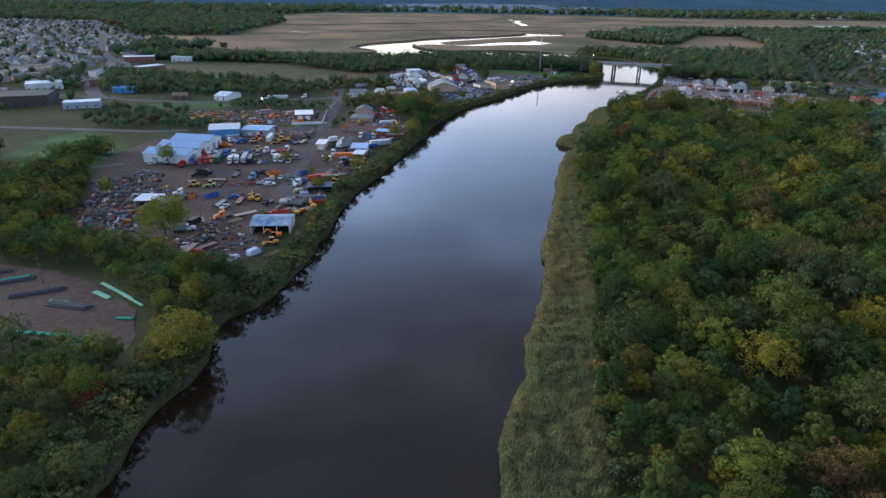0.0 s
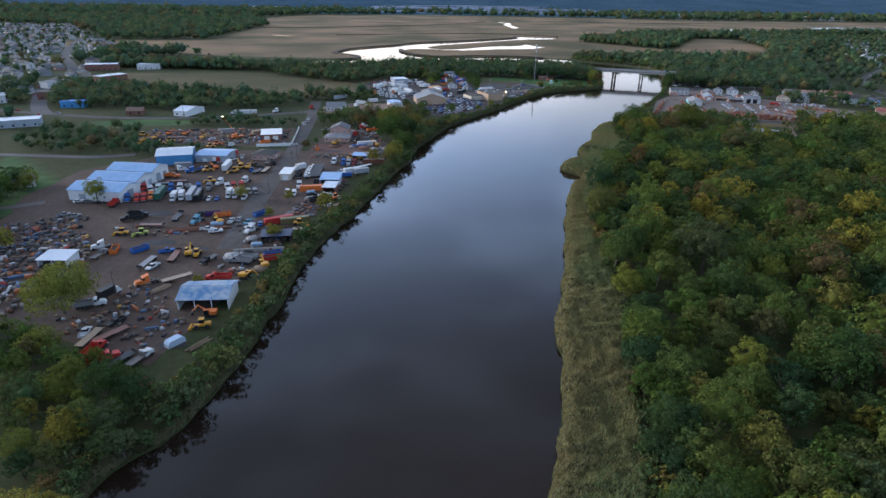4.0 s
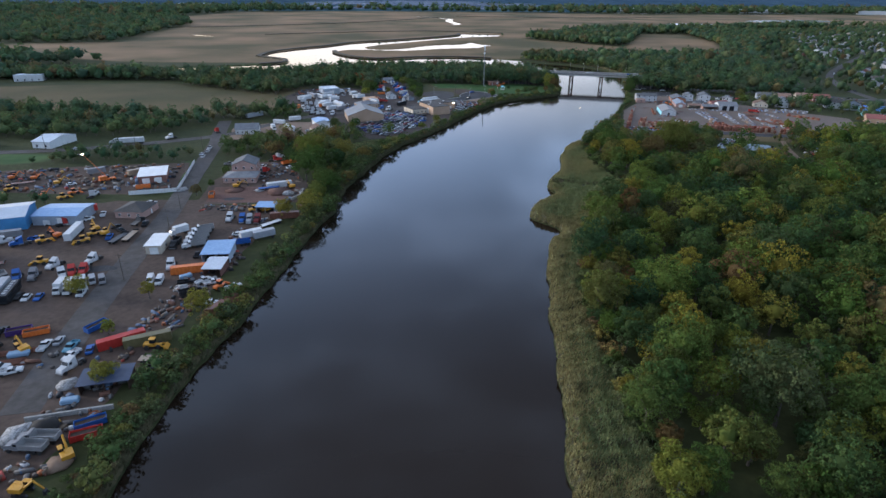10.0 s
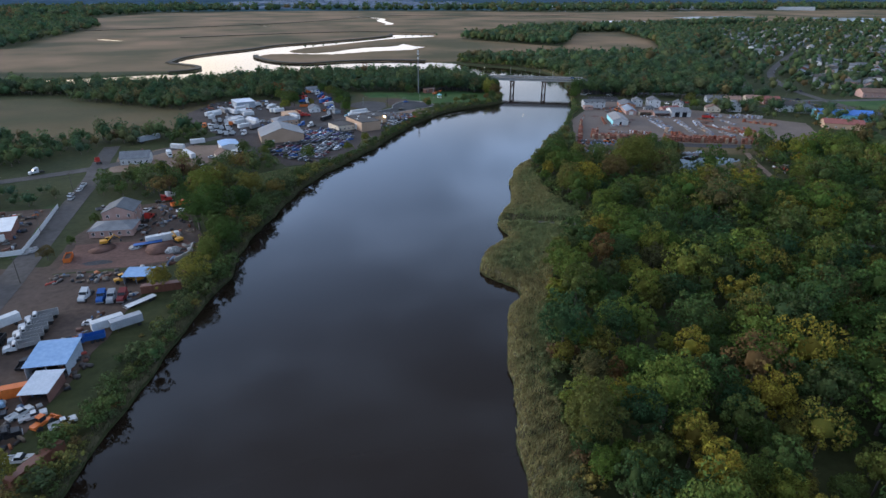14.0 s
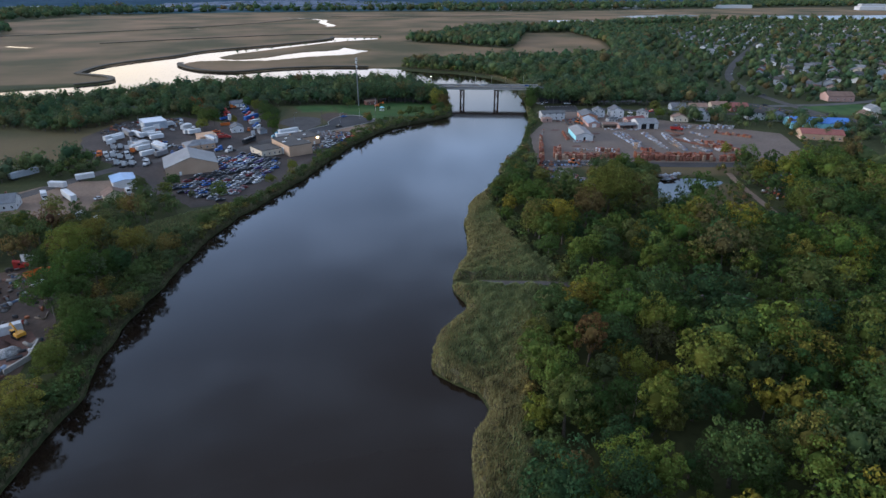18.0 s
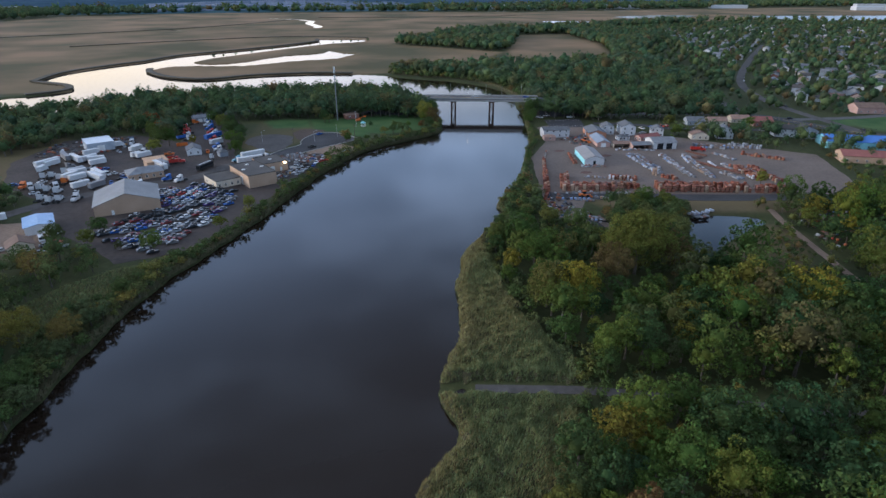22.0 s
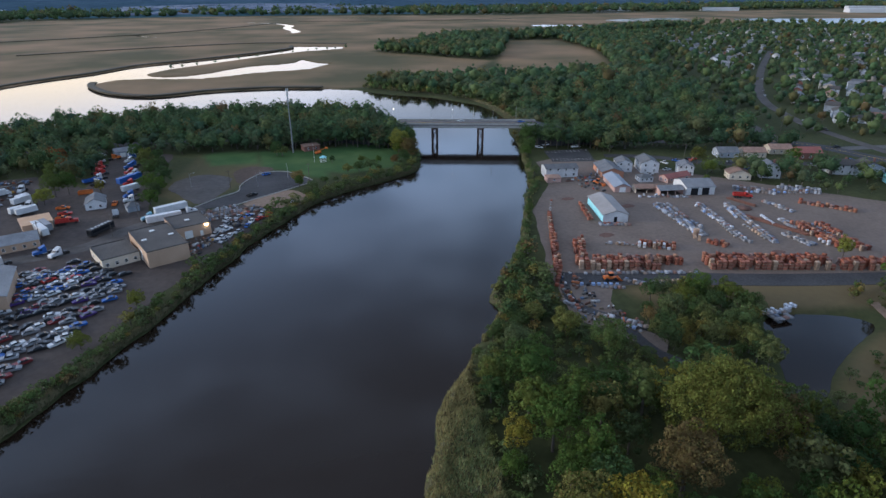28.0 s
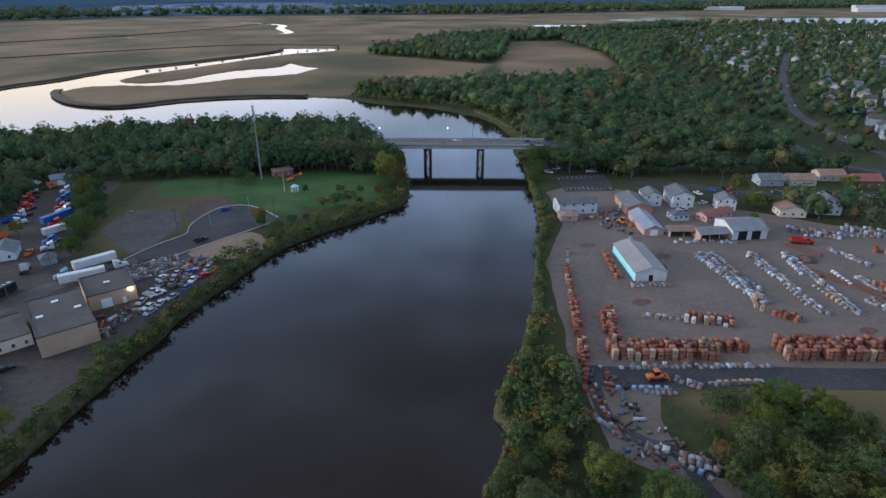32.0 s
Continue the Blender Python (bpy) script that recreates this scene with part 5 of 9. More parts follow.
def mesh_of(name, bm, mat):
    bmesh.ops.recalc_face_normals(bm, faces=bm.faces[:])
    me = bpy.data.meshes.new(name)
    bm.to_mesh(me), bm.free()
    me.materials.append(mat)
    return me


def box_mesh(name, mat, *dims, bevel=0.0):
    bm = bmesh.new()
    bm_box(bm, *dims, bevel=bevel)
    return mesh_of(name, bm, mat)


def part(name, bm, mat, parent, label=""):
    ob = new(name, mesh_of(name, bm, mat) if isinstance(bm, bmesh.types.BMesh) else bm)
    ob.parent = parent
    return tagged(ob, label)


def prism(bm, profile, x0, x1):
    """Extrudes a closed (y, z) profile along x."""
    a = [bm.verts.new((x0, y, z)) for y, z in profile]
    b = [bm.verts.new((x1, y, z)) for y, z in profile]
    bm.faces.new(a), bm.faces.new(b[::-1])
    for i in range(len(profile)):
        j = (i + 1) % len(profile)
        bm.faces.new((a[i], b[i], b[j], a[j]))


FRAME_WHITE = plain("white_window_frame", (0.7, 0.7, 0.68), 0.5)
WIN_MESH, PANE_MESH = {}, {}
FARWIN = box_mesh("window", DARKGLASS, -0.6, 0.6, -0.05, 0.06, -0.7, 0.7)


def window(parent, x, y, z, turn, w=1.1, h=1.3, name="window", simple=False):
    if simple:
        ob = new(name, FARWIN)
        ob.parent = parent
        ob.matrix_basis = pose(x, y, z, 0, 0, turn)
        return ob
    key = (w, h)
    if key not in WIN_MESH:
        bm = bmesh.new()
        t = 0.09
        for d in ((-w / 2, w / 2, -0.05, 0.04, -h / 2, -h / 2 + t), (-w / 2, w / 2, -0.05, 0.04, h / 2 - t, h / 2), (-w / 2, -w / 2 + t, -0.05, 0.04, -h / 2 + t, h / 2 - t), (w / 2 - t, w / 2, -0.05, 0.04, -h / 2 + t, h / 2 - t), (-w / 2 + t, w / 2 - t, -0.04, 0.02, -0.03, 0.03)):
            bm_box(bm, *d)
        WIN_MESH[key] = mesh_of("window", bm, FRAME_WHITE)
        PANE_MESH[key] = box_mesh("pane", DARKGLASS, -w / 2 + t, w / 2 - t, -0.03, 0.01, -h / 2 + t, h / 2 - t)
    ob = new(name, WIN_MESH[key])
    ob.parent = parent
    ob.matrix_basis = pose(x, y, z, 0, 0, turn)
    new("pane", PANE_MESH[key]).parent = ob
    return ob


def building(name, label, category, x, y, w, d, turn, eave, ridge, wall, roof, style="gable", windows=0, storeys=1, doors=(), chimney=False, group="", over=0.4, door_mat=None, side_windows=0, open_front=False, skylights=0, z=GROUND, simple=False):
    """A building whose front faces -y: a walled shell, a thick roof, windows, doors."""
    root = new(name)
    root.matrix_basis = pose(x, y, z, 0, 0, turn)
    tagged(root, label, category, group)
    hw, hd, t = w / 2, d / 2, 0.2
    bm = bmesh.new()
    lo = -0.3
    if open_front:
        bm_box(bm, -hw, -hw + t, -hd, hd, lo, eave), bm_box(bm, hw - t, hw, -hd, hd, lo, eave), bm_box(bm, -hw + t, hw - t, hd - t, hd, lo, eave)
        n = max(1, round(w / 4.5))
        for i in range(1, n):
            xx = -hw + i * w / n
            bm_box(bm, xx - 0.12, xx + 0.12, -hd, -hd + 0.25, lo, eave)
    else:
        bm_box(bm, -hw, hw, -hd, hd, lo, eave)
    if style == "gable":        # ridge along x
        for s in (-1, 1):
            xx = s * (hw - 0.02)
            prism(bm, [(-hd + 0.02, eave), (hd - 0.02, eave), (0, ridge)], xx - 0.1 * s - 0.08, xx - 0.1 * s + 0.08)
    elif style == "gable_y":
        for s in (-1, 1):
            yy = s * (hd - 0.12)
            a = [bm.verts.new((px_, yy - 0.08, pz_)) for px_, pz_ in ((-hw + 0.02, eave), (hw - 0.02, eave), (0, ridge))]
            b = [bm.verts.new((px_, yy + 0.08, pz_)) for px_, pz_ in ((-hw + 0.02, eave), (hw - 0.02, eave), (0, ridge))]
            bm.faces.new(a), bm.faces.new(b[::-1])
            for i in range(3):
                j = (i + 1) % 3
                bm.faces.new((a[i], b[i], b[j], a[j]))
    part("wall", bm, wall, root)
    bm = bmesh.new()
    o, th = over, 0.18
    if style == "gable":
        sl = (ridge - eave) / hd
        prism(bm, [(-hd - o, eave - sl * o + 0.03), (0, ridge + 0.03), (hd + o, eave - sl * o + 0.03), (hd + o, eave - sl * o + th), (0, ridge + th + 0.05), (-hd - o, eave - sl * o + th)], -hw - o, hw + o)
    elif style == "gable_y":
        sl = (ridge - eave) / hw
        prism(bm, [(-hw - o, eave - sl * o + 0.03), (0, ridge + 0.03), (hw + o, eave - sl * o + 0.03), (hw + o, eave - sl * o + th), (0, ridge + th + 0.05), (-hw - o, eave - sl * o + th)], -hd - o, hd + o)
        bmesh.ops.rotate(bm, verts=bm.verts[:], matrix=Matrix.Rotation(radians(90), 3, "Z"))
    elif style == "hip":
        k = min(hw, hd) * 0.95
        rx, ry = hw - k if hw > hd else 0.02, hd - k if hd > hw else 0.02
        e = [bm.verts.new(p) for p in ((-hw - o, -hd - o, eave + 0.02), (hw + o, -hd - o, eave + 0.02), (hw + o, hd + o, eave + 0.02), (-hw - o, hd + o, eave + 0.02))]
        if hw > hd:
            a, b = bm.verts.new((-rx, 0, ridge)), bm.verts.new((rx, 0, ridge))
            faces = [(e[0], e[1], b, a), (e[1], e[2], b), (e[2], e[3], a, b), (e[3], e[0], a)]
        else:
            a, b = bm.verts.new((0, -ry, ridge)), bm.verts.new((0, ry, ridge))
            faces = [(e[0], e[1], a), (e[1], e[2], b, a), (e[2], e[3], b), (e[3], e[0], a, b)]
        for f in faces:
            bm.faces.new(f)
        bm.faces.new(e[::-1])
    elif style == "mono":
        prism(bm, [(-hd - o, eave + 0.05), (hd + o, ridge + 0.05), (hd + o, ridge + th), (-hd - o, eave + th)], -hw - o, hw + o)
    else:
        bm_box(bm, -hw + 0.25, hw - 0.25, -hd + 0.25, hd - 0.25, eave + 0.004, eave + 0.12)
        for q in ((-hw - 0.06, hw + 0.06, -hd - 0.06, -hd + 0.25), (-hw - 0.06, hw + 0.06, hd - 0.25, hd + 0.06), (-hw - 0.06, -hw + 0.25, -hd + 0.25, hd - 0.25), (hw - 0.25, hw + 0.06, -hd + 0.25, hd - 0.25)):
            bm_box(bm, *q, eave + 0.004, eave + 0.35)
    rf = part("roof", bm, roof, root)
    for s in range(storeys):
        zz = 1.55 + 2.8 * s
        for i in range(windows):
            window(root, -hw + (i + 0.5) * w / windows, -hd - 0.05, zz, 0, simple=simple)
            if storeys > 1 and not simple:
                window(root, -hw + (i + 0.5) * w / windows, hd + 0.05, zz, 180)
        for i in range(side_windows):
            for sgn, tn in ((-1, 270), (1, 90)):
                window(root, sgn * (hw + 0.05), -hd + (i + 0.5) * d / side_windows, zz, tn)
    for dx, dw, dh, side in doors:
        if side == "f":
            part("door", box_mesh("door", door_mat or FRAME_WHITE, dx - dw / 2, dx + dw / 2, -hd - 0.07, -hd + 0.05, 0, dh), None, root)
        elif side == "l":
            part("door", box_mesh("door", door_mat or FRAME_WHITE, -hw - 0.07, -hw + 0.05, dx - dw / 2, dx + dw / 2, 0, dh), None, root)
        else:
            part("door", box_mesh("door", door_mat or FRAME_WHITE, hw - 0.05, hw + 0.07, dx - dw / 2, dx + dw / 2, 0, dh), None, root)
    if chimney:
        part("chimney", box_mesh("chimney", BRICKWALL, w * 0.22, w * 0.22 + 0.8, 0.3, 1.0, eave * 0.8, ridge + 0.9), None, root, "brick chimney")
    for i in range(skylights):
        part("skylight", box_mesh("skylight", WHITE, -hw + (i + 0.5) * w / skylights - 0.9, -hw + (i + 0.5) * w / skylights + 0.9, -1 + (i % 2) * d * 0.3, 0.2 + (i % 2) * d * 0.3, eave + 0.13, eave + 0.45, bevel=0.08), None, root)
    return root


def on_front(ax, ay, bx, by, d):
    """Centre, width and turn of a building from its two front corners and its depth."""
    w, a = math.hypot(bx - ax, by - ay), math.atan2(by - ay, bx - ax)
    return (ax + bx) / 2 - math.sin(a) * d / 2, (ay + by) / 2 + math.cos(a) * d / 2, w, d, math.degrees(a)


BRICKWALL = material("red_brown_brickwork", (0.14, 0.065, 0.05), (0.24, 0.12, 0.09), 0.5, 0.9, fine=7)
TANWALL = material("tan_painted_block", (0.36, 0.245, 0.16), (0.48, 0.335, 0.23), 0.15, 0.85, fine=3)
BEIGE = material("beige_siding", (0.42, 0.36, 0.28), (0.55, 0.48, 0.38), 0.3, 0.8, fine=4, per_object=0.2)
SIDING = material("white_siding", (0.46, 0.46, 0.46), (0.64, 0.64, 0.64), 0.3, 0.7, fine=5, per_object=0.12)
GREYSIDE = material("grey_blue_siding", (0.22, 0.25, 0.29), (0.36, 0.39, 0.43), 0.3, 0.75, fine=4, per_object=0.3)
PINKWALL = material("pale_pink_brick", (0.36, 0.22, 0.18), (0.48, 0.32, 0.27), 0.4, 0.85, fine=6)
METALROOF = material("pale_blue_grey_metal_roof", (0.15, 0.27, 0.47), (0.25, 0.38, 0.58), 0.12, 0.45, 0.1, fine=0.9)
BLUEWALL = material("blue_painted_metal", (0.06, 0.2, 0.42), (0.09, 0.27, 0.52), 0.2, 0.5, 0.1, fine=3)
BLUEROOF = material("bright_blue_roof", (0.04, 0.15, 0.5), (0.07, 0.22, 0.62), 0.2, 0.45, fine=2)
GREYROOF = material("grey_shingle_roof", (0.11, 0.115, 0.125), (0.2, 0.205, 0.215), 0.3, 0.9, bump=0.1, fine=5, per_object=0.35)
TARROOF = material("dark_tar_roof", (0.04, 0.037, 0.036), (0.085, 0.078, 0.072), 0.12, 0.9, fine=2)
WARMROOF = material("brown_shingle_roof", (0.16, 0.1, 0.075), (0.27, 0.175, 0.13), 0.3, 0.9, fine=5, per_object=0.3)
PALEROOF = material("pale_metal_roof", (0.38, 0.42, 0.47), (0.54, 0.57, 0.62), 0.15, 0.4, 0.1, fine=2)
TINROOF = material("patched_blue_tin_roof", (0.08, 0.18, 0.34), (0.3, 0.35, 0.41), 0.16, 0.55, 0.0, fine=0.5, spread=0.3, spec=0.3)
REDROOF = material("red_shingle_roof", (0.2, 0.07, 0.06), (0.3, 0.11, 0.09), 0.3, 0.85, fine=5)
TEAL = plain("pale_turquoise_paint", (0.3, 0.62, 0.68), 0.6)
DARKWALL = plain("dark_brick", (0.06, 0.055, 0.055), 0.85)

# workshop of three stepped halls
for i, (x, y, w) in enumerate(((-153, 323, 26), (-152, 337.5, 25), (-150.5, 352, 24))):
    building("workshop_hall", "pale metal-roofed workshop hall, one of three stepped", "workshop", x, y, w, 14.6, -8, 5.0 + 0.6 * i, 7.0 + 0.6 * i, WHITE, METALROOF, "gable", group="stepped workshop halls", doors=((-2, 4, 4.2, "r"), (3.5, 3, 3.8, "r")) if i else ((0, 4.5, 4.2, "r"), (-6, 3.4, 3.2, "f")), door_mat=GREYSIDE, side_windows=0)
building("blue_warehouse", "bright blue metal warehouse with a pale roof", "warehouse", *on_front(-152, 376, -134, 381, 19), 5.5, 7.0, BLUEWALL, PALEROOF, "gable", doors=((-4, 4, 3.8, "f"), (3, 4, 3.8, "f")), door_mat=BLUEWALL, windows=0)
building("annex", "grey-blue metal annex beside the blue warehouse", "warehouse", *on_front(-134, 385, -116, 384, 15), 4.0, 4.8, GREYSIDE, METALROOF, "gable", doors=((3, 4, 3.2, "f"),))
building("office", "low dark-roofed office house in the yard", "house", *on_front(-104, 391, -92, 389, 13), 3.0, 5.2, PINKWALL, TARROOF, "hip", windows=3, doors=((0.5, 1.0, 2.1, "r"),))
building("gate_shed", "small shed with a white flat roof and roller door", "shed", *on_front(-78, 351, -72.6, 351, 11), 3.4, 3.7, BEIGE, WHITE, "mono", doors=((0.2, 3, 2.7, "f"),), side_windows=1)
building("garage", "brick garage with a white flat roof in the crane yard", "garage", *on_front(-111, 438, -98.5, 441, 16), 4.0, 4.3, BRICKWALL, WHITE, "mono", windows=0, doors=((-3, 3.4, 3, "f"), (2.5, 3.4, 3, "f")))
building("house", "two-storey beige house in the dirt yard", "house", *on_front(-68, 449, -56, 449, 12), 6.0, 8.4, PINKWALL, GREYROOF, "gable_y", windows=3, storeys=2, side_windows=2)
building("porch_wing", "low wing of the two-storey house, grey roof", "house", *on_front(-70, 437, -54, 436.5, 11), 2.9, 4.6, PINKWALL, GREYROOF, "hip", windows=5)
building("boat_shed", "open-sided shed with a grey-blue sheet roof", "shed", *on_front(-55.5, 341, -46, 341, 11), 3.6, 4.2, GREYSIDE, METALROOF, "mono", open_front=True)
building("lean_to", "brick lean-to with a rusted white roof", "shed", *on_front(-52.5, 330.5, -46.5, 330, 8.5), 2.9, 3.3, BRICKWALL, PALEROOF, "mono", open_front=True)
building("tin_shed", "open shed with patched blue and white tin roof", "shed", *on_front(-76, 215, -61, 216, 12.5), 3.6, 5.2, WHITE, TINROOF, "gable", open_front=True)
building("tarp_shed", "shed roofed with a dark blue tarpaulin", "shed", *on_front(-65, 267.5, -54, 269, 6.5), 2.8, 3.0, OLDSTEEL, plain("dark_blue_tarpaulin", (0.03, 0.045, 0.09), 0.6), "mono", open_front=True)
building("lean_to", "small grey-blue lean-to beside parked trucks", "shed", *on_front(-46, 392, -38, 391, 6), 2.8, 3.2, GREYSIDE, METALROOF, "mono", open_front=True)
building("garage", "long white-roofed scrap shed at the yard edge", "garage", *on_front(-136, 244, -126, 244, 8), 3.2, 3.6, WHITE, PALEROOF, "mono", open_front=True)
building("white_house", "white frame house beside the gravel lot", "house", *on_front(-87, 546, -72, 547, 10), 3.6, 6.4, SIDING, GREYROOF, "gable", windows=5, side_windows=2, chimney=True)
building("small_house", "small white-gabled house beside the lot", "house", *on_front(-36, 546, -28, 549, 8), 3.0, 5.0, BEIGE, WARMROOF, "gable_y", windows=2)
building("warehouse", "tan gabled warehouse with a grey sheet roof", "warehouse", *on_front(-14, 581, 12, 585, 24), 4.6, 9.0, TANWALL, material("grey_sheet_roof", (0.15, 0.15, 0.155), (0.25, 0.25, 0.25), 0.12, 0.6, 0.1, fine=2), "gable_y", doors=((-6, 1.1, 2.1, "f"),), windows=0)
building("warehouse", "flat pale-roofed metal warehouse in the salvage yard", "warehouse", *on_front(-41, 704, -27, 709, 18), 5.0, 5.2, GREYSIDE, PALEROOF, "flat", doors=((0, 4, 3.6, "f"),))
building("workshop", "long low tan workshop with a grey hip roof", "workshop", *on_front(-8, 633, 8, 638, 12), 3.2, 5.4, TANWALL, GREYROOF, "hip", windows=5, side_windows=3)
building("workshop", "small tan workshop with an orange sheet roof", "workshop", *on_front(-2, 655, 8, 659, 8), 3.4, 4.4, TANWALL, material("orange_brown_sheet", (0.5, 0.3, 0.16), (0.62, 0.4, 0.24), 0.3, 0.7), "mono")
building("house", "small white house with a grey roof on grass", "house", *on_front(16.5, 678, 24.5, 679, 11), 3.0, 5.0, SIDING, GREYROOF, "gable_y", windows=2, side_windows=3)
building("shed", "little grey garden shed", "shed", 36.5, 672, 5, 5, 20, 2.6, 4.2, GREYSIDE, GREYROOF, "hip")
building("garage", "grey garage at the end of the truck lane", "garage", *on_front(15, 775, 26, 779, 8), 3.4, 4.8, GREYSIDE, GREYROOF, "gable", doors=((-2, 3, 2.6, "f"), (2, 3, 2.6, "f")))
building("office_block", "flat-roofed cream block with skylights and dock door", "warehouse", *on_front(50.5, 602.5, 64, 607.5, 26), 6.2, 6.4, TANWALL, TARROOF, "flat", doors=((-3, 3.4, 4, "l"), (1.5, 1.1, 2.2, "r")), skylights=3, windows=0)
building("office_block", "lower flat-roofed wing with a lit wall lamp", "warehouse", *on_front(58, 626.5, 71, 631, 16), 5.0, 5.2, TANWALL, TARROOF, "flat", doors=((-2, 3, 3.2, "f"), (3, 1.1, 2.2, "f")), skylights=1)
building("office_block", "low wing with a black roof and beige walls", "warehouse", *on_front(35, 606.5, 46.5, 611.5, 16), 3.6, 3.8, BEIGE, TARROOF, "flat", windows=4, side_windows=2)
building("shop", "white-roofed repair shop at the salvage lot", "workshop", *on_front(-36, 566, -26, 569, 14), 3.4, 4.2, SIDING, METALROOF, "gable_y")

# stone yard
building("yard_office", "two-storey office, brick below and white siding above", "office", *on_front(237, 654.5, 254, 651, 9), 4.9, 6.2, SIDING, GREYROOF, "gable", windows=4, storeys=2)
building("hut", "low pink hut beside the office", "hut", *on_front(234, 647, 241, 645.4, 6), 2.5, 3.5, PINKWALL, WARMROOF, "hip", windows=1)
building("shop", "orange-brick shop with a grey gabled roof", "shop", *on_front(265, 645, 276, 641.4, 18), 3.3, 5.2, material("orange_brick", (0.36, 0.16, 0.09), (0.5, 0.25, 0.15), 0.4, 0.85, fine=6), GREYROOF, "gable_y", doors=((0, 2.5, 2.6, "l"),), windows=2)
building("house", "white two-storey house beside the yard", "house", *on_front(279, 652, 286.5, 649, 9), 5.0, 6.8, SIDING, GREYROOF, "gable_y", windows=2, storeys=2, side_windows=2)
building("house", "tall white and grey house with a long roof", "house", *on_front(290, 646, 299, 642.6, 13), 5.4, 7.6, SIDING, GREYROOF, "gable_y", windows=2, storeys=2, side_windows=4)
building("store_shed", "long store shed with a blue-grey roof", "shed", *on_front(257.5, 622, 265, 619.6, 21), 2.7, 4.4, PINKWALL, material("blue_grey_sheet", (0.17, 0.19, 0.23), (0.26, 0.29, 0.33), 0.15, 0.5, fine=2), "gable_y", doors=((0, 3, 2.6, "f"),))
building("open_shed", "open brown-roofed stone store", "shed", *on_front(266.5, 617.5, 277, 614, 6), 2.6, 3.6, BEIGE, WARMROOF, "gable", open_front=True)
building("open_shed", "grey-roofed open store with brick piers", "shed", *on_front(275, 610, 286.5, 607.6, 7.5), 2.8, 3.9, PINKWALL, GREYROOF, "gable", open_front=True)
# Near-black door panels stand for the shade inside the garage's open bays.
building("garage", "white two-bay garage with open doors", "garage", *on_front(287.5, 606.8, 301.5, 603.4, 14), 4.0, 6.0, SIDING, GREYROOF, "gable", doors=((-3, 3.6, 3.6, "f"), (2.6, 3.6, 3.6, "f")), door_mat=DARKGLASS)
building("main_shed", "long white shed with turquoise side wall and pale roof", "shed", *on_front(229.6, 589, 240, 585.9, 24.6), 3.4, 5.2, SIDING, material("pale_grey_roof", (0.2, 0.185, 0.175), (0.3, 0.28, 0.27), 0.15, 0.6, fine=2), "gable_y", doors=((0, 1.4, 2.4, "f"),), door_mat=DARKGLASS, windows=0)
bm = bmesh.new()
bm_box(bm, -5.51, -5.435, -12.2, 12.2, 0, 3.35)
shed_side = [o for o in bpy.data.objects if o.name == "main_shed"][0]
part("side_cladding", bm, TEAL, shed_side, "turquoise painted cladding")
for (x, y, w, d, a, e, r, wall, roof, style, st_) in ((299, 629.5, 16, 6, 8, 2.5, 3.9, PINKWALL, REDROOF, "gable", 1), (283.5, 634, 7, 6, -12, 2.4, 3.8, SIDING, GREYROOF, "hip", 1), (312, 638, 8, 8, -30, 4.8, 6.6, SIDING, GREYROOF, "gable_y", 2),
                                                    (360, 660, 12, 9, -20, 3.2, 5.4, GREYSIDE, GREYROOF, "gable", 1), (375, 655, 13, 9, -20, 3.2, 5.2, BEIGE, WARMROOF, "gable", 1), (396, 656, 13, 9, -20, 3.2, 5.2, BEIGE, WARMROOF, "gable", 1), (402, 641, 13, 9, -20, 4.0, 6.4, BRICKWALL, REDROOF, "gable", 1),
                                                    (333, 622, 11, 8, -25, 3.2, 5.2, BEIGE, WARMROOF, "gable_y", 1), (351, 620, 10, 10, -28, 5.4, 7.8, SIDING, GREYROOF, "gable_y", 2), (402, 604, 13, 10, -25, 5.2, 8.0, GREYSIDE, TARROOF, "gable_y", 2), (392, 612, 12, 9, -25, 5.2, 7.4, SIDING, TARROOF, "gable", 2)):
    building("house", {PINKWALL: "low brick house with a red roof", SIDING: "white-sided house with a grey roof", GREYSIDE: "grey-sided house with a dark roof", BEIGE: "beige house with a brown shingle roof", BRICKWALL: "red house with a red shingle roof"}[wall] + " by the street", "house", x, y, w, d, a, e, r, wall, roof, style, windows=3, storeys=st_, side_windows=2, chimney=st_ == 2, group="houses behind the stone yard")
building("long_hall", "long hall with a bright blue roof and turquoise gable", "hall", *on_front(391, 577, 424, 559, 18), 4.4, 6.8, TEAL, BLUEROOF, "gable", doors=((-8, 3, 2.8, "f"),), windows=4)
building("hall", "brick hall with a red-brown roof", "hall", *on_front(371, 549, 392, 536, 13), 4.0, 6.2, TANWALL, REDROOF, "gable", windows=5, side_windows=2)
building("hall", "tan brick church hall with a brown roof", "hall", 520, 655, 22, 14, -20, 4.6, 7.4, PINKWALL, WARMROOF, "gable", windows=4)

# ---- bridge ----
bridge = new("bridge")
A, B = Vector((191, 762)), Vector((266, 734))
BL, BT = (B - A).length, math.degrees(math.atan2(B.y - A.y, B.x - A.x))
bridge.matrix_basis = pose(A.x, A.y, 0, 0, 0, BT)
tagged(bridge, "grey concrete road bridge on braced steel bents", "bridge")
DECK = 12.6
part("deck", box_mesh("deck", ROADMAT, -6, BL + 5, -7.6, 7.6, DECK - 0.5, DECK), None, bridge, "asphalt deck")
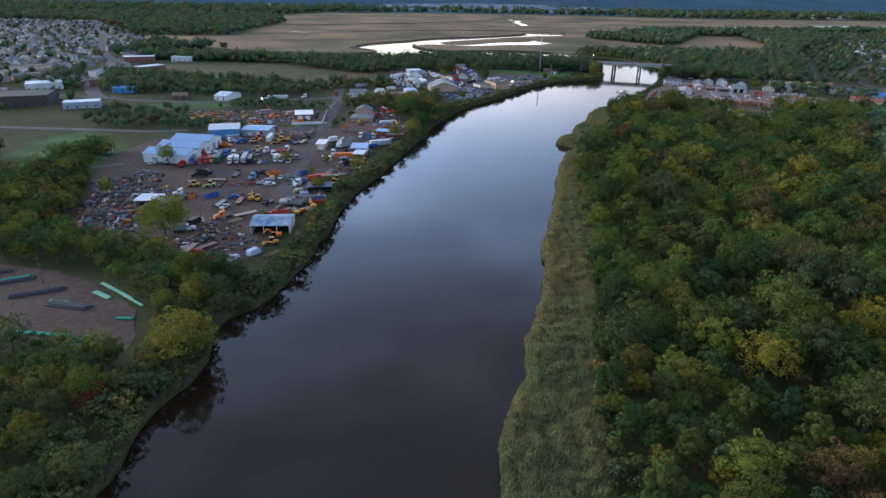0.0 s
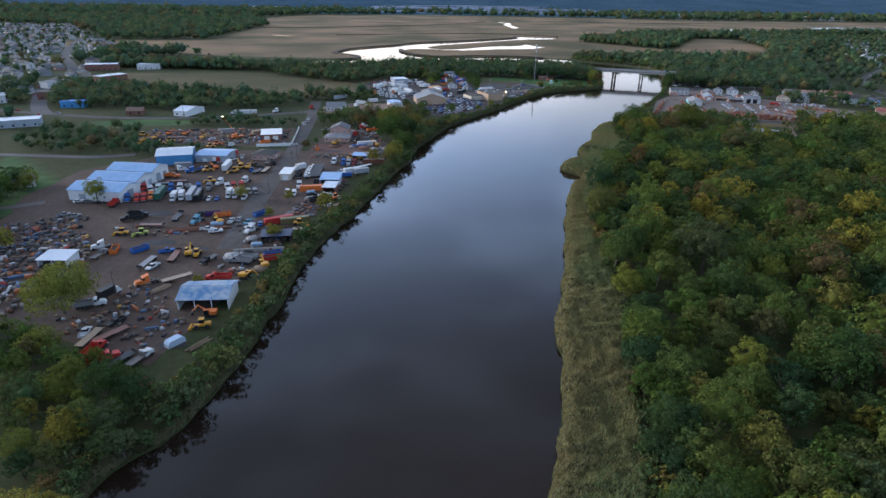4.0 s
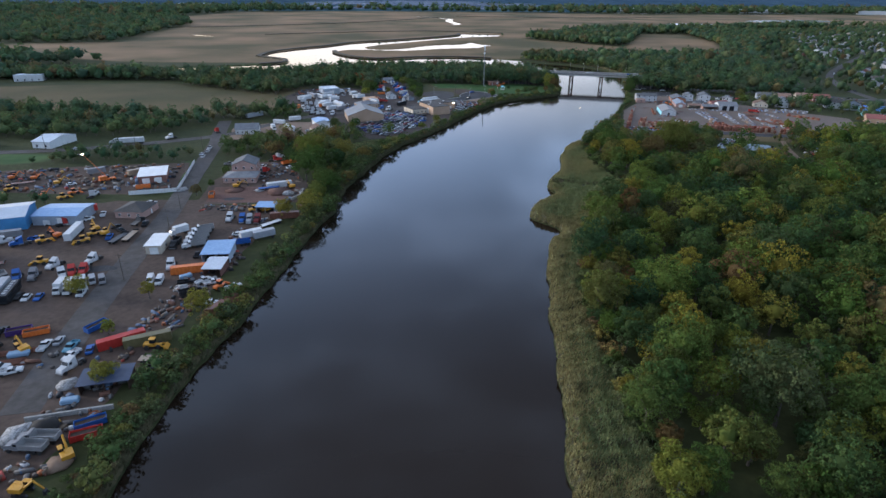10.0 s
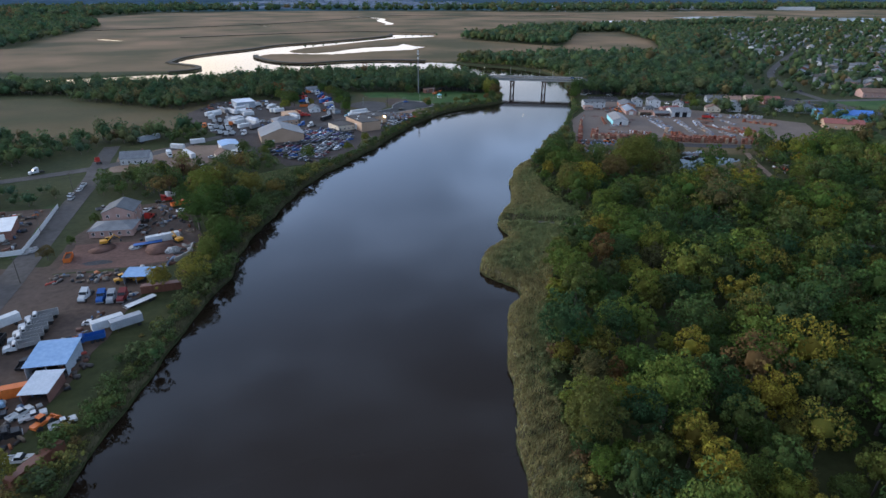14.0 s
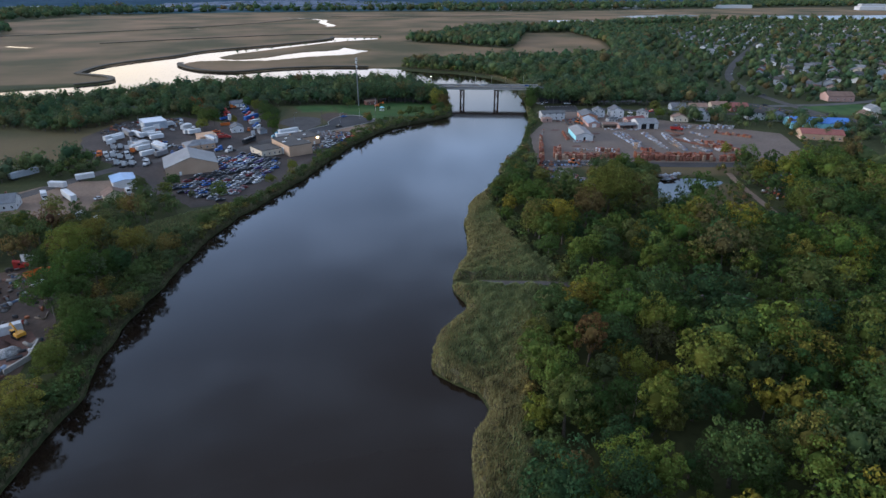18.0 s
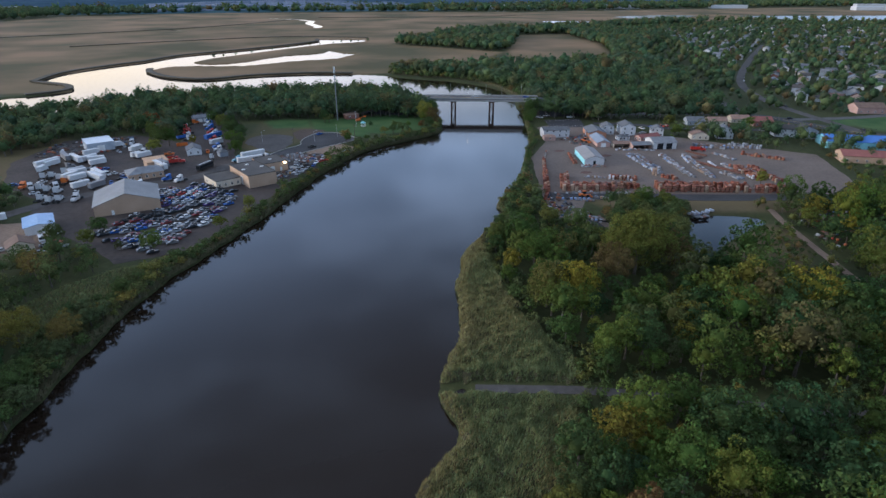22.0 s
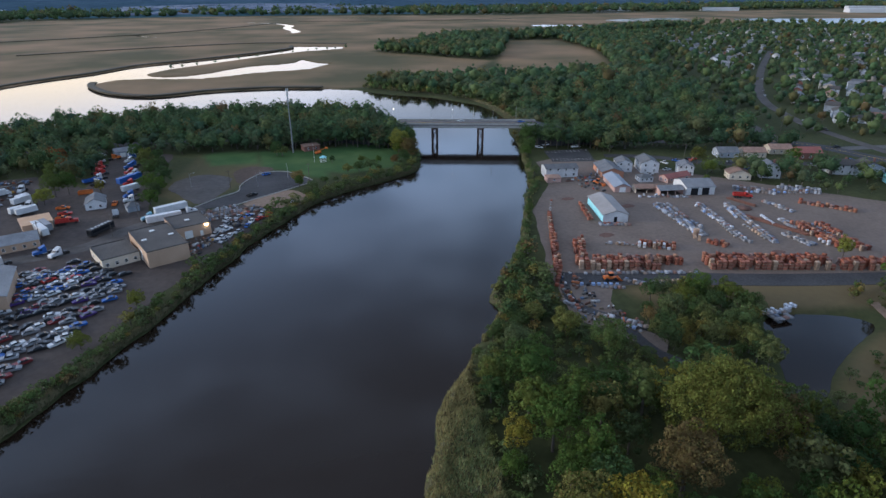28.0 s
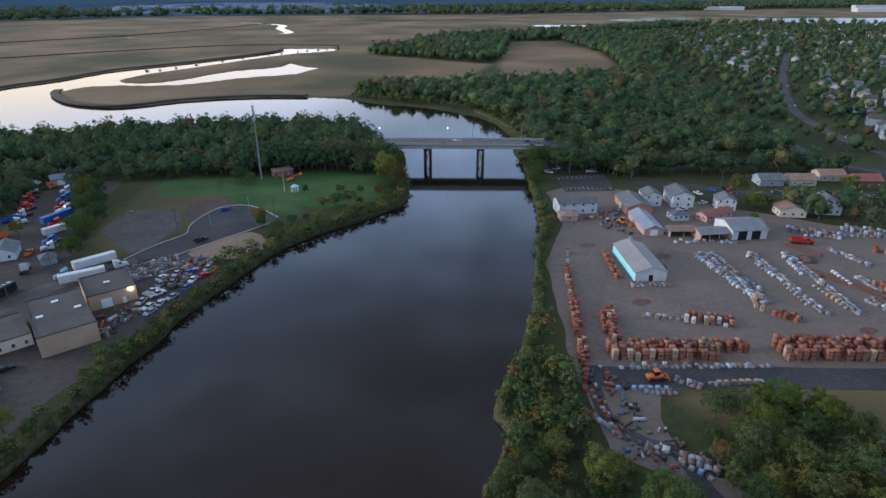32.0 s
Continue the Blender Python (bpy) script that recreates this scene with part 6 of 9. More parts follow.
for s in (-1, 1):
    part("fascia_beam", box_mesh("fascia_beam", CONCRETE, -6, BL + 5, s * 7.6 - (0.5 if s > 0 else 0.0), s * 7.6 + (0.5 if s < 0 else 0.0), DECK - 1.9, DECK - 0.504), None, bridge, "green-grey edge beam")
    part("parapet", box_mesh("parapet", CONCRETE, -6, BL + 5, s * 7.4 - 0.2, s * 7.4 + 0.2, DECK + 0.004, DECK + 0.95), None, bridge)
for k in (-3.6, 0, 3.6):
    part("girder", box_mesh("girder", OLDSTEEL, -6, BL + 5, k - 0.3, k + 0.3, DECK - 1.8, DECK - 0.504), None, bridge)
for px_ in (18.5, 48.5):
    cap = part("pier", box_mesh("pier", OLDSTEEL, px_ - 2.0, px_ + 2.0, -7.2, 7.2, DECK - 3.0, DECK - 1.9), None, bridge, "dark braced pile bent")
    for xx in (px_ - 1.5, px_ + 1.5):
        for yy in (-6.5, -2.2, 2.2, 6.5):
            part("column", mesh_np("column", *tube((xx, yy, -1.6), (xx, yy, DECK - 2.9), 0.5, 0.5, 8), [OLDSTEEL]), None, cap)
        for zz in (2.0, 8.0):
            part("brace", box_mesh("brace", OLDSTEEL, xx - 0.12, xx + 0.12, -6.5, 6.5, zz, zz + 0.35), None, cap)
    for yy in (-6.5, 6.5):
        for z0, z1 in ((1.6, 8.6), (8.6, 1.6)):
            part("brace", mesh_np("brace", *tube((px_ - 1.5, yy, z0), (px_ + 1.5, yy, z1), 0.16, 0.16, 4), [OLDSTEEL]), None, cap)
for x0, x1 in ((-6, -1), (BL + 1, BL + 5)):
    bm = bmesh.new()
    a, b = (x0, x1) if x0 < 0 else (x1, x0)
    lo_, hi_ = [(-14, 0.2), (14, 0.2), (8.5, DECK - 0.55), (-8.5, DECK - 0.55)], None
    prism(bm, lo_, min(x0, x1), max(x0, x1))
    part("abutment", bm, material("bank_rubble", (0.07, 0.06, 0.045), (0.2, 0.17, 0.13), 0.3, 0.95, bump=0.6, fine=1.5), bridge, "earth and rubble abutment")
for sgn, x0 in ((-1, -6), (1, BL + 5)):
    bm = bmesh.new()
    v = [bm.verts.new(p) for p in ((x0, -7.4, DECK), (x0, 7.4, DECK), (x0 + sgn * 46, 7.4, GROUND + 0.2), (x0 + sgn * 46, -7.4, GROUND + 0.2), (x0, -16, 0.5), (x0, 16, 0.5), (x0 + sgn * 46, 9, 0.5), (x0 + sgn * 46, -9, 0.5))]
    for q in ((0, 1, 2, 3), (0, 3, 7, 4), (1, 5, 6, 2), (0, 4, 5, 1), (3, 2, 6, 7)):
        bm.faces.new([v[i] for i in q])
    part("ramp", bm, ASPHALT, bridge, "sloping road approach")


ramp_trees = []
for end, sgn in ((A, -1), (B, 1)):
    u = (B - A).normalized() * sgn
    front = Vector((-0.35, -0.937))
    for i in range(9):
        for k in (12.5, 18.5):
            p = end + u * (6 + 7 * i + (3 if k > 15 else 0)) + front * (k + (i * 1.7) % 2)
            ramp_trees.append((p.x, p.y))
ramp_trees = np.array(ramp_trees)
ramp_trees = ramp_trees[~inside(ramp_trees[:, 0], ramp_trees[:, 1], RIVER) & (dist_line(ramp_trees[:, 0], ramp_trees[:, 1], RIVER, True) > 3)]
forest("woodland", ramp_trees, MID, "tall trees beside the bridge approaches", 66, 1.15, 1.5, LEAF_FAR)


def street_lamp(x, y, z, turn, h=9.0, lit=False, group="street lamps"):
    root = new("street_lamp")
    root.matrix_basis = pose(x, y, z, 0, 0, turn)
    tagged(root, "tall grey street lamp" + (" with a warm lit head" if lit else ""), "street lamp", group)
    part("pole", mesh_np("pole", *tube((0, 0, -0.2), (0, 0, h), 0.11, 0.07, 6), [STEEL]), None, root)
    part("arm", mesh_np("arm", *tube((0, 0, h - 0.1), (1.8, 0, h + 0.3), 0.05, 0.04, 5), [STEEL]), None, root)
    part("lamp_head", box_mesh("lamp_head", WARMLAMP if lit else STEEL, 1.5, 2.3, -0.15, 0.15, h + 0.2, h + 0.36, bevel=0.04), None, root)


for s, side in ((16, 1), (44, 1), (72, 1), (-8, -1), (30, -1), (56, -1)):
    p = bridge.matrix_basis @ Vector((s, side * 7.0, DECK))
    street_lamp(p.x, p.y, DECK, BT + (-90 if side > 0 else 90), 9.0, side < 0 and s != 56, "lamps on the bridge")

# ---- radio mast, pavilion and small things in the park ----
mast = new("radio_mast")
mast.location = (116, 753, GROUND)
tagged(mast, "tall slender grey radio mast with antennas", "mast")
part("pole", mesh_np("pole", *tube((0, 0, -0.3), (0, 0, 38), 0.5, 0.26, 10), [plain("dull_grey_mast_paint", (0.16, 0.17, 0.18), 0.7)]), None, mast)
for zz in (31.5, 35.0, 37.4):
    ring = part("antenna_ring", mesh_np("antenna_ring", *tube((0, 0, zz), (0, 0, zz + 0.15), 0.55, 0.55, 10), [STEEL]), None, mast)
    for i in range(6):
        a = i * math.pi / 3
        part("antenna", box_mesh("antenna", WHITE, math.cos(a) * 0.6 - 0.1, math.cos(a) * 0.6 + 0.1, math.sin(a) * 0.6 - 0.1, math.sin(a) * 0.6 + 0.1, zz - 0.9, zz + 1.1), None, ring)
building("pavilion", "brick park hut with a flat brown roof", "hut", 127, 757, 10, 6, 15, 3.0, 3.3, BRICKWALL, WARMROOF, "mono", windows=2)
gaz = new("gazebo")
gaz.location = (130.5, 727, GROUND)
tagged(gaz, "small white gazebo with a pale blue roof on grass", "gazebo")
for i in range(8):
    a = i * math.pi / 4
    part("post", mesh_np("post", *tube((math.cos(a) * 1.7, math.sin(a) * 1.7, -0.1), (math.cos(a) * 1.7, math.sin(a) * 1.7, 2.4), 0.08, 0.08, 5), [WHITE]), None, gaz)
part("roof", mesh_np("roof", *tube((0, 0, 2.4), (0, 0, 3.7), 2.2, 0.05, 8), [TEAL]), None, gaz)
part("floor", mesh_np("floor", *tube((0, 0, -0.1), (0, 0, 0.25), 2.0, 2.0, 8), [WHITE]), None, gaz)
pole = new("flagpole")
pole.location = (125.5, 728, GROUND)
tagged(pole, "plain white flagpole on the lawn", "flagpole")
part("pole", mesh_np("pole", *tube((0, 0, -0.2), (0, 0, 11), 0.1, 0.05, 6), [WHITE]), None, pole)
part("base", mesh_np("base", *tube((0, 0, -0.1), (0, 0, 0.3), 0.4, 0.35, 8), [CONCRETE]), None, pole)


# ---- vehicles ----
PAINTS = {"red": (0.4, 0.035, 0.025), "grey": (0.2, 0.2, 0.21), "yellow": (0.58, 0.3, 0.03), "black": (0.018, 0.018, 0.02), "white": (0.56, 0.57, 0.58), "rust": (0.16, 0.07, 0.045), "orange": (0.6, 0.16, 0.03),
          "blue": (0.03, 0.1, 0.34), "tan": (0.3, 0.23, 0.16), "teal": (0.12, 0.27, 0.36), "purple": (0.06, 0.03, 0.14), "lime": (0.32, 0.4, 0.06), "olive": (0.15, 0.13, 0.06), "green": (0.03, 0.09, 0.06), "silver": (0.32, 0.335, 0.36), "maroon": (0.16, 0.025, 0.025)}
PAINT = {}


def paint(c):
    if c not in PAINT:
        v = PAINTS[c]
        PAINT[c] = material(c + "_vehicle_paint", tuple(x * 0.8 for x in v), tuple(min(1, x * 1.1) for x in v), 0.5, 0.5, fine=3, spec=0.3)
    return PAINT[c]


def cyl_y(bm, x, y, z, r, w, n=10):
    a = [bm.verts.new((x + r * math.cos(i * 2 * math.pi / n), y - w / 2, z + r * math.sin(i * 2 * math.pi / n))) for i in range(n)]
    b = [bm.verts.new((v.co.x, y + w / 2, v.co.z)) for v in a]
    bm.faces.new(a), bm.faces.new(b[::-1])
    for i in range(n):
        j = (i + 1) % n
        bm.faces.new((a[i], b[i], b[j], a[j]))


WHEEL = {}


def wheels(root, xs, half, r, w=0.28):
    key = (r, w)
    if key not in WHEEL:
        bm = bmesh.new()
        cyl_y(bm, 0, 0, 0, r, w)
        WHEEL[key] = mesh_of("wheel", bm, RUBBER)
    for x in xs:
        for s in (-1, 1):
            ob = new("wheel", WHEEL[key])
            ob.parent = root
            ob.location = (x, s * half, r)


def hull(bm, profile, w0, w1=None, taper=None):
    """A body from a side profile of (x, z), drawn across the width; points above taper draw in."""
    w1 = w1 or w0
    n = len(profile)
    a = [bm.verts.new((x, -(w1 if taper is not None and z > taper else w0) / 2, z)) for x, z in profile]
    b = [bm.verts.new((x, (w1 if taper is not None and z > taper else w0) / 2, z)) for x, z in profile]
    bm.faces.new(a), bm.faces.new(b[::-1])
    for i in range(n):
        j = (i + 1) % n
        bm.faces.new((a[i], b[i], b[j], a[j]))


def hull_part(name, profile, w0, mat, root, w1=None, taper=None, label=""):
    bm = bmesh.new()
    hull(bm, profile, w0, w1, taper)
    return part(name, bm, mat, root, label)


def boxes_part(name, boxes, mat, root, label="", bevel=0.0):
    bm = bmesh.new()
    for b in boxes:
        bm_box(bm, *b, bevel=bevel)
    return part(name, bm, mat, root, label)


def v_car(root, p, wheel=True):
    hull_part("body", [(-2.25, 0.3), (2.2, 0.3), (2.3, 0.62), (2.05, 0.82), (0.95, 0.93), (-1.85, 0.97), (-2.3, 0.85)], 1.78, p, root)
    hull_part("cabin_glass", [(0.95, 0.93), (0.25, 1.36), (-1.1, 1.38), (-1.8, 0.97)], 1.6, DARKGLASS, root, 1.35, 1.2)
    hull_part("roof", [(0.22, 1.37), (-1.1, 1.39), (-1.12, 1.44), (0.2, 1.43)], 1.36, p, root)
    if wheel:
        wheels(root, (-1.4, 1.4), 0.8, 0.33, 0.2)


def v_junk(root, p):
    v_car(root, p, False)


def v_pickup(root, p):
    hull_part("body", [(-2.8, 0.45), (2.75, 0.45), (2.8, 0.85), (2.6, 1.05), (1.3, 1.12), (-0.5, 1.12), (-0.52, 0.7), (-2.7, 0.7), (-2.72, 1.12), (-2.8, 1.12)], 1.95, p, root)
    boxes_part("bed_side", [(-2.7, -0.52, -0.97, -0.87, 0.7, 1.14)], p, root)
    boxes_part("bed_side", [(-2.7, -0.52, 0.87, 0.97, 0.7, 1.14)], p, root)
    hull_part("cabin_glass", [(1.3, 1.12), (0.75, 1.68), (-0.35, 1.7), (-0.5, 1.12)], 1.78, DARKGLASS, root, 1.5, 1.4)
    hull_part("roof", [(0.75, 1.68), (-0.35, 1.7), (-0.36, 1.77), (0.7, 1.75)], 1.52, p, root)
    wheels(root, (-1.75, 1.8), 0.86, 0.4, 0.26)


def v_van(root, p):
    hull_part("body", [(-2.7, 0.4), (2.65, 0.4), (2.7, 0.95), (2.3, 1.15), (1.65, 1.3), (1.05, 2.1), (-2.6, 2.15), (-2.72, 1.9)], 2.0, p, root, 1.8, 1.6)
    hull_part("windscreen", [(2.05, 1.27), (1.68, 1.34), (1.14, 2.02), (1.3, 2.02)], 1.72, DARKGLASS, root)
    boxes_part("side_window", [(0.3, 1.2, -0.985, 0.985, 1.4, 1.85)], DARKGLASS, root)
    wheels(root, (-1.7, 1.75), 0.88, 0.38, 0.26)


def cab(root, p, x0, x1, high=2.9, sleeper=False):
    """A bonneted truck cab from x0 (back) to x1 (bumper)."""
    back = x0
    hull_part("hood", [(x1 - 1.9, 0.7), (x1, 0.7), (x1 + 0.05, 1.3), (x1 - 0.25, 1.75), (x1 - 1.9, 1.95)], 1.9, p, root)
    hull_part("cab", [(back, 0.8), (x1 - 1.9, 0.8), (x1 - 1.85, 1.95), (x1 - 2.35, high - 0.15), (x1 - 2.7, high), (back, high + (0.6 if sleeper else 0))], 2.35, p, root, 2.15, 2.2)
    hull_part("windscreen", [(x1 - 1.8, 1.98), (x1 - 2.28, high - 0.2), (x1 - 2.36, high - 0.2), (x1 - 1.9, 1.98)], 2.05, DARKGLASS, root)
    boxes_part("side_window", [(x1 - 3.1, x1 - 2.35, -1.17, 1.17, 1.9, high - 0.35)], DARKGLASS, root)
    boxes_part("bumper", [(x1 - 0.02, x1 + 0.15, -1.15, 1.15, 0.45, 0.85)], STEEL, root, bevel=0.03)


def v_semi(root, p):
    boxes_part("chassis", [(-3.6, 3.4, -0.45, 0.45, 0.65, 0.95)], BLACK, root)
    cab(root, p, -0.9, 3.6, 2.95, True)
    boxes_part("fuel_tank", [(-0.9, 0.7, -1.2, -0.75, 0.5, 1.05), (-0.9, 0.7, 0.75, 1.2, 0.5, 1.05)], STEEL, root, bevel=0.08)
    boxes_part("fifth_wheel", [(-2.9, -2.0, -0.5, 0.5, 0.95, 1.15)], BLACK, root)
    wheels(root, (-3.0, -1.75, 2.75), 1.02, 0.5, 0.4)


def v_dump_truck(root, p):
    boxes_part("chassis", [(-4.2, 4.0, -0.45, 0.45, 0.7, 1.0)], BLACK, root)
    cab(root, p, 1.1, 4.3, 2.8)
    body = bmesh.new()
    t = 0.12
    for b in ((-4.3, 0.95, -1.2, 1.2, 1.05, 1.2), (-4.3, 0.95, -1.24, -1.24 + t, 1.2, 2.35), (-4.3, 0.95, 1.24 - t, 1.24, 1.2, 2.35), (0.85, 0.97, -1.12, 1.12, 1.2, 2.6), (-4.3, -4.2, -1.12, 1.12, 1.2, 2.25)):
        bm_box(body, *b)
    for i in range(6):
        xx = -4.0 + i * 0.9
        bm_box(body, xx, xx + 0.1, -1.3, -1.242, 1.2, 2.3), bm_box(body, xx, xx + 0.1, 1.242, 1.3, 1.2, 2.3)
    part("dump_body", body, p if p.name.startswith(("red", "blue", "black", "orange")) else PAINT.setdefault("dump_grey", plain("worn_grey_steel", (0.28, 0.28, 0.28), 0.6, 0.3)), root, "ribbed open dump body")
    boxes_part("mudguard", [(1.9, 3.0, -1.2, -0.8, 1.0, 1.1), (1.9, 3.0, 0.8, 1.2, 1.0, 1.1)], p, root)
    wheels(root, (-3.4, -2.2, -1.0, 3.3), 1.0, 0.5, 0.4)


def v_box_truck(root, p):
    boxes_part("chassis", [(-3.8, 3.4, -0.4, 0.4, 0.6, 0.9)], BLACK, root)
    boxes_part("box", [(-4.0, 1.6, -1.22, 1.22, 0.95, 3.5)], p, root, bevel=0.05)
    hull_part("cab", [(1.7, 0.6), (3.6, 0.6), (3.65, 1.3), (3.3, 1.6), (2.75, 2.45), (1.7, 2.5)], 2.1, paint("white"), root, 1.9, 2.0)
    hull_part("windscreen", [(3.28, 1.66), (2.82, 2.38), (2.9, 2.38), (3.36, 1.66)], 1.8, DARKGLASS, root)
    wheels(root, (-2.4, 2.6), 0.95, 0.45, 0.36)


def v_tow_truck(root, p):
    boxes_part("chassis", [(-3.8, 3.6, -0.4, 0.4, 0.6, 0.9)], BLACK, root)
    boxes_part("bed", [(-4.0, 0.7, -1.15, 1.15, 0.95, 1.12), (-4.0, 0.7, -1.2, -1.12, 1.12, 1.3), (-4.0, 0.7, 1.12, 1.2, 1.12, 1.3), (0.55, 0.7, -1.1, 1.1, 1.12, 2.2)], PAINT.setdefault("deck", plain("worn_deck_plank", (0.14, 0.13, 0.12), 0.8)), root)
    cab(root, p, 0.9, 3.9, 2.5)
    wheels(root, (-2.6, 2.9), 0.98, 0.45, 0.36)


def v_trailer(root, p):
    boxes_part("box", [(-7.0, 7.0, -1.28, 1.28, 1.15, 3.95)], p, root, bevel=0.05)
    boxes_part("rail", [(-7.0, 7.0, -1.3, -1.284, 1.1, 1.3), (-7.0, 7.0, 1.284, 1.3, 1.1, 1.3)], STEEL, root)
    boxes_part("door", [(-7.06, -7.003, -1.2, -0.02, 1.25, 3.85), (-7.06, -7.003, 0.02, 1.2, 1.25, 3.85)], p, root)
    boxes_part("landing_leg", [(4.4, 4.55, -0.9, -0.75, 0, 1.15), (4.4, 4.55, 0.75, 0.9, 0, 1.15)], BLACK, root)
    wheels(root, (-5.9, -4.6), 1.0, 0.5, 0.45)


def v_short_trailer(root, p):
    boxes_part("box", [(-4.2, 4.2, -1.25, 1.25, 1.1, 3.6)], p, root, bevel=0.05)
    boxes_part("door", [(-4.26, -4.203, -1.2, -0.02, 1.2, 3.5), (-4.26, -4.203, 0.02, 1.2, 1.2, 3.5)], p, root)
    boxes_part("landing_leg", [(2.6, 2.75, -0.9, -0.75, 0, 1.1), (2.6, 2.75, 0.75, 0.9, 0, 1.1)], BLACK, root)
    wheels(root, (-3.0,), 1.0, 0.5, 0.45)


def v_flatbed_trailer(root, p):
    boxes_part("deck", [(-5.0, 5.0, -1.22, 1.22, 0.95, 1.15)], p, root)
    boxes_part("rail", [(-5.0, 5.0, -1.28, -1.223, 0.9, 1.12), (-5.0, 5.0, 1.223, 1.28, 0.9, 1.12)], BLACK, root)
    boxes_part("headboard", [(4.9, 5.0, -1.15, 1.15, 1.15, 1.8)], BLACK, root)
    boxes_part("landing_leg", [(3.0, 3.15, -0.8, -0.65, 0, 0.95), (3.0, 3.15, 0.65, 0.8, 0, 0.95)], BLACK, root)
    wheels(root, (-3.9, -2.8), 0.98, 0.45, 0.4)


def v_bus(root, p):
    boxes_part("body", [(-6.0, 6.0, -1.27, 1.27, 0.45, 3.3)], p, root, bevel=0.12)
    boxes_part("window_band", [(-5.6, 5.4, -1.285, 1.285, 1.7, 2.7), (5.9, 6.015, -1.1, 1.1, 1.3, 2.8)], DARKGLASS, root)
    for i in range(6):
        boxes_part("roof_hatch", [(-4.8 + i * 1.7, -4.2 + i * 1.7, -0.5, 0.5, 3.3, 3.42)], paint("white"), root)
    wheels(root, (-3.8, 4.0), 1.08, 0.5, 0.36)


def v_container(root, p):
    bm = bmesh.new()
    rim = []
    for s in (-1, 1):
        for i in range(40):
            x = -6.0 + i * 0.308
            rim.append((x * -s, s * (1.16 if (i // 2) % 2 else 1.22)))
    low, top = [bm.verts.new((x, y, 0.0)) for x, y in rim], [bm.verts.new((x, y, 2.55)) for x, y in rim]
    bm.faces.new(low[::-1]), bm.faces.new(top)
    for i in range(len(rim)):
        j = (i + 1) % len(rim)
        bm.faces.new((low[i], low[j], top[j], top[i]))
    part("corrugated_box", bm, p, root)
    boxes_part("door", [(-6.05, -6.003, -1.1, -0.02, 0.12, 2.45), (-6.05, -6.003, 0.02, 1.1, 0.12, 2.45)], p, root)
    boxes_part("roof_sheet", [(-5.9, 5.9, -1.1, 1.1, 2.554, 2.6)], p, root)


def v_dumpster(root, p):
    bm = bmesh.new()
    t = 0.1
    for b in ((-3.2, 3.2, -1.1, 1.1, 0.15, 0.25), (-3.2, 3.2, -1.15, -1.15 + t, 0.25, 1.7), (-3.2, 3.2, 1.15 - t, 1.15, 0.25, 1.7), (-3.2, -3.1, -1.05, 1.05, 0.25, 1.7), (3.1, 3.2, -1.05, 1.05, 0.25, 1.7)):
        bm_box(bm, *b)
    for i in range(7):
        x = -3.0 + i * 0.95
        bm_box(bm, x, x + 0.12, -1.25, -1.152, 0.2, 1.65), bm_box(bm, x, x + 0.12, 1.152, 1.25, 0.2, 1.65)
    part("open_bin", bm, p, root)
    boxes_part("load", [(-3.0, 3.0, -1.0, 1.0, 0.3, 1.2)], DIRT, root, "dark mixed debris")
    boxes_part("skid", [(-3.2, 3.2, -0.7, -0.5, 0.0, 0.148), (-3.2, 3.2, 0.5, 0.7, 0.0, 0.148)], BLACK, root)


def v_excavator(root, p):
    for s in (-1, 1):
        hull_part("track", [(-1.7, 0.35), (-1.35, 0.0), (1.35, 0.0), (1.7, 0.35), (1.35, 0.75), (-1.35, 0.75)], 0.5, BLACK, root).location = (0, s * 1.0, 0)
    boxes_part("turntable", [(-0.6, 0.6, -0.6, 0.6, 0.6, 0.95)], BLACK, root)
    boxes_part("engine_house", [(-2.0, 0.6, -1.2, 0.35, 0.95, 2.0), (-2.0, 0.1, 0.35, 1.2, 0.95, 2.0)], p, root, bevel=0.08)
    boxes_part("driver_cab", [(0.15, 1.6, 0.38, 1.2, 0.96, 2.6)], DARKGLASS, root, bevel=0.08)
    boxes_part("cab_roof", [(0.1, 1.65, 0.33, 1.25, 2.604, 2.7)], p, root)
    v, f = tube((0.6, -0.3, 1.5), (3.2, -0.3, 3.8), 0.28, 0.22, 4)
    part("boom", mesh_np("boom", v, f, [p]), None, root)
    v, f = tube((3.1, -0.3, 3.8), (5.0, -0.3, 1.9), 0.22, 0.16, 4)
    part("stick", mesh_np("stick", v, f, [p]), None, root)
    hull_part("bucket", [(4.7, 0.6), (5.5, 0.7), (5.3, 1.6), (4.85, 1.8)], 0.9, BLACK, root).location = (0, -0.3, 0)


def v_loader(root, p):
    boxes_part("engine_house", [(-2.6, 0.0, -0.85, 0.85, 0.8, 1.75)], p, root, bevel=0.1)
    boxes_part("front_frame", [(0.0, 1.9, -0.6, 0.6, 0.7, 1.25)], p, root, bevel=0.06)
    boxes_part("driver_cab", [(-0.9, 0.5, -0.7, 0.7, 1.76, 2.95)], DARKGLASS, root, bevel=0.06)
    boxes_part("cab_roof", [(-1.0, 0.6, -0.78, 0.78, 2.954, 3.06)], p, root)
    boxes_part("lift_arm", [(0.9, 2.9, -0.85, -0.65, 0.75, 1.05), (0.9, 2.9, 0.65, 0.85, 0.75, 1.05)], p, root)
    hull_part("bucket", [(2.8, 0.15), (3.8, 0.1), (3.2, 0.9), (2.8, 1.0)], 2.6, p, root)
    wheels(root, (-1.7, 1.3), 1.0, 0.7, 0.5)


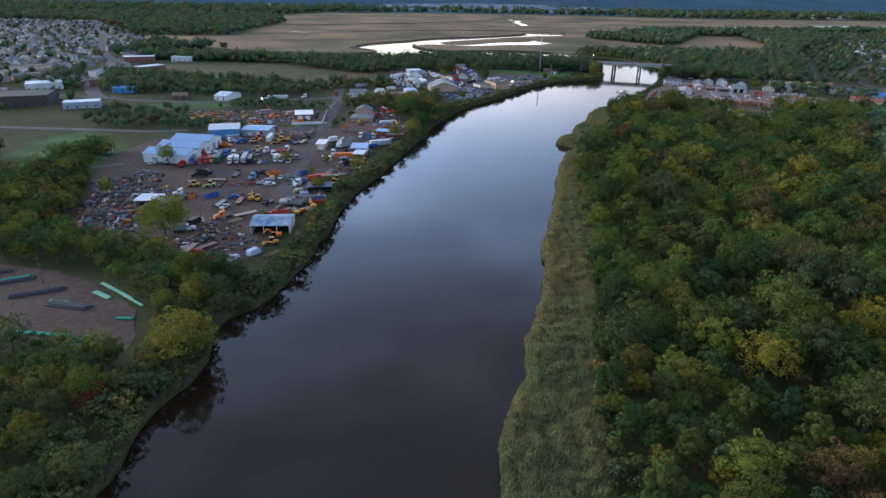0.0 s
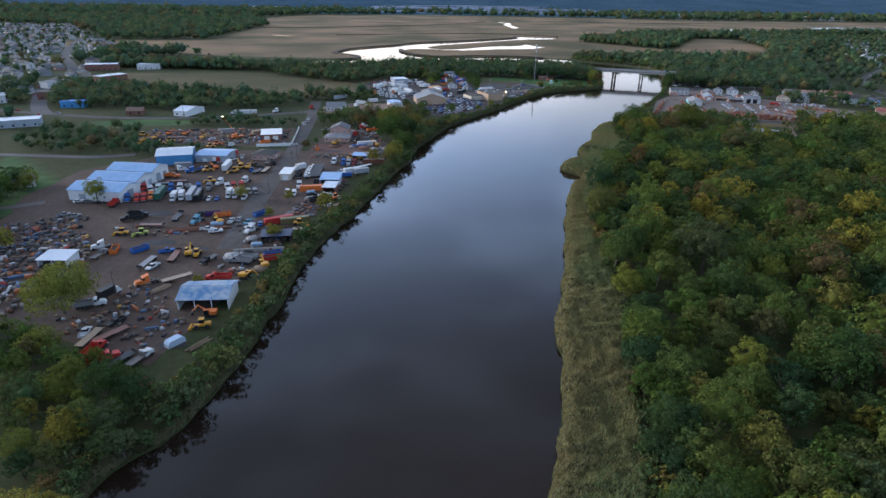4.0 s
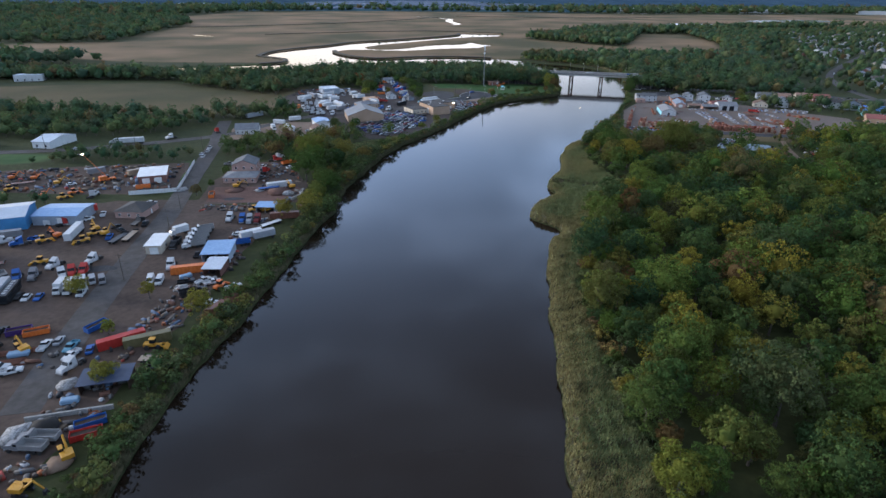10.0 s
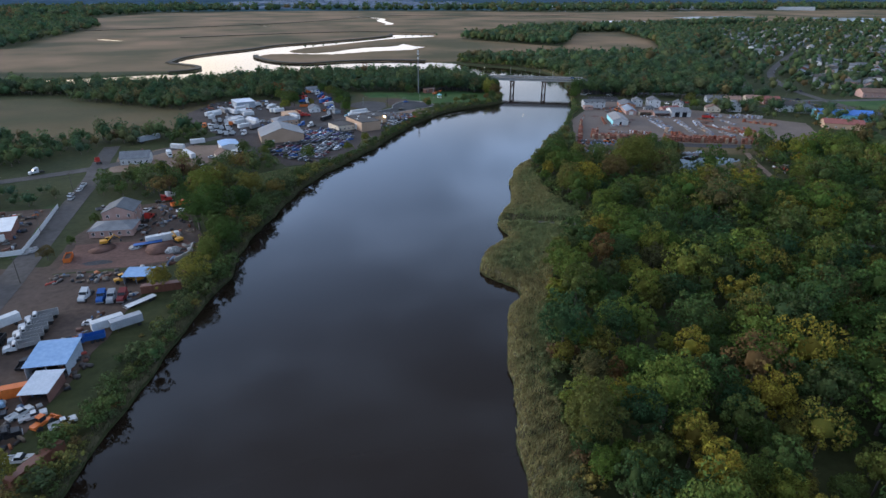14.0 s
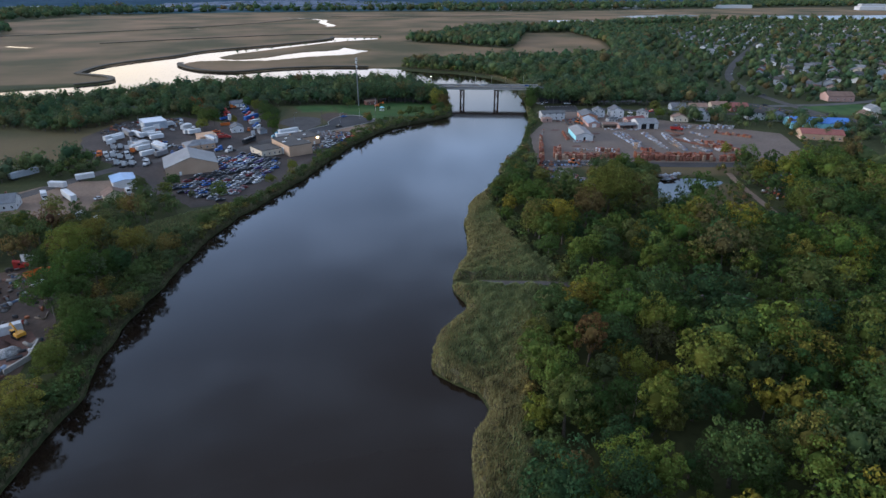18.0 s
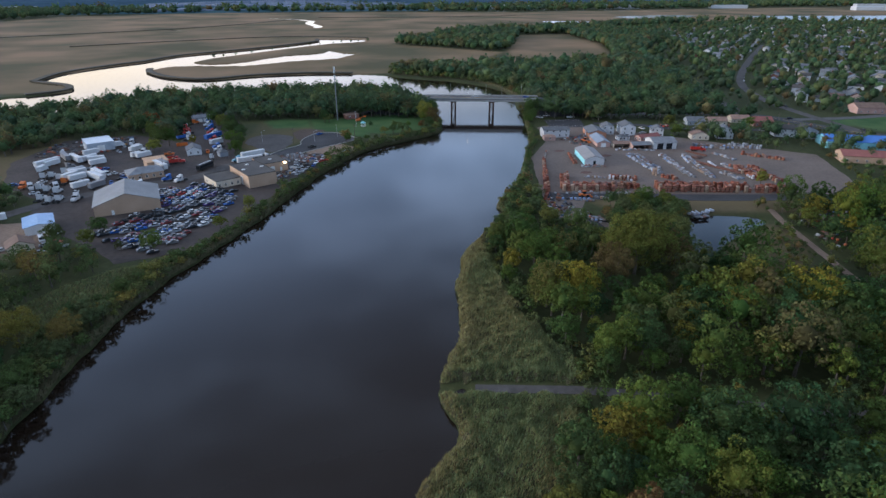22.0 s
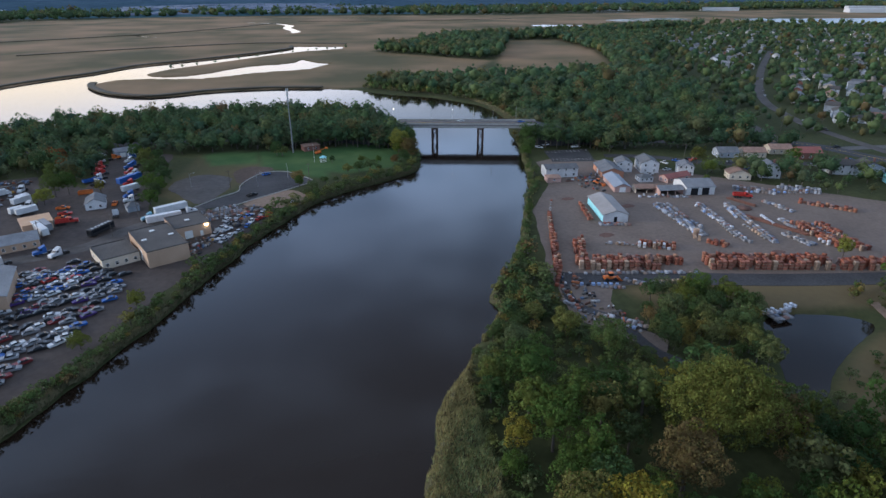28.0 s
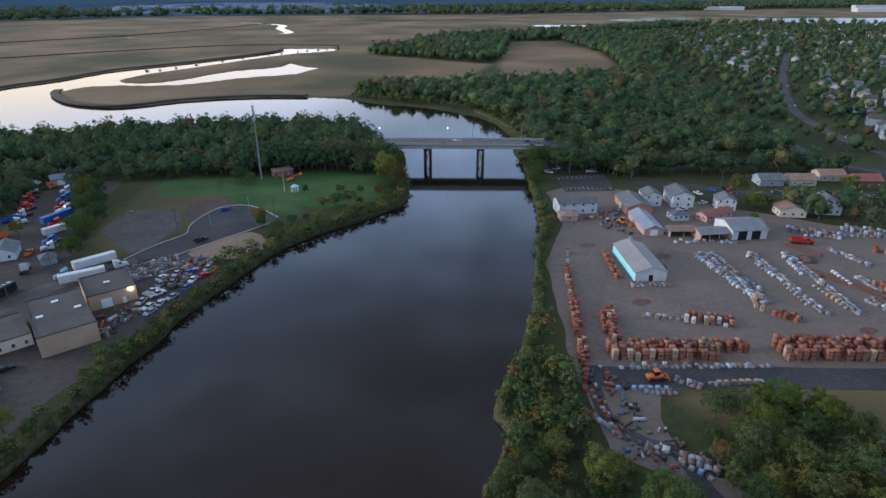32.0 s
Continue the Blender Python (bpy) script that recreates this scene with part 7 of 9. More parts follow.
def v_crane(root, p):
    boxes_part("carrier", [(-3.5, 4.2, -1.25, 1.25, 0.6, 1.4)], p, root, bevel=0.06)
    boxes_part("engine_house", [(-3.2, 0.2, -1.2, 1.2, 1.45, 2.9)], p, root, bevel=0.08)
    boxes_part("driver_cab", [(0.3, 1.6, 0.3, 1.2, 1.45, 2.8)], DARKGLASS, root)
    for y0 in (-0.5, 0.5):
        v, f = tube((0.4, y0, 2.2), (-8.0, y0 * 0.3, 15.0), 0.14, 0.09, 4)
        part("boom_chord", mesh_np("boom_chord", v, f, [p]), None, root)
    for i in range(9):
        a = i / 9
        v, f = tube((0.4 - 8.4 * a, -0.5 + 0.33 * a, 2.2 + 12.8 * a), (0.4 - 8.4 * (a + 0.1), 0.5 - 0.33 * a, 2.2 + 12.8 * (a + 0.1)), 0.05, 0.05, 4)
        part("boom_lace", mesh_np("boom_lace", v, f, [p]), None, root)
    part("work_lamp", box_mesh("work_lamp", WARMLAMP, -8.2, -7.8, -0.2, 0.2, 15.0, 15.4), None, root, "lit work lamp")
    wheels(root, (-2.6, -1.2, 1.6, 3.0), 1.1, 0.55, 0.45)


WORDS = {"car": ("{c} car parked in the yard", "car"), "junk": ("stripped {c} wreck in a row of scrapped cars", "car"), "pickup": ("{c} pickup truck parked on dirt", "pickup"), "van": ("{c} delivery van parked on the lot", "van"), "semi": ("{c} long-nosed truck tractor parked without trailer", "truck"),
         "dump_truck": ("{c} dump truck with an open ribbed body", "dump truck"), "box_truck": ("{c} box truck parked among trucks", "truck"), "tow_truck": ("{c} flatbed truck with an empty bed", "truck"), "trailer": ("{c} box trailer standing on its legs", "trailer"),
         "short_trailer": ("short {c} box trailer standing on its legs", "trailer"), "flatbed_trailer": ("low {c} flatbed trailer, empty", "trailer"), "bus": ("dark {c} coach with roof hatches", "bus"), "container": ("{c} corrugated shipping container on the ground", "container"), "dumpster": ("open {c} roll-off bin with debris", "dumpster"),
         "excavator": ("{c} tracked excavator with lowered boom", "excavator"), "loader": ("{c} wheel loader with its bucket down", "loader"), "crane": ("{c} truck crane with a raised lattice boom", "crane")}
GROUPS = {"car": "parked cars", "junk": "wrecks in the salvage yard", "pickup": "parked pickups", "van": "parked vans", "semi": "parked truck tractors", "dump_truck": "dump trucks", "box_truck": "box trucks", "tow_truck": "flatbed trucks", "trailer": "box trailers", "flatbed_trailer": "flatbed trailers", "short_trailer": "box trailers",
          "bus": "coaches", "container": "containers", "dumpster": "roll-off bins", "excavator": "excavators", "loader": "loaders", "crane": "cranes"}
MAKERS = {"car": v_car, "junk": v_junk, "pickup": v_pickup, "van": v_van, "semi": v_semi, "dump_truck": v_dump_truck, "box_truck": v_box_truck, "tow_truck": v_tow_truck, "trailer": v_trailer, "short_trailer": v_short_trailer, "flatbed_trailer": v_flatbed_trailer, "bus": v_bus, "container": v_container, "dumpster": v_dumpster,
          "excavator": v_excavator, "loader": v_loader, "crane": v_crane}
FIRST, TAKEN = {}, []


def place(kind, colour, x, y, turn, z=GROUND + 0.062):
    key = (kind, colour)
    m = pose(x, y, z, 0, 0, turn)
    if key in FIRST:
        return copy_thing(FIRST[key], m)
    root = new({"junk": "wrecked_car", "short_trailer": "trailer", "semi": "truck_tractor", "tow_truck": "flatbed_truck", "bus": "coach"}.get(kind, kind))
    MAKERS[kind](root, paint(colour))
    root.matrix_basis = m
    words, cat = WORDS[kind]
    tagged(root, words.format(c=colour), cat, GROUPS[kind])
    FIRST[key] = root
    return root


LONG = {"trailer": 7.3, "short_trailer": 4.4, "bus": 6.2, "container": 6.2, "flatbed_trailer": 5.2, "dump_truck": 4.5, "semi": 3.9, "box_truck": 4.1, "tow_truck": 4.2, "dumpster": 3.3, "excavator": 3.5, "loader": 3.2, "crane": 4.2, "pickup": 2.9, "van": 2.8, "car": 2.4}


def fleet(kind, colour, text):
    """Places vehicles of one kind and colour: 'x y turn; x y turn'. One that would stand in another is moved aside."""
    for spot in text.split(";"):
        x, y, a = (float(v) for v in spot.split())
        for k in range(14):
            s = 0.0 if k == 0 else (1 if k % 2 else -1) * 0.7 * ((k + 1) // 2)
            xx, yy = x - math.sin(radians(a)) * s, y + math.cos(radians(a)) * s
            pts = [(xx + math.cos(radians(a)) * u * LONG[kind], yy + math.sin(radians(a)) * u * LONG[kind]) for u in (-0.85, -0.3, 0.3, 0.85)]
            if all(math.hypot(p[0] - q[0], p[1] - q[1]) > 2.5 for p in pts for q in TAKEN):
                break
        else:
            continue
        TAKEN.extend(pts)
        place(kind, colour, xx, yy, a)


fleet("dump_truck", "red", "-70.6 235.6 -180; -89.2 191.8 80; -84.8 187.8 35; -142.8 311 95; 12.2 662.5 10; 310.7 595.2 -30")
fleet("dump_truck", "grey", "-67.6 249.4 170; -117.5 333.8 -50; -66.6 250 175")
fleet("excavator", "yellow", "-62.4 236.6 -10; -58.2 246.4 125; -88.4 288.6 140; -100.2 371.8 75; -61.7 429 15; -35.4 426.3 135; -41 393.8 35; -150.2 441.6 30; -184.8 432.7 45; -180.5 440 40")
fleet("excavator", "yellow", "-183.2 422.8 45; -106.4 377.4 130; -88.4 256.1 100")
fleet("tow_truck", "black", "-79.2 250.8 -105; -92.2 383.4 80")
fleet("pickup", "white", "-96.8 245 -105; -85.1 290.2 90; -90.5 280.8 0; -87.5 281.8 20; -74.4 284.8 -105; -96.6 201.2 100; -114.6 389 55; -48 324.8 25; -40.5 320.8 30; -45.3 310.4 -5")
fleet("pickup", "white", "-55.4 463.8 70; -94.4 509 95; 74.8 633.6 40; 75.4 633.2 35; 263.2 713.4 -55; 285.7 706.7 -5; 270.8 717.7 0; 291.5 641 5; -110.4 394.6 105; -49.2 324.6 50")
fleet("flatbed_trailer", "grey", "-100.1 248 -95; -135.6 341.1 10")
fleet("flatbed_trailer", "rust", "-92.7 253.8 95; -88 199.9 55; -167.2 442.9 20; -128 342.4 10; -114.4 284.2 0; -92.4 254.2 90")
fleet("loader", "yellow", "-88.6 254.8 100; -122.2 275.2 180; -65.2 205 -170; -120.6 366 40; -105.4 372.6 45; -46.5 393.3 25; -171 425.8 45; -137.4 418.6 55; -168.4 433.4 70; -192.2 448.8 60")
fleet("loader", "yellow", "-111.9 345.8 180; -105.8 364.5 -160; -54.2 287.2 0")
fleet("semi", "white", "-123 261.6 -155; -72 279.4 -115; -131.8 331.6 -80; -121.5 333.8 -80; -105.6 343 -105; -94.2 346.2 -105; -135.4 365.9 35; -150.2 314.4 55; -65.4 339 -85; -55.2 384.5 -95")
fleet("semi", "white", "-49.6 482.2 45; -155.6 526.6 -175; -125.7 537.6 -130; -125.4 420.8 80; -51.7 652.4 85; -48 653.1 85; -43.2 647.7 85; -43.4 659.2 80; -48.1 631.8 80; -43.8 627.2 85")
fleet("semi", "white", "-38.5 622.8 70; -43 613.6 70; -38.4 609 70; -35.3 609.9 80; 16.9 625.7 -130; -1.2 622.8 -150; -26.8 609 -105; 61.1 658 25; 24.8 761.9 -145; 29.1 724 -150")
fleet("semi", "white", "34.6 685 -160; 30.5 666 95; 14.3 719.4 20; 7 766.2 5; 6.6 778.2 70; -99.6 334.7 -60; -131.7 331.2 -60; -71.4 279.6 130; -97.4 246.1 80; -49.6 634.9 -70")
fleet("semi", "white", "-43.8 630 -70; -18.9 719.1 -95; -8.6 691 -110; 13.8 729.7 -150")
fleet("dumpster", "orange", "-117 259 105; -89.4 297.5 20; -70.9 417 100; -107 432.3 25; 11.5 705.4 5")
fleet("tow_truck", "grey", "-118 254 80")
fleet("dumpster", "blue", "-108 259.6 55; -74 299.2 55; -57.7 256.4 25")
fleet("semi", "orange", "-93.3 232.5 -145; -130.3 320.3 -75; -39.6 639.2 85; -52 636.4 -100; 14.6 771.4 30; -41.3 643.3 -40")
fleet("flatbed_trailer", "tan", "-85 236.4 40; -90.9 198.1 85; -89.7 368.2 85; -50.8 280.4 -5")
fleet("semi", "teal", "-97.6 289.4 -105; 45.4 656 -155")
fleet("dumpster", "purple", "-93.9 297 20")
fleet("dump_truck", "black", "-126 291.5 -155; -69.8 358.5 -90; -125.2 296.2 0; -52.1 317.6 25")
fleet("loader", "lime", "-114.6 275.6 -160")
fleet("pickup", "teal", "-75 288.9 -95")
fleet("container", "red", "-63.7 290.4 30")
fleet("container", "olive", "-56.3 288.8 20")
fleet("dumpster", "red", "-57 252.6 20")
fleet("excavator", "orange", "-65.1 211.8 -170; -165.2 450.8 15; -176.9 452.4 40; -147.4 421.4 55; -118.8 370.4 150")
fleet("pickup", "black", "-90.8 207.2 -120; -55.9 323.6 20; 88.6 675 35; -121.9 390.5 105; -95.6 374.7 135; -90.8 381 100; -99.6 298.6 85; -49.8 277.7 10; -58.8 347.8 90")
fleet("tow_truck", "white", "-75.2 188.4 70")
fleet("flatbed_trailer", "black", "-80.5 187 60; -92.6 365.9 75; -50.7 318.4 -10; -108 294.6 95")
fleet("dump_truck", "white", "-103.4 217.1 20; -62.4 356.4 -160; -63 360.6 -160; -63.2 364.4 -160; -63.4 368.5 -155; -63.4 372.6 -160")
fleet("box_truck", "black", "-101 224 70")
fleet("semi", "blue", "-139.9 317 -70; -126.3 333.1 -80; -127.6 363.7 -150; -49.7 382.5 -90; 11.2 629.4 -155; 26.3 747.6 -150; 33.4 692.4 -150; 24.5 769.2 45; -114.2 334 -70; -124.6 334.1 -55")
fleet("semi", "blue", "27.4 751.8 -145")
fleet("semi", "red", "-135.2 317 -75; -132.6 318.3 -75; -137.4 333 -80; -94.2 337.4 -85; -123.8 387.8 40; -52.2 453.8 75; -50.8 477 15; -100.7 553.6 120; 28.2 735.3 -150; 30.7 713.2 -155")
fleet("semi", "red", "10.8 742 15; 9.3 751.2 10; -93.8 337.7 -70; -135.5 330.5 -55; 10 755.9 -155; 11.8 741.6 -155")
fleet("trailer", "green", "-126.2 322.2 -80")
fleet("box_truck", "white", "-119.2 318.4 -80; -116.8 319.7 -75; -95.2 323.8 -85; -92 323.4 -85; -69.6 367.4 -135; -64.2 559.7 -70; -41.4 525.9 90; -41.8 709.8 -60; -10.8 683.7 40; -25.9 714.4 40")
fleet("box_truck", "white", "-55.4 667.2 75; -15.1 701.4 -125")
fleet("trailer", "silver", "-112 321.5 -80; -84.6 602 45")
fleet("bus", "black", "-109.5 321.2 -80; 27.9 646.6 -125")
fleet("car", "white", "-103.2 319.3 -85; -97.9 405.1 15; -160.8 314.2 50; -48.4 366.8 0; -40.4 462 40; -93.4 489.4 90; -93.4 495 90; -93.8 501.9 90; -95.2 408 -5; -39.8 552.4 35")
fleet("car", "white", "-53.4 532.1 20; -143.6 440.2 35; -172.8 512.7 30; -7.2 632 -55; 106.2 657.7 110; 307 645.6 0; 314.6 657.6 -85; -97.2 249.4 45; -18 650.6 130; -2.8 608.1 -140")
fleet("car", "blue", "-99.6 319.4 -85; -12 641 -55; -24 660.8 60; 97.3 709.4 30; 323.9 659 -50; 349.3 630.9 -45; 320.1 647 -95; -72.2 286.9 105")
fleet("van", "white", "-87.4 321 -85; -127.2 385.7 35; -68.8 328 -80; -66.3 327.2 -85; -25.5 564.2 45; -36.2 558.8 40; -34.4 521.7 80; -25.8 559.7 -70; -20 650.3 -55; -94.4 327.5 -65")
fleet("semi", "grey", "-108.6 335 -80; -97.8 333.6 -80; -43.9 669.6 40; -96.7 336 -70")
fleet("dump_truck", "orange", "-134.9 354.1 0; -41.9 469.4 35")
fleet("trailer", "white", "-110.7 370.8 -85; -146 528.1 -170; -52.6 554.8 -60; -55.9 678.5 50; -42.6 683 -60; -24.4 640.6 -55; 4.5 653.4 -60; 51.6 650.8 -165; 54 661.3 -155; -25.6 645.6 -60")
fleet("car", "black", "-95.2 379 80; 340.1 640.8 -50; -104.6 320.4 -85; -118.7 392.6 105; -115.5 393 105; -11.5 638.8 145; -9.6 634 135; 1.2 594.4 -165")
fleet("short_trailer", "red", "-118.3 398 25")
fleet("car", "grey", "-157.2 315.2 25; -166.6 497.2 25; 353 639.4 -10; 389.2 625.5 -45")
fleet("pickup", "grey", "-157 296.1 40; -151.8 294.5 55; -74.8 471.3 25; -52.6 443.6 65")
fleet("tow_truck", "red", "-43.2 320.6 40")
fleet("container", "rust", "-40.9 307.5 60; -32.8 385.2 5")
fleet("short_trailer", "white", "-42.7 363.1 -150; -62.6 575.8 155; -53 587.4 20; -36.4 683.6 45; -29.6 672.2 30; -35.6 653.6 25; -32.6 642.3 40; -29.2 628.8 40; -13.8 698.4 50; -7.4 681.3 35")
fleet("short_trailer", "white", "32 702 -145; -38 697.1 35; -31.8 679.6 10; -53.4 677.1 50; -35.2 645.1 50")
fleet("short_trailer", "silver", "-37.6 362.7 -150; -35.6 654.7 40")
fleet("dump_truck", "blue", "-46 356.5 -165; 10.3 725.8 30")
fleet("semi", "silver", "-46.6 381.8 -90; -128.2 332.5 -55; 28.8 734.2 -135")
fleet("semi", "maroon", "-44 381.8 -95")
fleet("flatbed_trailer", "white", "-37.4 376.7 -135")
fleet("container", "orange", "-58.2 336 10")
fleet("container", "white", "-40.7 427.2 20")
fleet("flatbed_trailer", "blue", "-46.2 426.3 15")
fleet("loader", "rust", "-26.2 397 45")
fleet("short_trailer", "grey", "-138.8 458 30; -21.5 626.3 50; -135.2 370.8 15")
fleet("crane", "orange", "-129.2 445.8 40")
fleet("loader", "orange", "-134 423.9 50; 256.9 635.6 -60; 201.4 540.5 -10; -60.2 251.3 135; -42.2 319.9 60")
fleet("short_trailer", "tan", "-117.4 454 40")
fleet("car", "silver", "-19.2 549.4 10; -14.3 635.2 10; -23.4 699 -55; -102.8 323.2 -85; -84.6 292.2 95; -14.6 644.6 140")
fleet("pickup", "silver", "-31.6 664.3 15")
fleet("pickup", "red", "-27.2 659.8 55; 8.8 675 0; 334.8 658 20")
fleet("pickup", "orange", "27.6 682.8 90; 6.2 683.7 0; 9.2 668.9 -5")
fleet("van", "silver", "-91.6 327.7 -65")
fleet("van", "grey", "-88.4 327.6 -65")
fleet("pickup", "blue", "-98.4 321 -95; -143.6 352 180; -124.8 368.8 0; -98.2 368 100; -96.2 256 30")
fleet("trailer", "grey", "-47 690.8 -65; 4 658.4 -60")
fleet("trailer", "blue", "30.1 718 -130")

# cars and pickups on the roads and lots
place("car", "blue", 262, 737.5, -20, DECK + 0.03)
place("car", "white", 225, 752, 160, DECK + 0.03)
rng = np.random.default_rng(33)
JUNK_LOT = [(-11, 558), (-3, 575), (12, 586), (7, 610), (25, 618), (46, 599), (39, 574), (30, 552), (14, 532), (2, 544)]
made = 0
ca, sa = math.cos(radians(22)), math.sin(radians(22))
for i in range(-20, 20):
    for j in range(-40, 40):
        u, v = i * 4.9 + (2.2 if j % 2 else 0) + (i // 3) * 1.2, j * 2.25 + (j // 4) * 2.6
        x, y = 22 + u * ca - v * sa, 566 + u * sa + v * ca
        if rng.uniform() < 0.08 or made >= 215 or not inside(np.array([x]), np.array([y]), JUNK_LOT)[0]:
            continue
        if any(math.hypot(x - q[0], y - q[1]) < 3.0 for q in TAKEN):
            continue
        place("junk", ["silver", "grey", "black", "black", "blue", "black", "grey", "black", "maroon", "white", "black", "purple"][rng.integers(12)], x + rng.uniform(-0.4, 0.4), y + rng.uniform(-0.3, 0.3), 22 + rng.uniform(-14, 14) + (180 if rng.uniform() < 0.5 else 0), GROUND + 0.06)
        made += 1
for poly, n, base, step in (([(74, 617), (86, 634), (96, 645), (90, 655), (78, 648), (74, 636), (70, 624)], 30, 60, 3.9), ([(-30, 620), (-12, 628), (-8, 650), (-2, 680), (-18, 690), (-40, 660)], 28, 100, 4.6), ([(-66, 645), (-44, 618), (-42, 640), (-60, 690), (-74, 688)], 18, 20, 5.0),
                            ([(14, 588), (34, 606), (26, 622), (10, 618)], 16, 30, 4.0), ([(-30, 540), (-8, 556), (-20, 562), (-40, 556)], 10, 10, 5.0)):
    for x, y in scatter(poly, step, n, [])[:n]:
        if all(math.hypot(x - q[0], y - q[1]) > 3.2 for q in TAKEN):
            TAKEN.append((x, y))
            place("car", ["white", "silver", "black", "grey", "blue", "white", "red", "silver"][rng.integers(8)], float(x), float(y), base + rng.uniform(-15, 15) + 180 * int(rng.integers(2)), GROUND + 0.06)


def along(line, gap, side, every=1.0):
    """Points beside a road at even gaps."""
    out, q, need = [], [Vector(p) for p in line], 0.0
    for a, b in zip(q, q[1:]):
        d = (b - a).length
        dirn = (b - a).normalized()
        s = need
        while s < d:
            p = a + dirn * s + Vector((-dirn.y, dirn.x)) * side
            out.append((p.x, p.y, math.degrees(math.atan2(dirn.y, dirn.x))))
            s += gap
        need = s - d
    return out


for line, gap, side, keep in ((ROAD_STREET, 12, 2.4, 0.5), (ROAD_TOWN, 16, 4.6, 0.2), (ROAD_TOWN, 17, -4.6, 0.15), (ROAD_EAST, 30, 3.2, 0.3), (ROAD_E2, 30, 2.6, 0.3), (ROAD_BRIDGE_R[9:], 26, 3.5, 0.6), (ROAD_HWY[:10], 40, 2.2, 0.4)):
    for x, y, a in along(line, gap, side):
        if rng.uniform() < keep:
            place("car", ["white", "silver", "black", "grey", "blue", "red"][rng.integers(6)], x, y, a, GROUND + 0.1)


# ---- masonry yard: pallets of brick and stone ----
WOOD = material("pallet_wood", (0.2, 0.14, 0.09), (0.33, 0.25, 0.17), 1.5, 0.9, fine=9)
CUBES = {"brick": material("rust_red_brick_cube", (0.17, 0.06, 0.038), (0.3, 0.12, 0.075), 1.4, 0.9, fine=9, per_object=0.35), "tan": material("tan_block_cube", (0.28, 0.19, 0.13), (0.42, 0.3, 0.21), 1.4, 0.9, fine=9, per_object=0.25),
         "grey": material("grey_stone_cube", (0.17, 0.165, 0.165), (0.33, 0.325, 0.325), 1.6, 0.9, fine=8, per_object=0.3), "white": material("white_wrapped_stone", (0.4, 0.41, 0.45), (0.62, 0.63, 0.67), 1.2, 0.4, fine=6, per_object=0.12),
         "blue": material("blue_wrapped_stone", (0.16, 0.24, 0.42), (0.3, 0.38, 0.55), 1.2, 0.45, fine=6, per_object=0.2)}
STACK = {}


def pallet(kind, high, wide, x, y, turn, z=GROUND + 0.06):
    key = (kind, high, wide)
    m = pose(x, y, z, 0, 0, turn)
    if key in STACK:
        return copy_thing(STACK[key], m)
    root = new("stone_pallet")
    tagged(root, {"brick": "stacked cubes of rust-red brick on wooden pallets", "tan": "stacked cubes of tan blocks on wooden pallets", "grey": "pallet of loose grey stone", "white": "pallet of stone wrapped in white film", "blue": "pallet of stone wrapped in blue film"}[kind], "pallet", "pallets in the stone yard")
    h, w = 0.95, wide / 2
    for k in range(high):
        base = k * (h + 0.16)
        bm = bmesh.new()
        bm_box(bm, -w, w, -w, w, base, base + 0.14)
        part("pallet_board", bm, WOOD, root)
        bm = bmesh.new()
        fs = bm_box(bm, -w + 0.05, w - 0.05, -w + 0.05, w - 0.05, base + 0.145, base + (h * 0.7 if kind == "grey" else h + 0.1), bevel=0.12 if kind in ("grey", "white", "blue") else 0.03)
        part("cube", bm, CUBES[kind], root)
    root.matrix_basis = m
    STACK[key] = root
    return root


def pallet_row(x0, y0, x1, y1, gap, deep, kinds, high, wide=1.15, skip=0.2, turn=None, jit=0.15):
    d, a = math.hypot(x1 - x0, y1 - y0), math.atan2(y1 - y0, x1 - x0)
    n = max(1, int(d / gap))
    for i in range(n):
        for k in range(deep):
            if rng.uniform() < skip:
                continue
            x, y = x0 + math.cos(a) * gap * i - math.sin(a) * k * wide * 1.2, y0 + math.sin(a) * gap * i + math.cos(a) * k * wide * 1.2
            pallet(kinds[rng.integers(len(kinds))], int(high if rng.uniform() < 0.7 else max(1, high - 1)), wide, x + rng.uniform(-jit, jit), y + rng.uniform(-jit, jit), (math.degrees(a) if turn is None else turn) + rng.uniform(-4, 4))


BR, MX, ST = ["brick", "brick", "brick", "tan"], ["brick", "tan", "grey", "white"], ["grey", "white", "white", "blue", "grey"]
pallet_row(196.8, 551.6, 225, 541.6, 1.95, 2, BR, 3, 1.5)
pallet_row(241, 536.2, 274, 524.2, 1.95, 2, BR, 3, 1.5)
pallet_row(275, 523.8, 300, 514.8, 1.95, 1, BR, 3, 1.5)
pallet_row(197, 548.6, 233, 536.4, 2.8, 1, ["grey", "grey", "white"], 1)
pallet_row(203, 559, 212, 577, 2.0, 2, BR, 2)
pallet_row(187, 552, 200, 579, 1.9, 1, BR, 2)
pallet_row(201, 582, 213, 607, 1.9, 1, BR, 2)
pallet_row(215, 609, 223, 622, 1.9, 1, MX, 2)
pallet_row(263, 598, 257, 562, 1.9, 1, ST, 1)
pallet_row(268, 598, 262, 572, 2.0, 1, ST, 1)
pallet_row(258, 566, 252, 558, 1.9, 2, ["tan", "brick"], 2)
pallet_row(281, 592, 276, 573, 2.0, 1, ST, 1)
pallet_row(276, 572, 269, 552, 2.2, 1, ["grey"], 1)
pallet_row(293, 587, 285, 570, 2.0, 1, ST, 1)
pallet_row(284, 566, 280, 549, 2.1, 1, ["grey", "tan"], 1)
pallet_row(299, 572, 294, 556, 1.9, 1, ["white"], 1)
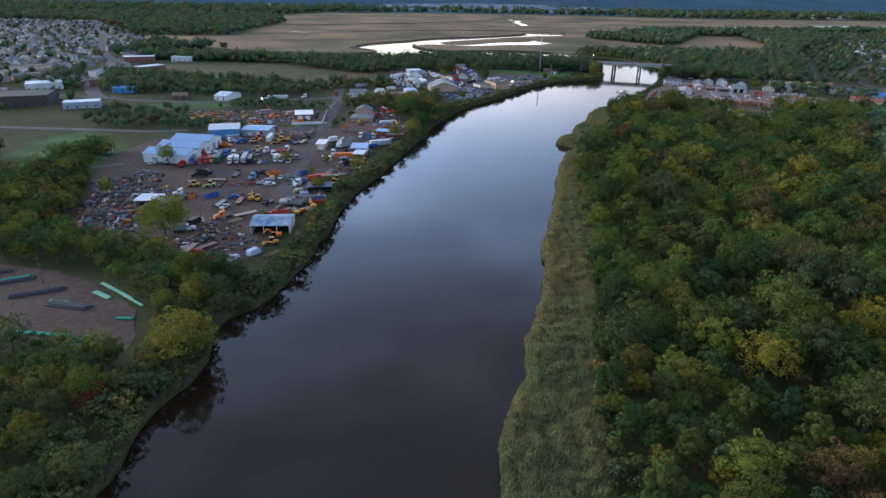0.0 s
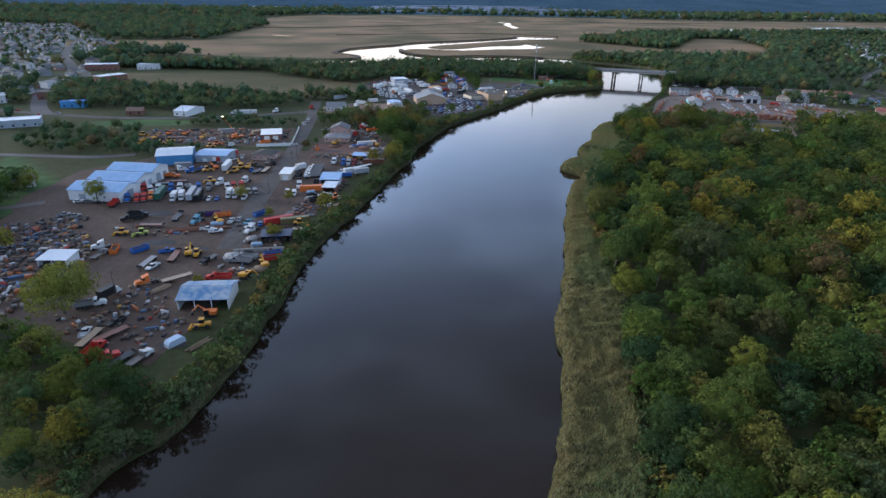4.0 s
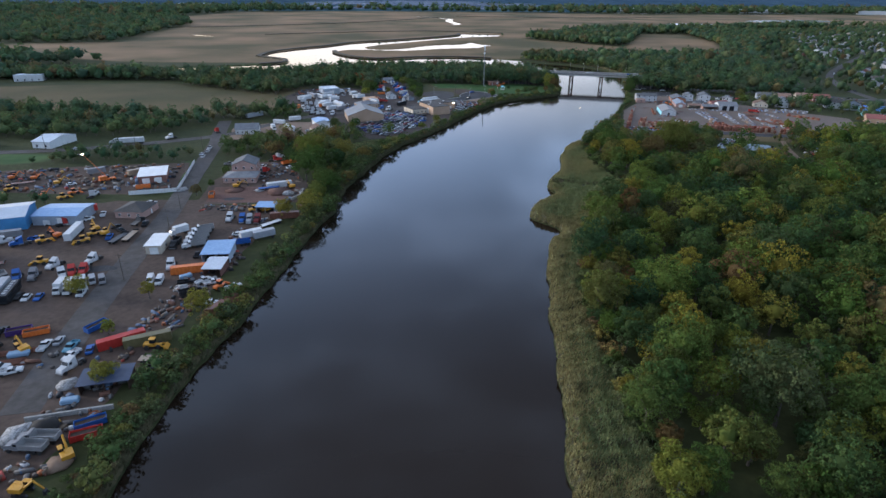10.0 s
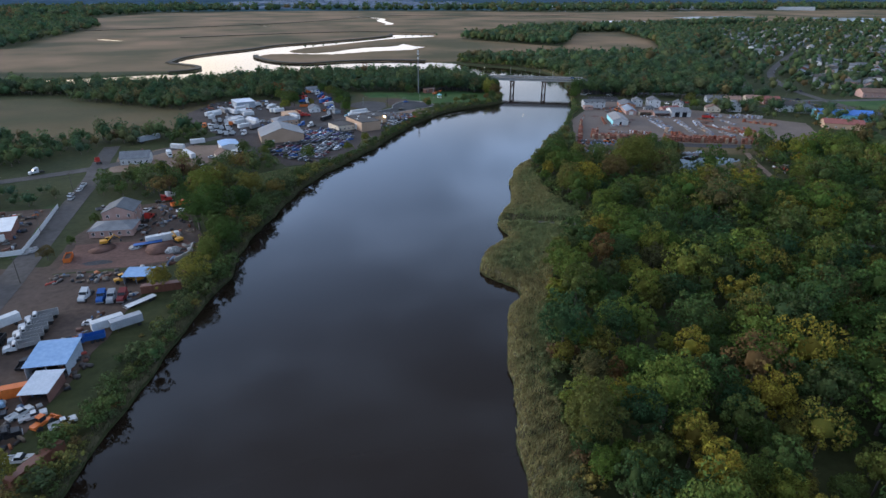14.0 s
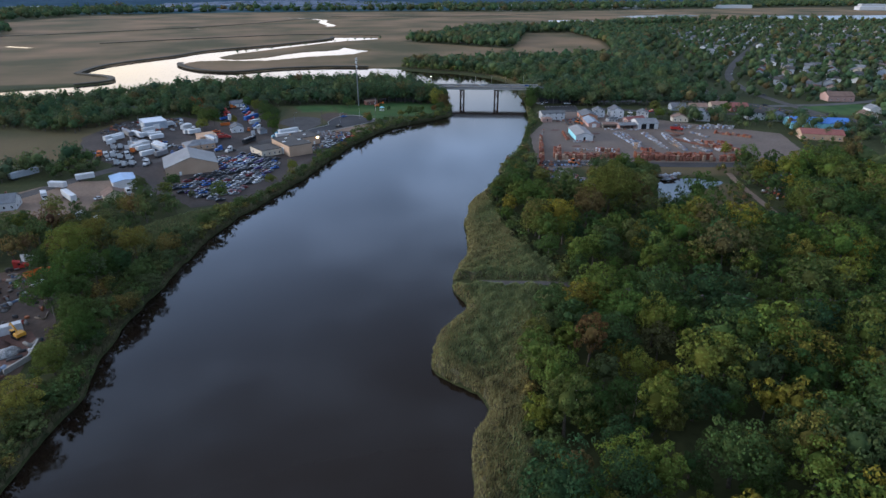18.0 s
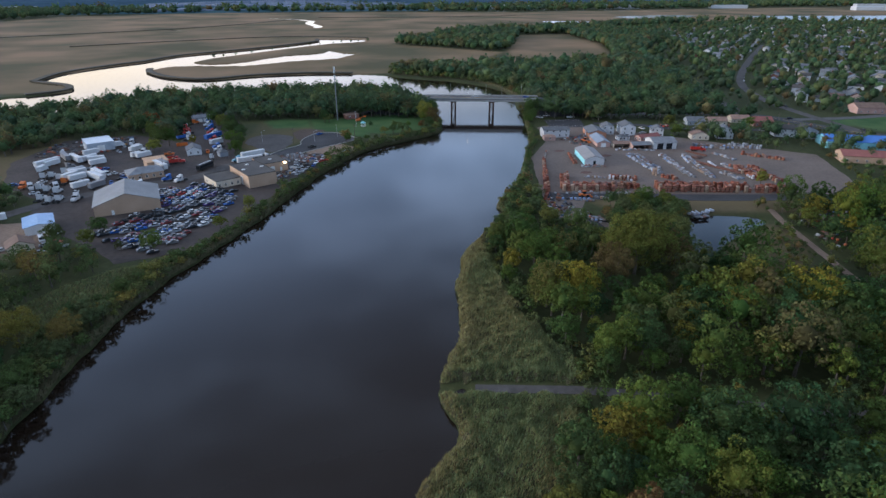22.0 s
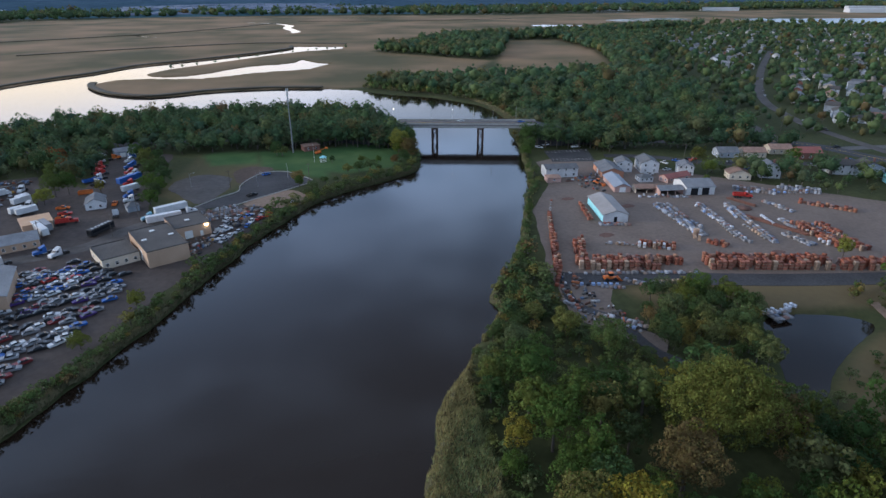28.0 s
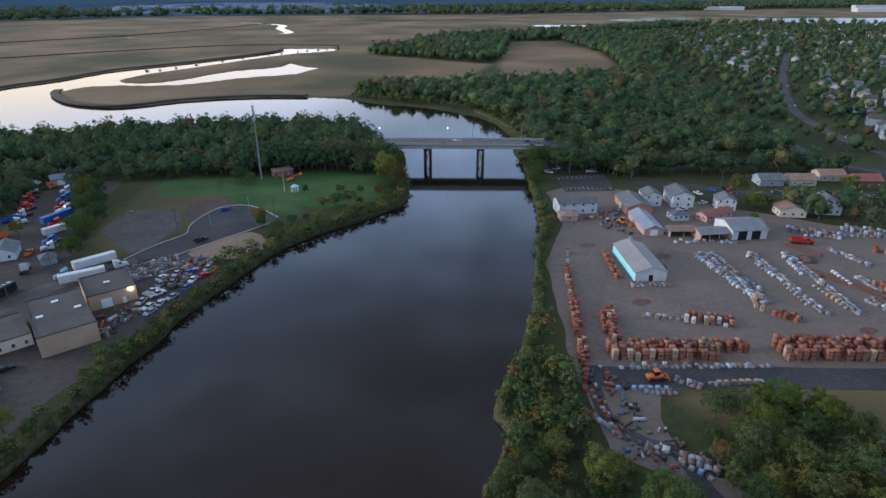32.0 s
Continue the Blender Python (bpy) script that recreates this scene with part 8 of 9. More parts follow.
pallet_row(216, 569, 229, 562, 2.0, 1, ["tan", "grey"], 1)
pallet_row(228, 561, 241, 553, 1.8, 2, MX, 2)
pallet_row(233, 612, 226, 590, 1.8, 1, ["brick", "tan"], 1)
pallet_row(227, 587, 239, 583, 1.9, 1, ["grey", "brick"], 1)
pallet_row(190, 540.5, 205, 535, 2.0, 1, ["grey", "blue"], 1)
pallet_row(208, 536, 227, 530.5, 1.9, 1, ["tan", "grey"], 1)
pallet_row(318, 600, 350, 588, 2.6, 1, ["grey", "blue", "white"], 2)
pallet_row(303, 560, 298, 535, 2.4, 1, MX, 2)
pallet_row(312, 556, 305, 527, 2.6, 1, BR, 2)
pallet_row(183, 541, 180, 524, 1.9, 1, ["grey", "brick"], 1)
pallet_row(186, 520, 192, 506, 2.0, 1, ["grey", "grey", "blue"], 1)
pallet_row(233, 504.5, 247, 505.5, 2.0, 2, ["white"], 1)
pallet_row(268, 613, 288, 605, 3.0, 1, ["white", "grey"], 1)
beam_mat = paint("rust")
for x, y, a, n, ln, lab in ((296, 563, 106, 6, 30, "rust-red steel sections on the ground"), (305, 590, 105, 5, 14, "rusted brown steel sections"), (-96, 281.5, 12, 8, 22, "pile of long rusted steel beams"), (-92, 288, 10, 5, 16, "rusted brown steel plates"), (-87.5, 229, 60, 6, 7, "stack of grey weathered timbers"), (-63, 196, 60, 4, 7, "stack of weathered timber beams"),
                          (-113, 156, -12, 7, 14, "stack of dark steel pipes"), (-128, 164, 25, 6, 15, "stack of dark blue pipes"), (-143, 171, 28, 7, 16, "stack of dark pipes and green tubes"), (-152, 177, 25, 5, 12, "stack of dark pipes")):
    root = new("beam_stack")
    root.matrix_basis = pose(x, y, GROUND + 0.06, 0, 0, a)
    tagged(root, lab, "steel stack", "stacks of long goods")
    mt = {"rust": beam_mat}.get("rust") if "rust" in lab else (WOOD if "timber" in lab else plain("dark_pipe", (0.05, 0.055, 0.07), 0.5, 0.4))
    for i in range(n):
        v, f = tube((-ln / 2 + rng.uniform(-0.6, 0.6), (i - n / 2) * 0.5, 0.22), (ln / 2 + rng.uniform(-0.6, 0.6), (i - n / 2) * 0.5, 0.22), 0.22, 0.22, 4 if "pipe" not in lab else 7)
        part("pipe" if "pipe" in lab else "beam", mesh_np("beam", v, f, [mt]), None, root)
    for i in range(n - 2):
        v, f = tube((-ln / 2, (i - n / 2 + 1) * 0.5, 0.62), (ln / 2 - 1, (i - n / 2 + 1) * 0.5, 0.62), 0.2, 0.2, 4 if "pipe" not in lab else 7)
        part("pipe" if "pipe" in lab else "beam", mesh_np("beam", v, f, [mt]), None, root)
GREENPIPE = plain("sea_green_plastic_pipe", (0.02, 0.3, 0.17), 0.4)
for x, y, a, ln, n in ((-104, 166, -35, 18, 3), (-107, 163, -32, 8, 4), (-96, 160, -36, 12, 2), (-112, 140, -5, 17, 4), (-99, 138, 40, 5, 3), (-118, 158.5, -8, 6, 3), (-141, 173, 28, 8, 3), (-93, 149, 0, 5, 3)):
    root = new("pipe_bundle")
    root.matrix_basis = pose(x, y, GROUND + 0.06, 0, 0, a)
    tagged(root, "bundle of sea-green plastic pipes on the ground", "pipes", "green pipe bundles")
    for i in range(n):
        v, f = tube((-ln / 2, (i - n / 2) * 0.42, 0.2 + (0.5 if x == -141 else 0)), (ln / 2, (i - n / 2) * 0.42, 0.2 + (0.5 if x == -141 else 0)), 0.2, 0.2, 7)
        part("pipe", mesh_np("pipe", v, f, [GREENPIPE]), None, root)


# ---- piles and clutter ----
def pile(x, y, r, h, mat, label):
    v, f = ICO2
    w = v.copy()
    w[:, 2] = np.clip(w[:, 2], -0.05, 1) ** 1
    n_ = np.array([1 + 0.3 * noise.noise((a * 2 + x, b * 2 + y, c * 2)) for a, b, c in w])
    w = w * n_[:, None] * np.array([r, r, h])
    ob = new("mound", mesh_np("mound", w, f, [mat], smooth_faces=True))
    ob.location = (x, y, GROUND + 0.05)
    tagged(ob, label, "mound")


STONEPILE = material("broken_stone", (0.12, 0.12, 0.12), (0.42, 0.42, 0.42), 1.2, 0.9, bump=0.8, fine=5, spread=0.3)
for a in ((-72, 254, 4, 2.0, STONEPILE, "heap of pale broken stone"), (-67.5, 256, 4, 2.3, plain("black_mulch", (0.02, 0.018, 0.017), 0.95), "heap of black mulch"), (-59, 244.5, 3, 1.5, SAND, "heap of pale sand"), (-41, 420, 6, 2.0, REDSOIL, "heap of red-brown soil and stones"), (-36, 418, 4, 1.6, STONEPILE, "heap of pale rubble"),
          (-62, 425, 5, 0.8, REDSOIL, "low heap of brown soil"), (-50, 424, 3, 0.8, STONEPILE, "low heap of grey stone"), (-70, 272, 3, 1.2, STONEPILE, "heap of rubble beside the road"), (-57, 322, 3, 1.3, STONEPILE, "heap of scrap stone"), (-88, 428, 4, 0.8, STONEPILE, "spread of pale rubble at the fence"),
          (300, 583, 4, 1.0, REDSOIL, "brown heap of bare soil"), (244, 596, 4, 0.7, DIRT, "low dark soil heap"), (215, 545, 3, 1.2, REDSOIL, "small red-brown soil heap")):
    pile(*a)
CLUTTER = material("mixed_scrap", (0.1, 0.08, 0.07), (0.3, 0.28, 0.26), 0.7, 0.8, fine=3)
nt = CLUTTER.node_tree
geo, rp = nt.nodes.new("ShaderNodeNewGeometry"), nt.nodes.new("ShaderNodeValToRGB")
rp.color_ramp.interpolation = "CONSTANT"
cl = [(0.0, (0.07, 0.06, 0.055)), (0.2, (0.13, 0.125, 0.12)), (0.36, (0.13, 0.062, 0.04)), (0.5, (0.03, 0.03, 0.034)), (0.68, (0.4, 0.4, 0.41)), (0.74, (0.08, 0.12, 0.2)), (0.84, (0.3, 0.1, 0.035)), (0.88, (0.17, 0.13, 0.09)), (0.95, (0.3, 0.05, 0.035)), (0.98, (0.4, 0.24, 0.05))]
for i, (p, c) in enumerate(cl):
    e = rp.color_ramp.elements[i] if i < 2 else rp.color_ramp.elements.new(p)
    e.position, e.color = p, (*c, 1)
nt.links.new(geo.outputs["Random Per Island"], rp.inputs["Fac"])
nt.links.new(rp.outputs["Color"], nt.nodes["Principled BSDF"].inputs["Base Color"])


def clutter(poly, spacing, seed, label, smin=0.3, smax=1.2, tall=0.8, thin=0.25):
    r = np.random.default_rng(seed)
    V, F, n = [], [], 0
    cube = np.array([(-1, -1, 0), (1, -1, 0), (1, 1, 0), (-1, 1, 0), (-0.9, -0.9, 1), (0.95, -0.85, 1), (0.9, 0.9, 1), (-0.85, 0.95, 1)], float)
    cf = np.array([(0, 3, 2, 1), (4, 5, 6, 7), (0, 1, 5, 4), (1, 2, 6, 5), (2, 3, 7, 6), (3, 0, 4, 7)])
    for x, y in scatter(poly, spacing, seed, [], thin):
        if any(math.hypot(x - q[0], y - q[1]) < 2.2 for q in TAKEN):
            continue
        for k in range(int(r.integers(1, 4))):
            a = r.uniform(0, 6.28)
            s = np.array([r.uniform(smin, smax) * (2.0 if r.uniform() < 0.2 else 0.8), r.uniform(smin, smax) * 0.5, r.uniform(0.3, tall) * 1.3])
            rot = np.array([[math.cos(a), -math.sin(a), 0], [math.sin(a), math.cos(a), 0], [0, 0, 1]])
            V.append((cube * s) @ rot.T + (x + r.normal(0, 0.9), y + r.normal(0, 0.9), GROUND + 0.02)), F.append(cf + n)
            n += 8
    if V:
        tagged(new("yard_clutter", mesh_np("yard_clutter", np.concatenate(V), np.concatenate(F), [CLUTTER])), label, "scrap", kind="stuff")


clutter([(-64, 224), (-58, 255), (-52, 290), (-44, 340), (-40, 385), (-46, 392), (-56, 345), (-64, 296), (-72, 255), (-76, 226)], 2.6, 61, "scattered scrap, parts and timber along the river edge")
clutter([(-150, 215), (-160, 250), (-176, 283), (-150, 296), (-126, 262), (-120, 225), (-128, 208)], 2.8, 62, "dense scrap and dismantled machines", 0.4, 1.5, 1.1)
clutter([(-98, 197), (-75, 190), (-68, 205), (-80, 222), (-98, 232), (-112, 212)], 3.4, 63, "loose scrap and parts at the yard's end")
clutter([(-190, 438), (-194, 466), (-150, 472), (-100, 474), (-96, 430), (-110, 425), (-150, 429)], 4.2, 64, "machine parts in the crane yard", 0.4, 1.5, 1.0)
clutter([(-70, 440), (-52, 476), (-40, 470), (-30, 432), (-48, 430)], 3.6, 65, "building materials behind the house")
clutter([(-74, 404), (-40, 404), (-30, 425), (-26, 420), (-34, 398), (-70, 396)], 3.0, 66, "orange machine parts and bins along the bank", 0.4, 1.4)
clutter([(64, 607), (74, 620), (72, 628), (60, 622), (58, 612)], 2.2, 67, "car parts beside the block", 0.3, 1.0, 0.8, 0.1)
clutter([(72, 630), (88, 660), (94, 655), (84, 634)], 2.2, 68, "rows of grey car parts on racks", 0.4, 1.6, 0.9, 0.1)
clutter([(252, 622), (258, 640), (268, 648), (262, 655), (244, 645)], 3.2, 69, "small stock around the sheds", 0.4, 1.2)
clutter([(184, 512), (178, 524), (186, 552), (196, 545), (190, 528), (196, 508)], 2.8, 70, "loose stone and blocks on the ground", 0.3, 0.9, 0.7)
clutter([(-130, 285), (-76, 290), (-78, 278), (-128, 272)], 4.5, 71, "steel offcuts between parked machines")
clutter([(276, 442), (262, 462), (276, 490), (300, 495), (310, 470)], 4.0, 72, "dumped pallets and stone in the scrub", 0.4, 1.2)
clutter([(-20, 700), (-70, 700), (-66, 735), (-20, 740)], 4.0, 73, "truck parts behind the warehouse", 0.5, 1.5)

# ---- walls, fences and poles ----
for line, h, mat, name, label in (([(-110, 422), (-89, 425.5), (-91, 445), (-95, 478)], 2.0, WHITE, "fence", "pale board fence round the crane yard"), ([(-33, 407), (-29, 413), (-29, 421)], 1.6, CONCRETE, "block_wall", "low wall of concrete blocks"), ([(-73, 259), (-55, 262)], 1.2, CONCRETE, "block_wall", "row of concrete blocks"),
                                ([(62, 665.5), (72, 676.5), (82.2, 684.5), (83.4, 693.5), (87.4, 702.8), (95.6, 713.8), (105.4, 713.8), (112.6, 706.6), (119.6, 692)], 0.3, CONCRETE, "kerb_wall", "pale kerb round the parking loop"), ([(80.4, 663.2), (90.4, 670.2), (108.4, 681.2), (117.4, 687.2)], 0.3, CONCRETE, "kerb_wall", "pale kerb along the dirt lot")):
    root = new(name)
    tagged(root, label, "fence" if name == "fence" else "wall")
    pts = smooth(line, 3) if name == "kerb_wall" else line
    for (x0, y0), (x1, y1) in zip(pts, pts[1:]):
        n_ = max(1, int(math.hypot(x1 - x0, y1 - y0) / 2.6))
        a = math.atan2(y1 - y0, x1 - x0)
        ln = math.hypot(x1 - x0, y1 - y0) / n_
        for i in range(n_):
            ob = part("panel" if name == "fence" else "block", box_mesh("panel", mat, -ln / 2 + 0.02, ln / 2 - 0.02, -0.06 if name == "fence" else -0.25, 0.06 if name == "fence" else 0.25, 0, h), None, root)
            ob.matrix_basis = Matrix.Translation((x0 + (x1 - x0) * (i + 0.5) / n_, y0 + (y1 - y0) * (i + 0.5) / n_, GROUND)) @ Matrix.Rotation(a, 4, "Z")


def utility_pole(x, y, turn, h=10.0):
    root = new("utility_pole")
    root.matrix_basis = pose(x, y, GROUND, 0, 0, turn)
    tagged(root, "brown wooden utility pole with a crossarm", "utility pole", "utility poles")
    part("post", mesh_np("post", *tube((0, 0, -0.3), (0, 0, h), 0.16, 0.11, 6), [BARK]), None, root)
    part("crossarm", box_mesh("crossarm", BARK, -1.2, 1.2, -0.06, 0.06, h - 0.9, h - 0.75), None, root)


for x, y, a in ((-76, 372, 0), (-80, 400, 10), (-78, 330, 0), (-90, 445, 5), (-96, 500, 5), (-140, 516, 90), (-190, 512, 90), (-130, 170, 30), (2, 612, 60), (33, 640, 60), (40, 662, 40), (8, 640, 60), (352, 632, -40), (330, 660, -40), (410, 634, 20), (445, 700, 20), (470, 690, 0), (-98, 222, 20), (118, 690, 0), (79, 690, 0)):
    utility_pole(x, y, a)
for x, y, a in ((92, 690, 0), (108, 700, 90), (60, 700, 0)):
    street_lamp(x, y, GROUND, a, 7.0)
lamp = new("wall_lamp", box_mesh("wall_lamp", WARMLAMP, -0.5, 0.5, -0.12, 0.12, -0.3, 0.3, bevel=0.05))
lamp.matrix_basis = pose(69.6, 630.2, GROUND + 4.4, 0, 0, 19)
tagged(lamp, "bright warm lamp on the block's wall", "lamp")


# ---- houses of the suburb and the town ----
HOUSE_KIT = {}


def simple_house(x, y, turn, key, label, group):
    w, d, e, r, wall, roof, style, st_ = key
    k = (w, d, wall.name, roof.name, style)
    m = pose(x, y, GROUND, 0, 0, turn)
    if k in HOUSE_KIT:
        return copy_thing(HOUSE_KIT[k], m)
    HOUSE_KIT[k] = building("house", label, "house", x, y, w, d, turn, e, r, wall, roof, style, windows=1, storeys=st_, group=group, simple=True)
    return HOUSE_KIT[k]


KINDS = [((11, 9, 3.2, 5.6, SIDING, GREYROOF, "gable", 1), "white-sided house with a grey roof among trees"), ((9, 10, 5.4, 8.0, SIDING, GREYROOF, "gable_y", 2), "two-storey white house with a grey roof"), ((12, 9, 3.2, 5.4, BEIGE, WARMROOF, "gable", 1), "beige house with a brown roof among trees"),
         ((10, 9, 5.2, 7.6, GREYSIDE, TARROOF, "gable", 2), "grey-blue two-storey house with dark roof"), ((13, 9, 3.2, 5.4, SIDING, TARROOF, "hip", 1), "low white house with a dark hip roof"), ((11, 8, 3.2, 5.0, BRICKWALL, GREYROOF, "gable", 1), "brick house with a grey roof"), ((12, 10, 5.4, 7.8, BEIGE, GREYROOF, "gable", 2), "pale two-storey house with grey roof")]
rng = np.random.default_rng(91)


def estate(poly, heading, dx, dy, seed, limit, group, keep=0.8):
    r = np.random.default_rng(seed)
    q = np.array(poly, float)
    cx, cy = q.mean(0)
    ca_, sa_ = math.cos(radians(heading)), math.sin(radians(heading))
    n = 0
    spots_ = []
    for i in range(-40, 41):
        for j in range(-40, 41):
            u, v = i * dx + r.uniform(-5, 5), (j // 2) * dy + (j % 2) * dy * 0.42 + r.uniform(-5, 5)
            spots_.append((cx + u * ca_ - v * sa_, cy + u * sa_ + v * ca_))
    P = np.array(spots_)
    ok = inside(P[:, 0], P[:, 1], poly) & (r.uniform(size=len(P)) < keep)
    for rd in (ROAD_EAST, ROAD_E2, ROAD_NE, ROAD_BRIDGE_R, ROAD_TOWN, ROAD_HWY):
        ok &= dist_line(P[:, 0], P[:, 1], rd) > 13
    P = P[ok]
    P = P[np.argsort(np.hypot(P[:, 0] - 150, P[:, 1] - 500))][:limit]
    for x, y in P:
        key, label = KINDS[int(r.integers(len(KINDS)))]
        simple_house(float(x), float(y), heading + (90 if r.uniform() < 0.25 else 0) + r.uniform(-5, 5), key, label, group)


estate([(500, 700), (560, 790), (680, 930), (830, 1080), (1000, 1150), (1150, 1000), (960, 800), (760, 690), (600, 640)], 42, 20, 46, 1, 36, "houses of the suburb", 0.5)
estate([(640, 1080), (760, 1220), (900, 1330), (1150, 1450), (1350, 1250), (1000, 1160), (830, 1090), (680, 960)], 38, 21, 55, 2, 16, "houses of the far suburb", 0.4)
estate([(-480, 620), (-470, 780), (-640, 1080), (-780, 1250), (-1050, 1100), (-900, 750), (-620, 560)], -30, 22, 48, 3, 24, "houses of the town", 0.7)
estate([(450, 600), (470, 640), (540, 620), (640, 620), (700, 560), (560, 510), (480, 540)], -20, 24, 44, 4, 14, "houses east of the road", 0.5)
for x, y, w, d, a, e, wall, roof, label in ((-350, 492, 46, 36, 20, 8, DARKWALL, TARROOF, "big flat-roofed store with dark end wall"), (-292, 478, 26, 14, 25, 5, GREYSIDE, PALEROOF, "flat grey workshop with pale roof"), (-296, 553, 18, 9, 10, 5, BLUEWALL, BLUEROOF, "small blue metal shed"), (-335, 600, 34, 16, 30, 6, BRICKWALL, TARROOF, "long brick store with tar roof"), (-380, 570, 30, 22, 30, 6, SIDING, PALEROOF, "white store with pale roof"),
                                            (-420, 640, 40, 18, 40, 6, TANWALL, TARROOF, "tan row of flat-roofed shops"), (-372, 660, 26, 14, 60, 6, SIDING, GREYROOF, "white row of shops on the street"), (-340, 700, 30, 14, 60, 7, BRICKWALL, PALEROOF, "brick row of shops on the street"), (-470, 690, 40, 22, 30, 7, BEIGE, TARROOF, "beige factory with a flat roof"), (-400, 800, 36, 16, 20, 7, BRICKWALL, PALEROOF, "brick factory with vaulted roof"), (-350, 815, 26, 14, 10, 6, SIDING, PALEROOF, "white hall with a pale roof"),
                                            (-520, 600, 44, 26, 30, 6, GREYSIDE, PALEROOF, "grey warehouse with a pale roof"), (-232, 524, 12, 8, 12, 3.4, BRICKWALL, WARMROOF, "small brown shop by the road"), (-192, 528, 12, 22, -15, 4, WHITE, PALEROOF, "long white metal building"), (-202, 338, 12, 8, 35, 4, SIDING, GREYROOF, "white house behind the lawn")):
    building("town_block", label, "building", x, y, w, d, a, e, e + 0.3 if w > 15 else e + 2, wall, roof, "flat" if w > 15 else "gable", windows=max(2, int(w / 6)), simple=True)
for x, y, w, d, a in ((-900, 3550, 190, 60, 5), (-640, 3650, 120, 50, 0), (-1250, 3480, 90, 40, 0), (900, 3150, 150, 40, -10), (1250, 3050, 220, 50, -15), (1750, 2850, 180, 50, -20), (2200, 2700, 160, 40, -25), (2600, 2300, 160, 60, -30), (520, 3280, 90, 40, 0), (1500, 3150, 160, 40, -10), (3000, 2600, 200, 50, -30)):
    building("far_warehouse", "far white warehouse beyond the marsh", "warehouse", x, y, w, d, a, 14, 14.4, SIDING, PALEROOF, "flat", windows=0, group="far warehouses")
for x, y, h in ((-1100, 3300, 16), (-800, 3350, 16), (-500, 3420, 16), (1100, 2950, 16), (1450, 2850, 16), (1900, 2700, 16), (1010, 1270, 12), (1180, 1240, 12), (1290, 1150, 12), (820, 1420, 12), (2300, 2500, 16), (2050, 2550, 16), (700, 3050, 16)):
    street_lamp(x, y, GROUND, 200, h, True, "far street lamps")


# ---- joined rest of the stock in the stone yard ----
def island_material(name, stops, rough=0.85):
    """Colour by loose piece, with fine noise."""
    m = material(name, stops[0][1], stops[1][1], 1.0, rough, fine=7, spec=0.25)
    n, l = m.node_tree.nodes, m.node_tree.links
    geo, rp, mix = n.new("ShaderNodeNewGeometry"), n.new("ShaderNodeValToRGB"), n.new("ShaderNodeMixRGB")
    rp.color_ramp.interpolation = "CONSTANT"
    while len(rp.color_ramp.elements) < len(stops):
        rp.color_ramp.elements.new(0.5)
    for e, (p, c) in zip(rp.color_ramp.elements, stops):
        e.position, e.color = p, (*c, 1)
    mix.inputs["Fac"].default_value = 0.3
    l.new(geo.outputs["Random Per Island"], rp.inputs["Fac"])
    l.new(rp.outputs["Color"], mix.inputs["Color1"])
    l.new(n["Principled BSDF"].inputs["Base Color"].links[0].from_socket, mix.inputs["Color2"])
    l.new(mix.outputs["Color"], n["Principled BSDF"].inputs["Base Color"])
    return m


BRICKS = island_material("assorted_brick_cubes", [(0.0, (0.2, 0.06, 0.035)), (0.25, (0.26, 0.1, 0.06)), (0.5, (0.25, 0.12, 0.075)), (0.66, (0.14, 0.055, 0.042)), (0.82, (0.32, 0.2, 0.13)), (0.9, (0.19, 0.15, 0.14))])
STONES = island_material("assorted_stone_pallets", [(0.0, (0.16, 0.155, 0.155)), (0.22, (0.26, 0.26, 0.275)), (0.44, (0.42, 0.43, 0.47)), (0.56, (0.14, 0.17, 0.24)), (0.66, (0.26, 0.19, 0.14)), (0.8, (0.55, 0.56, 0.6)), (0.87, (0.22, 0.1, 0.065))])
RING = np.array([(-1, -1, 0), (1, -1, 0), (1, 1, 0), (-1, 1, 0)], float)


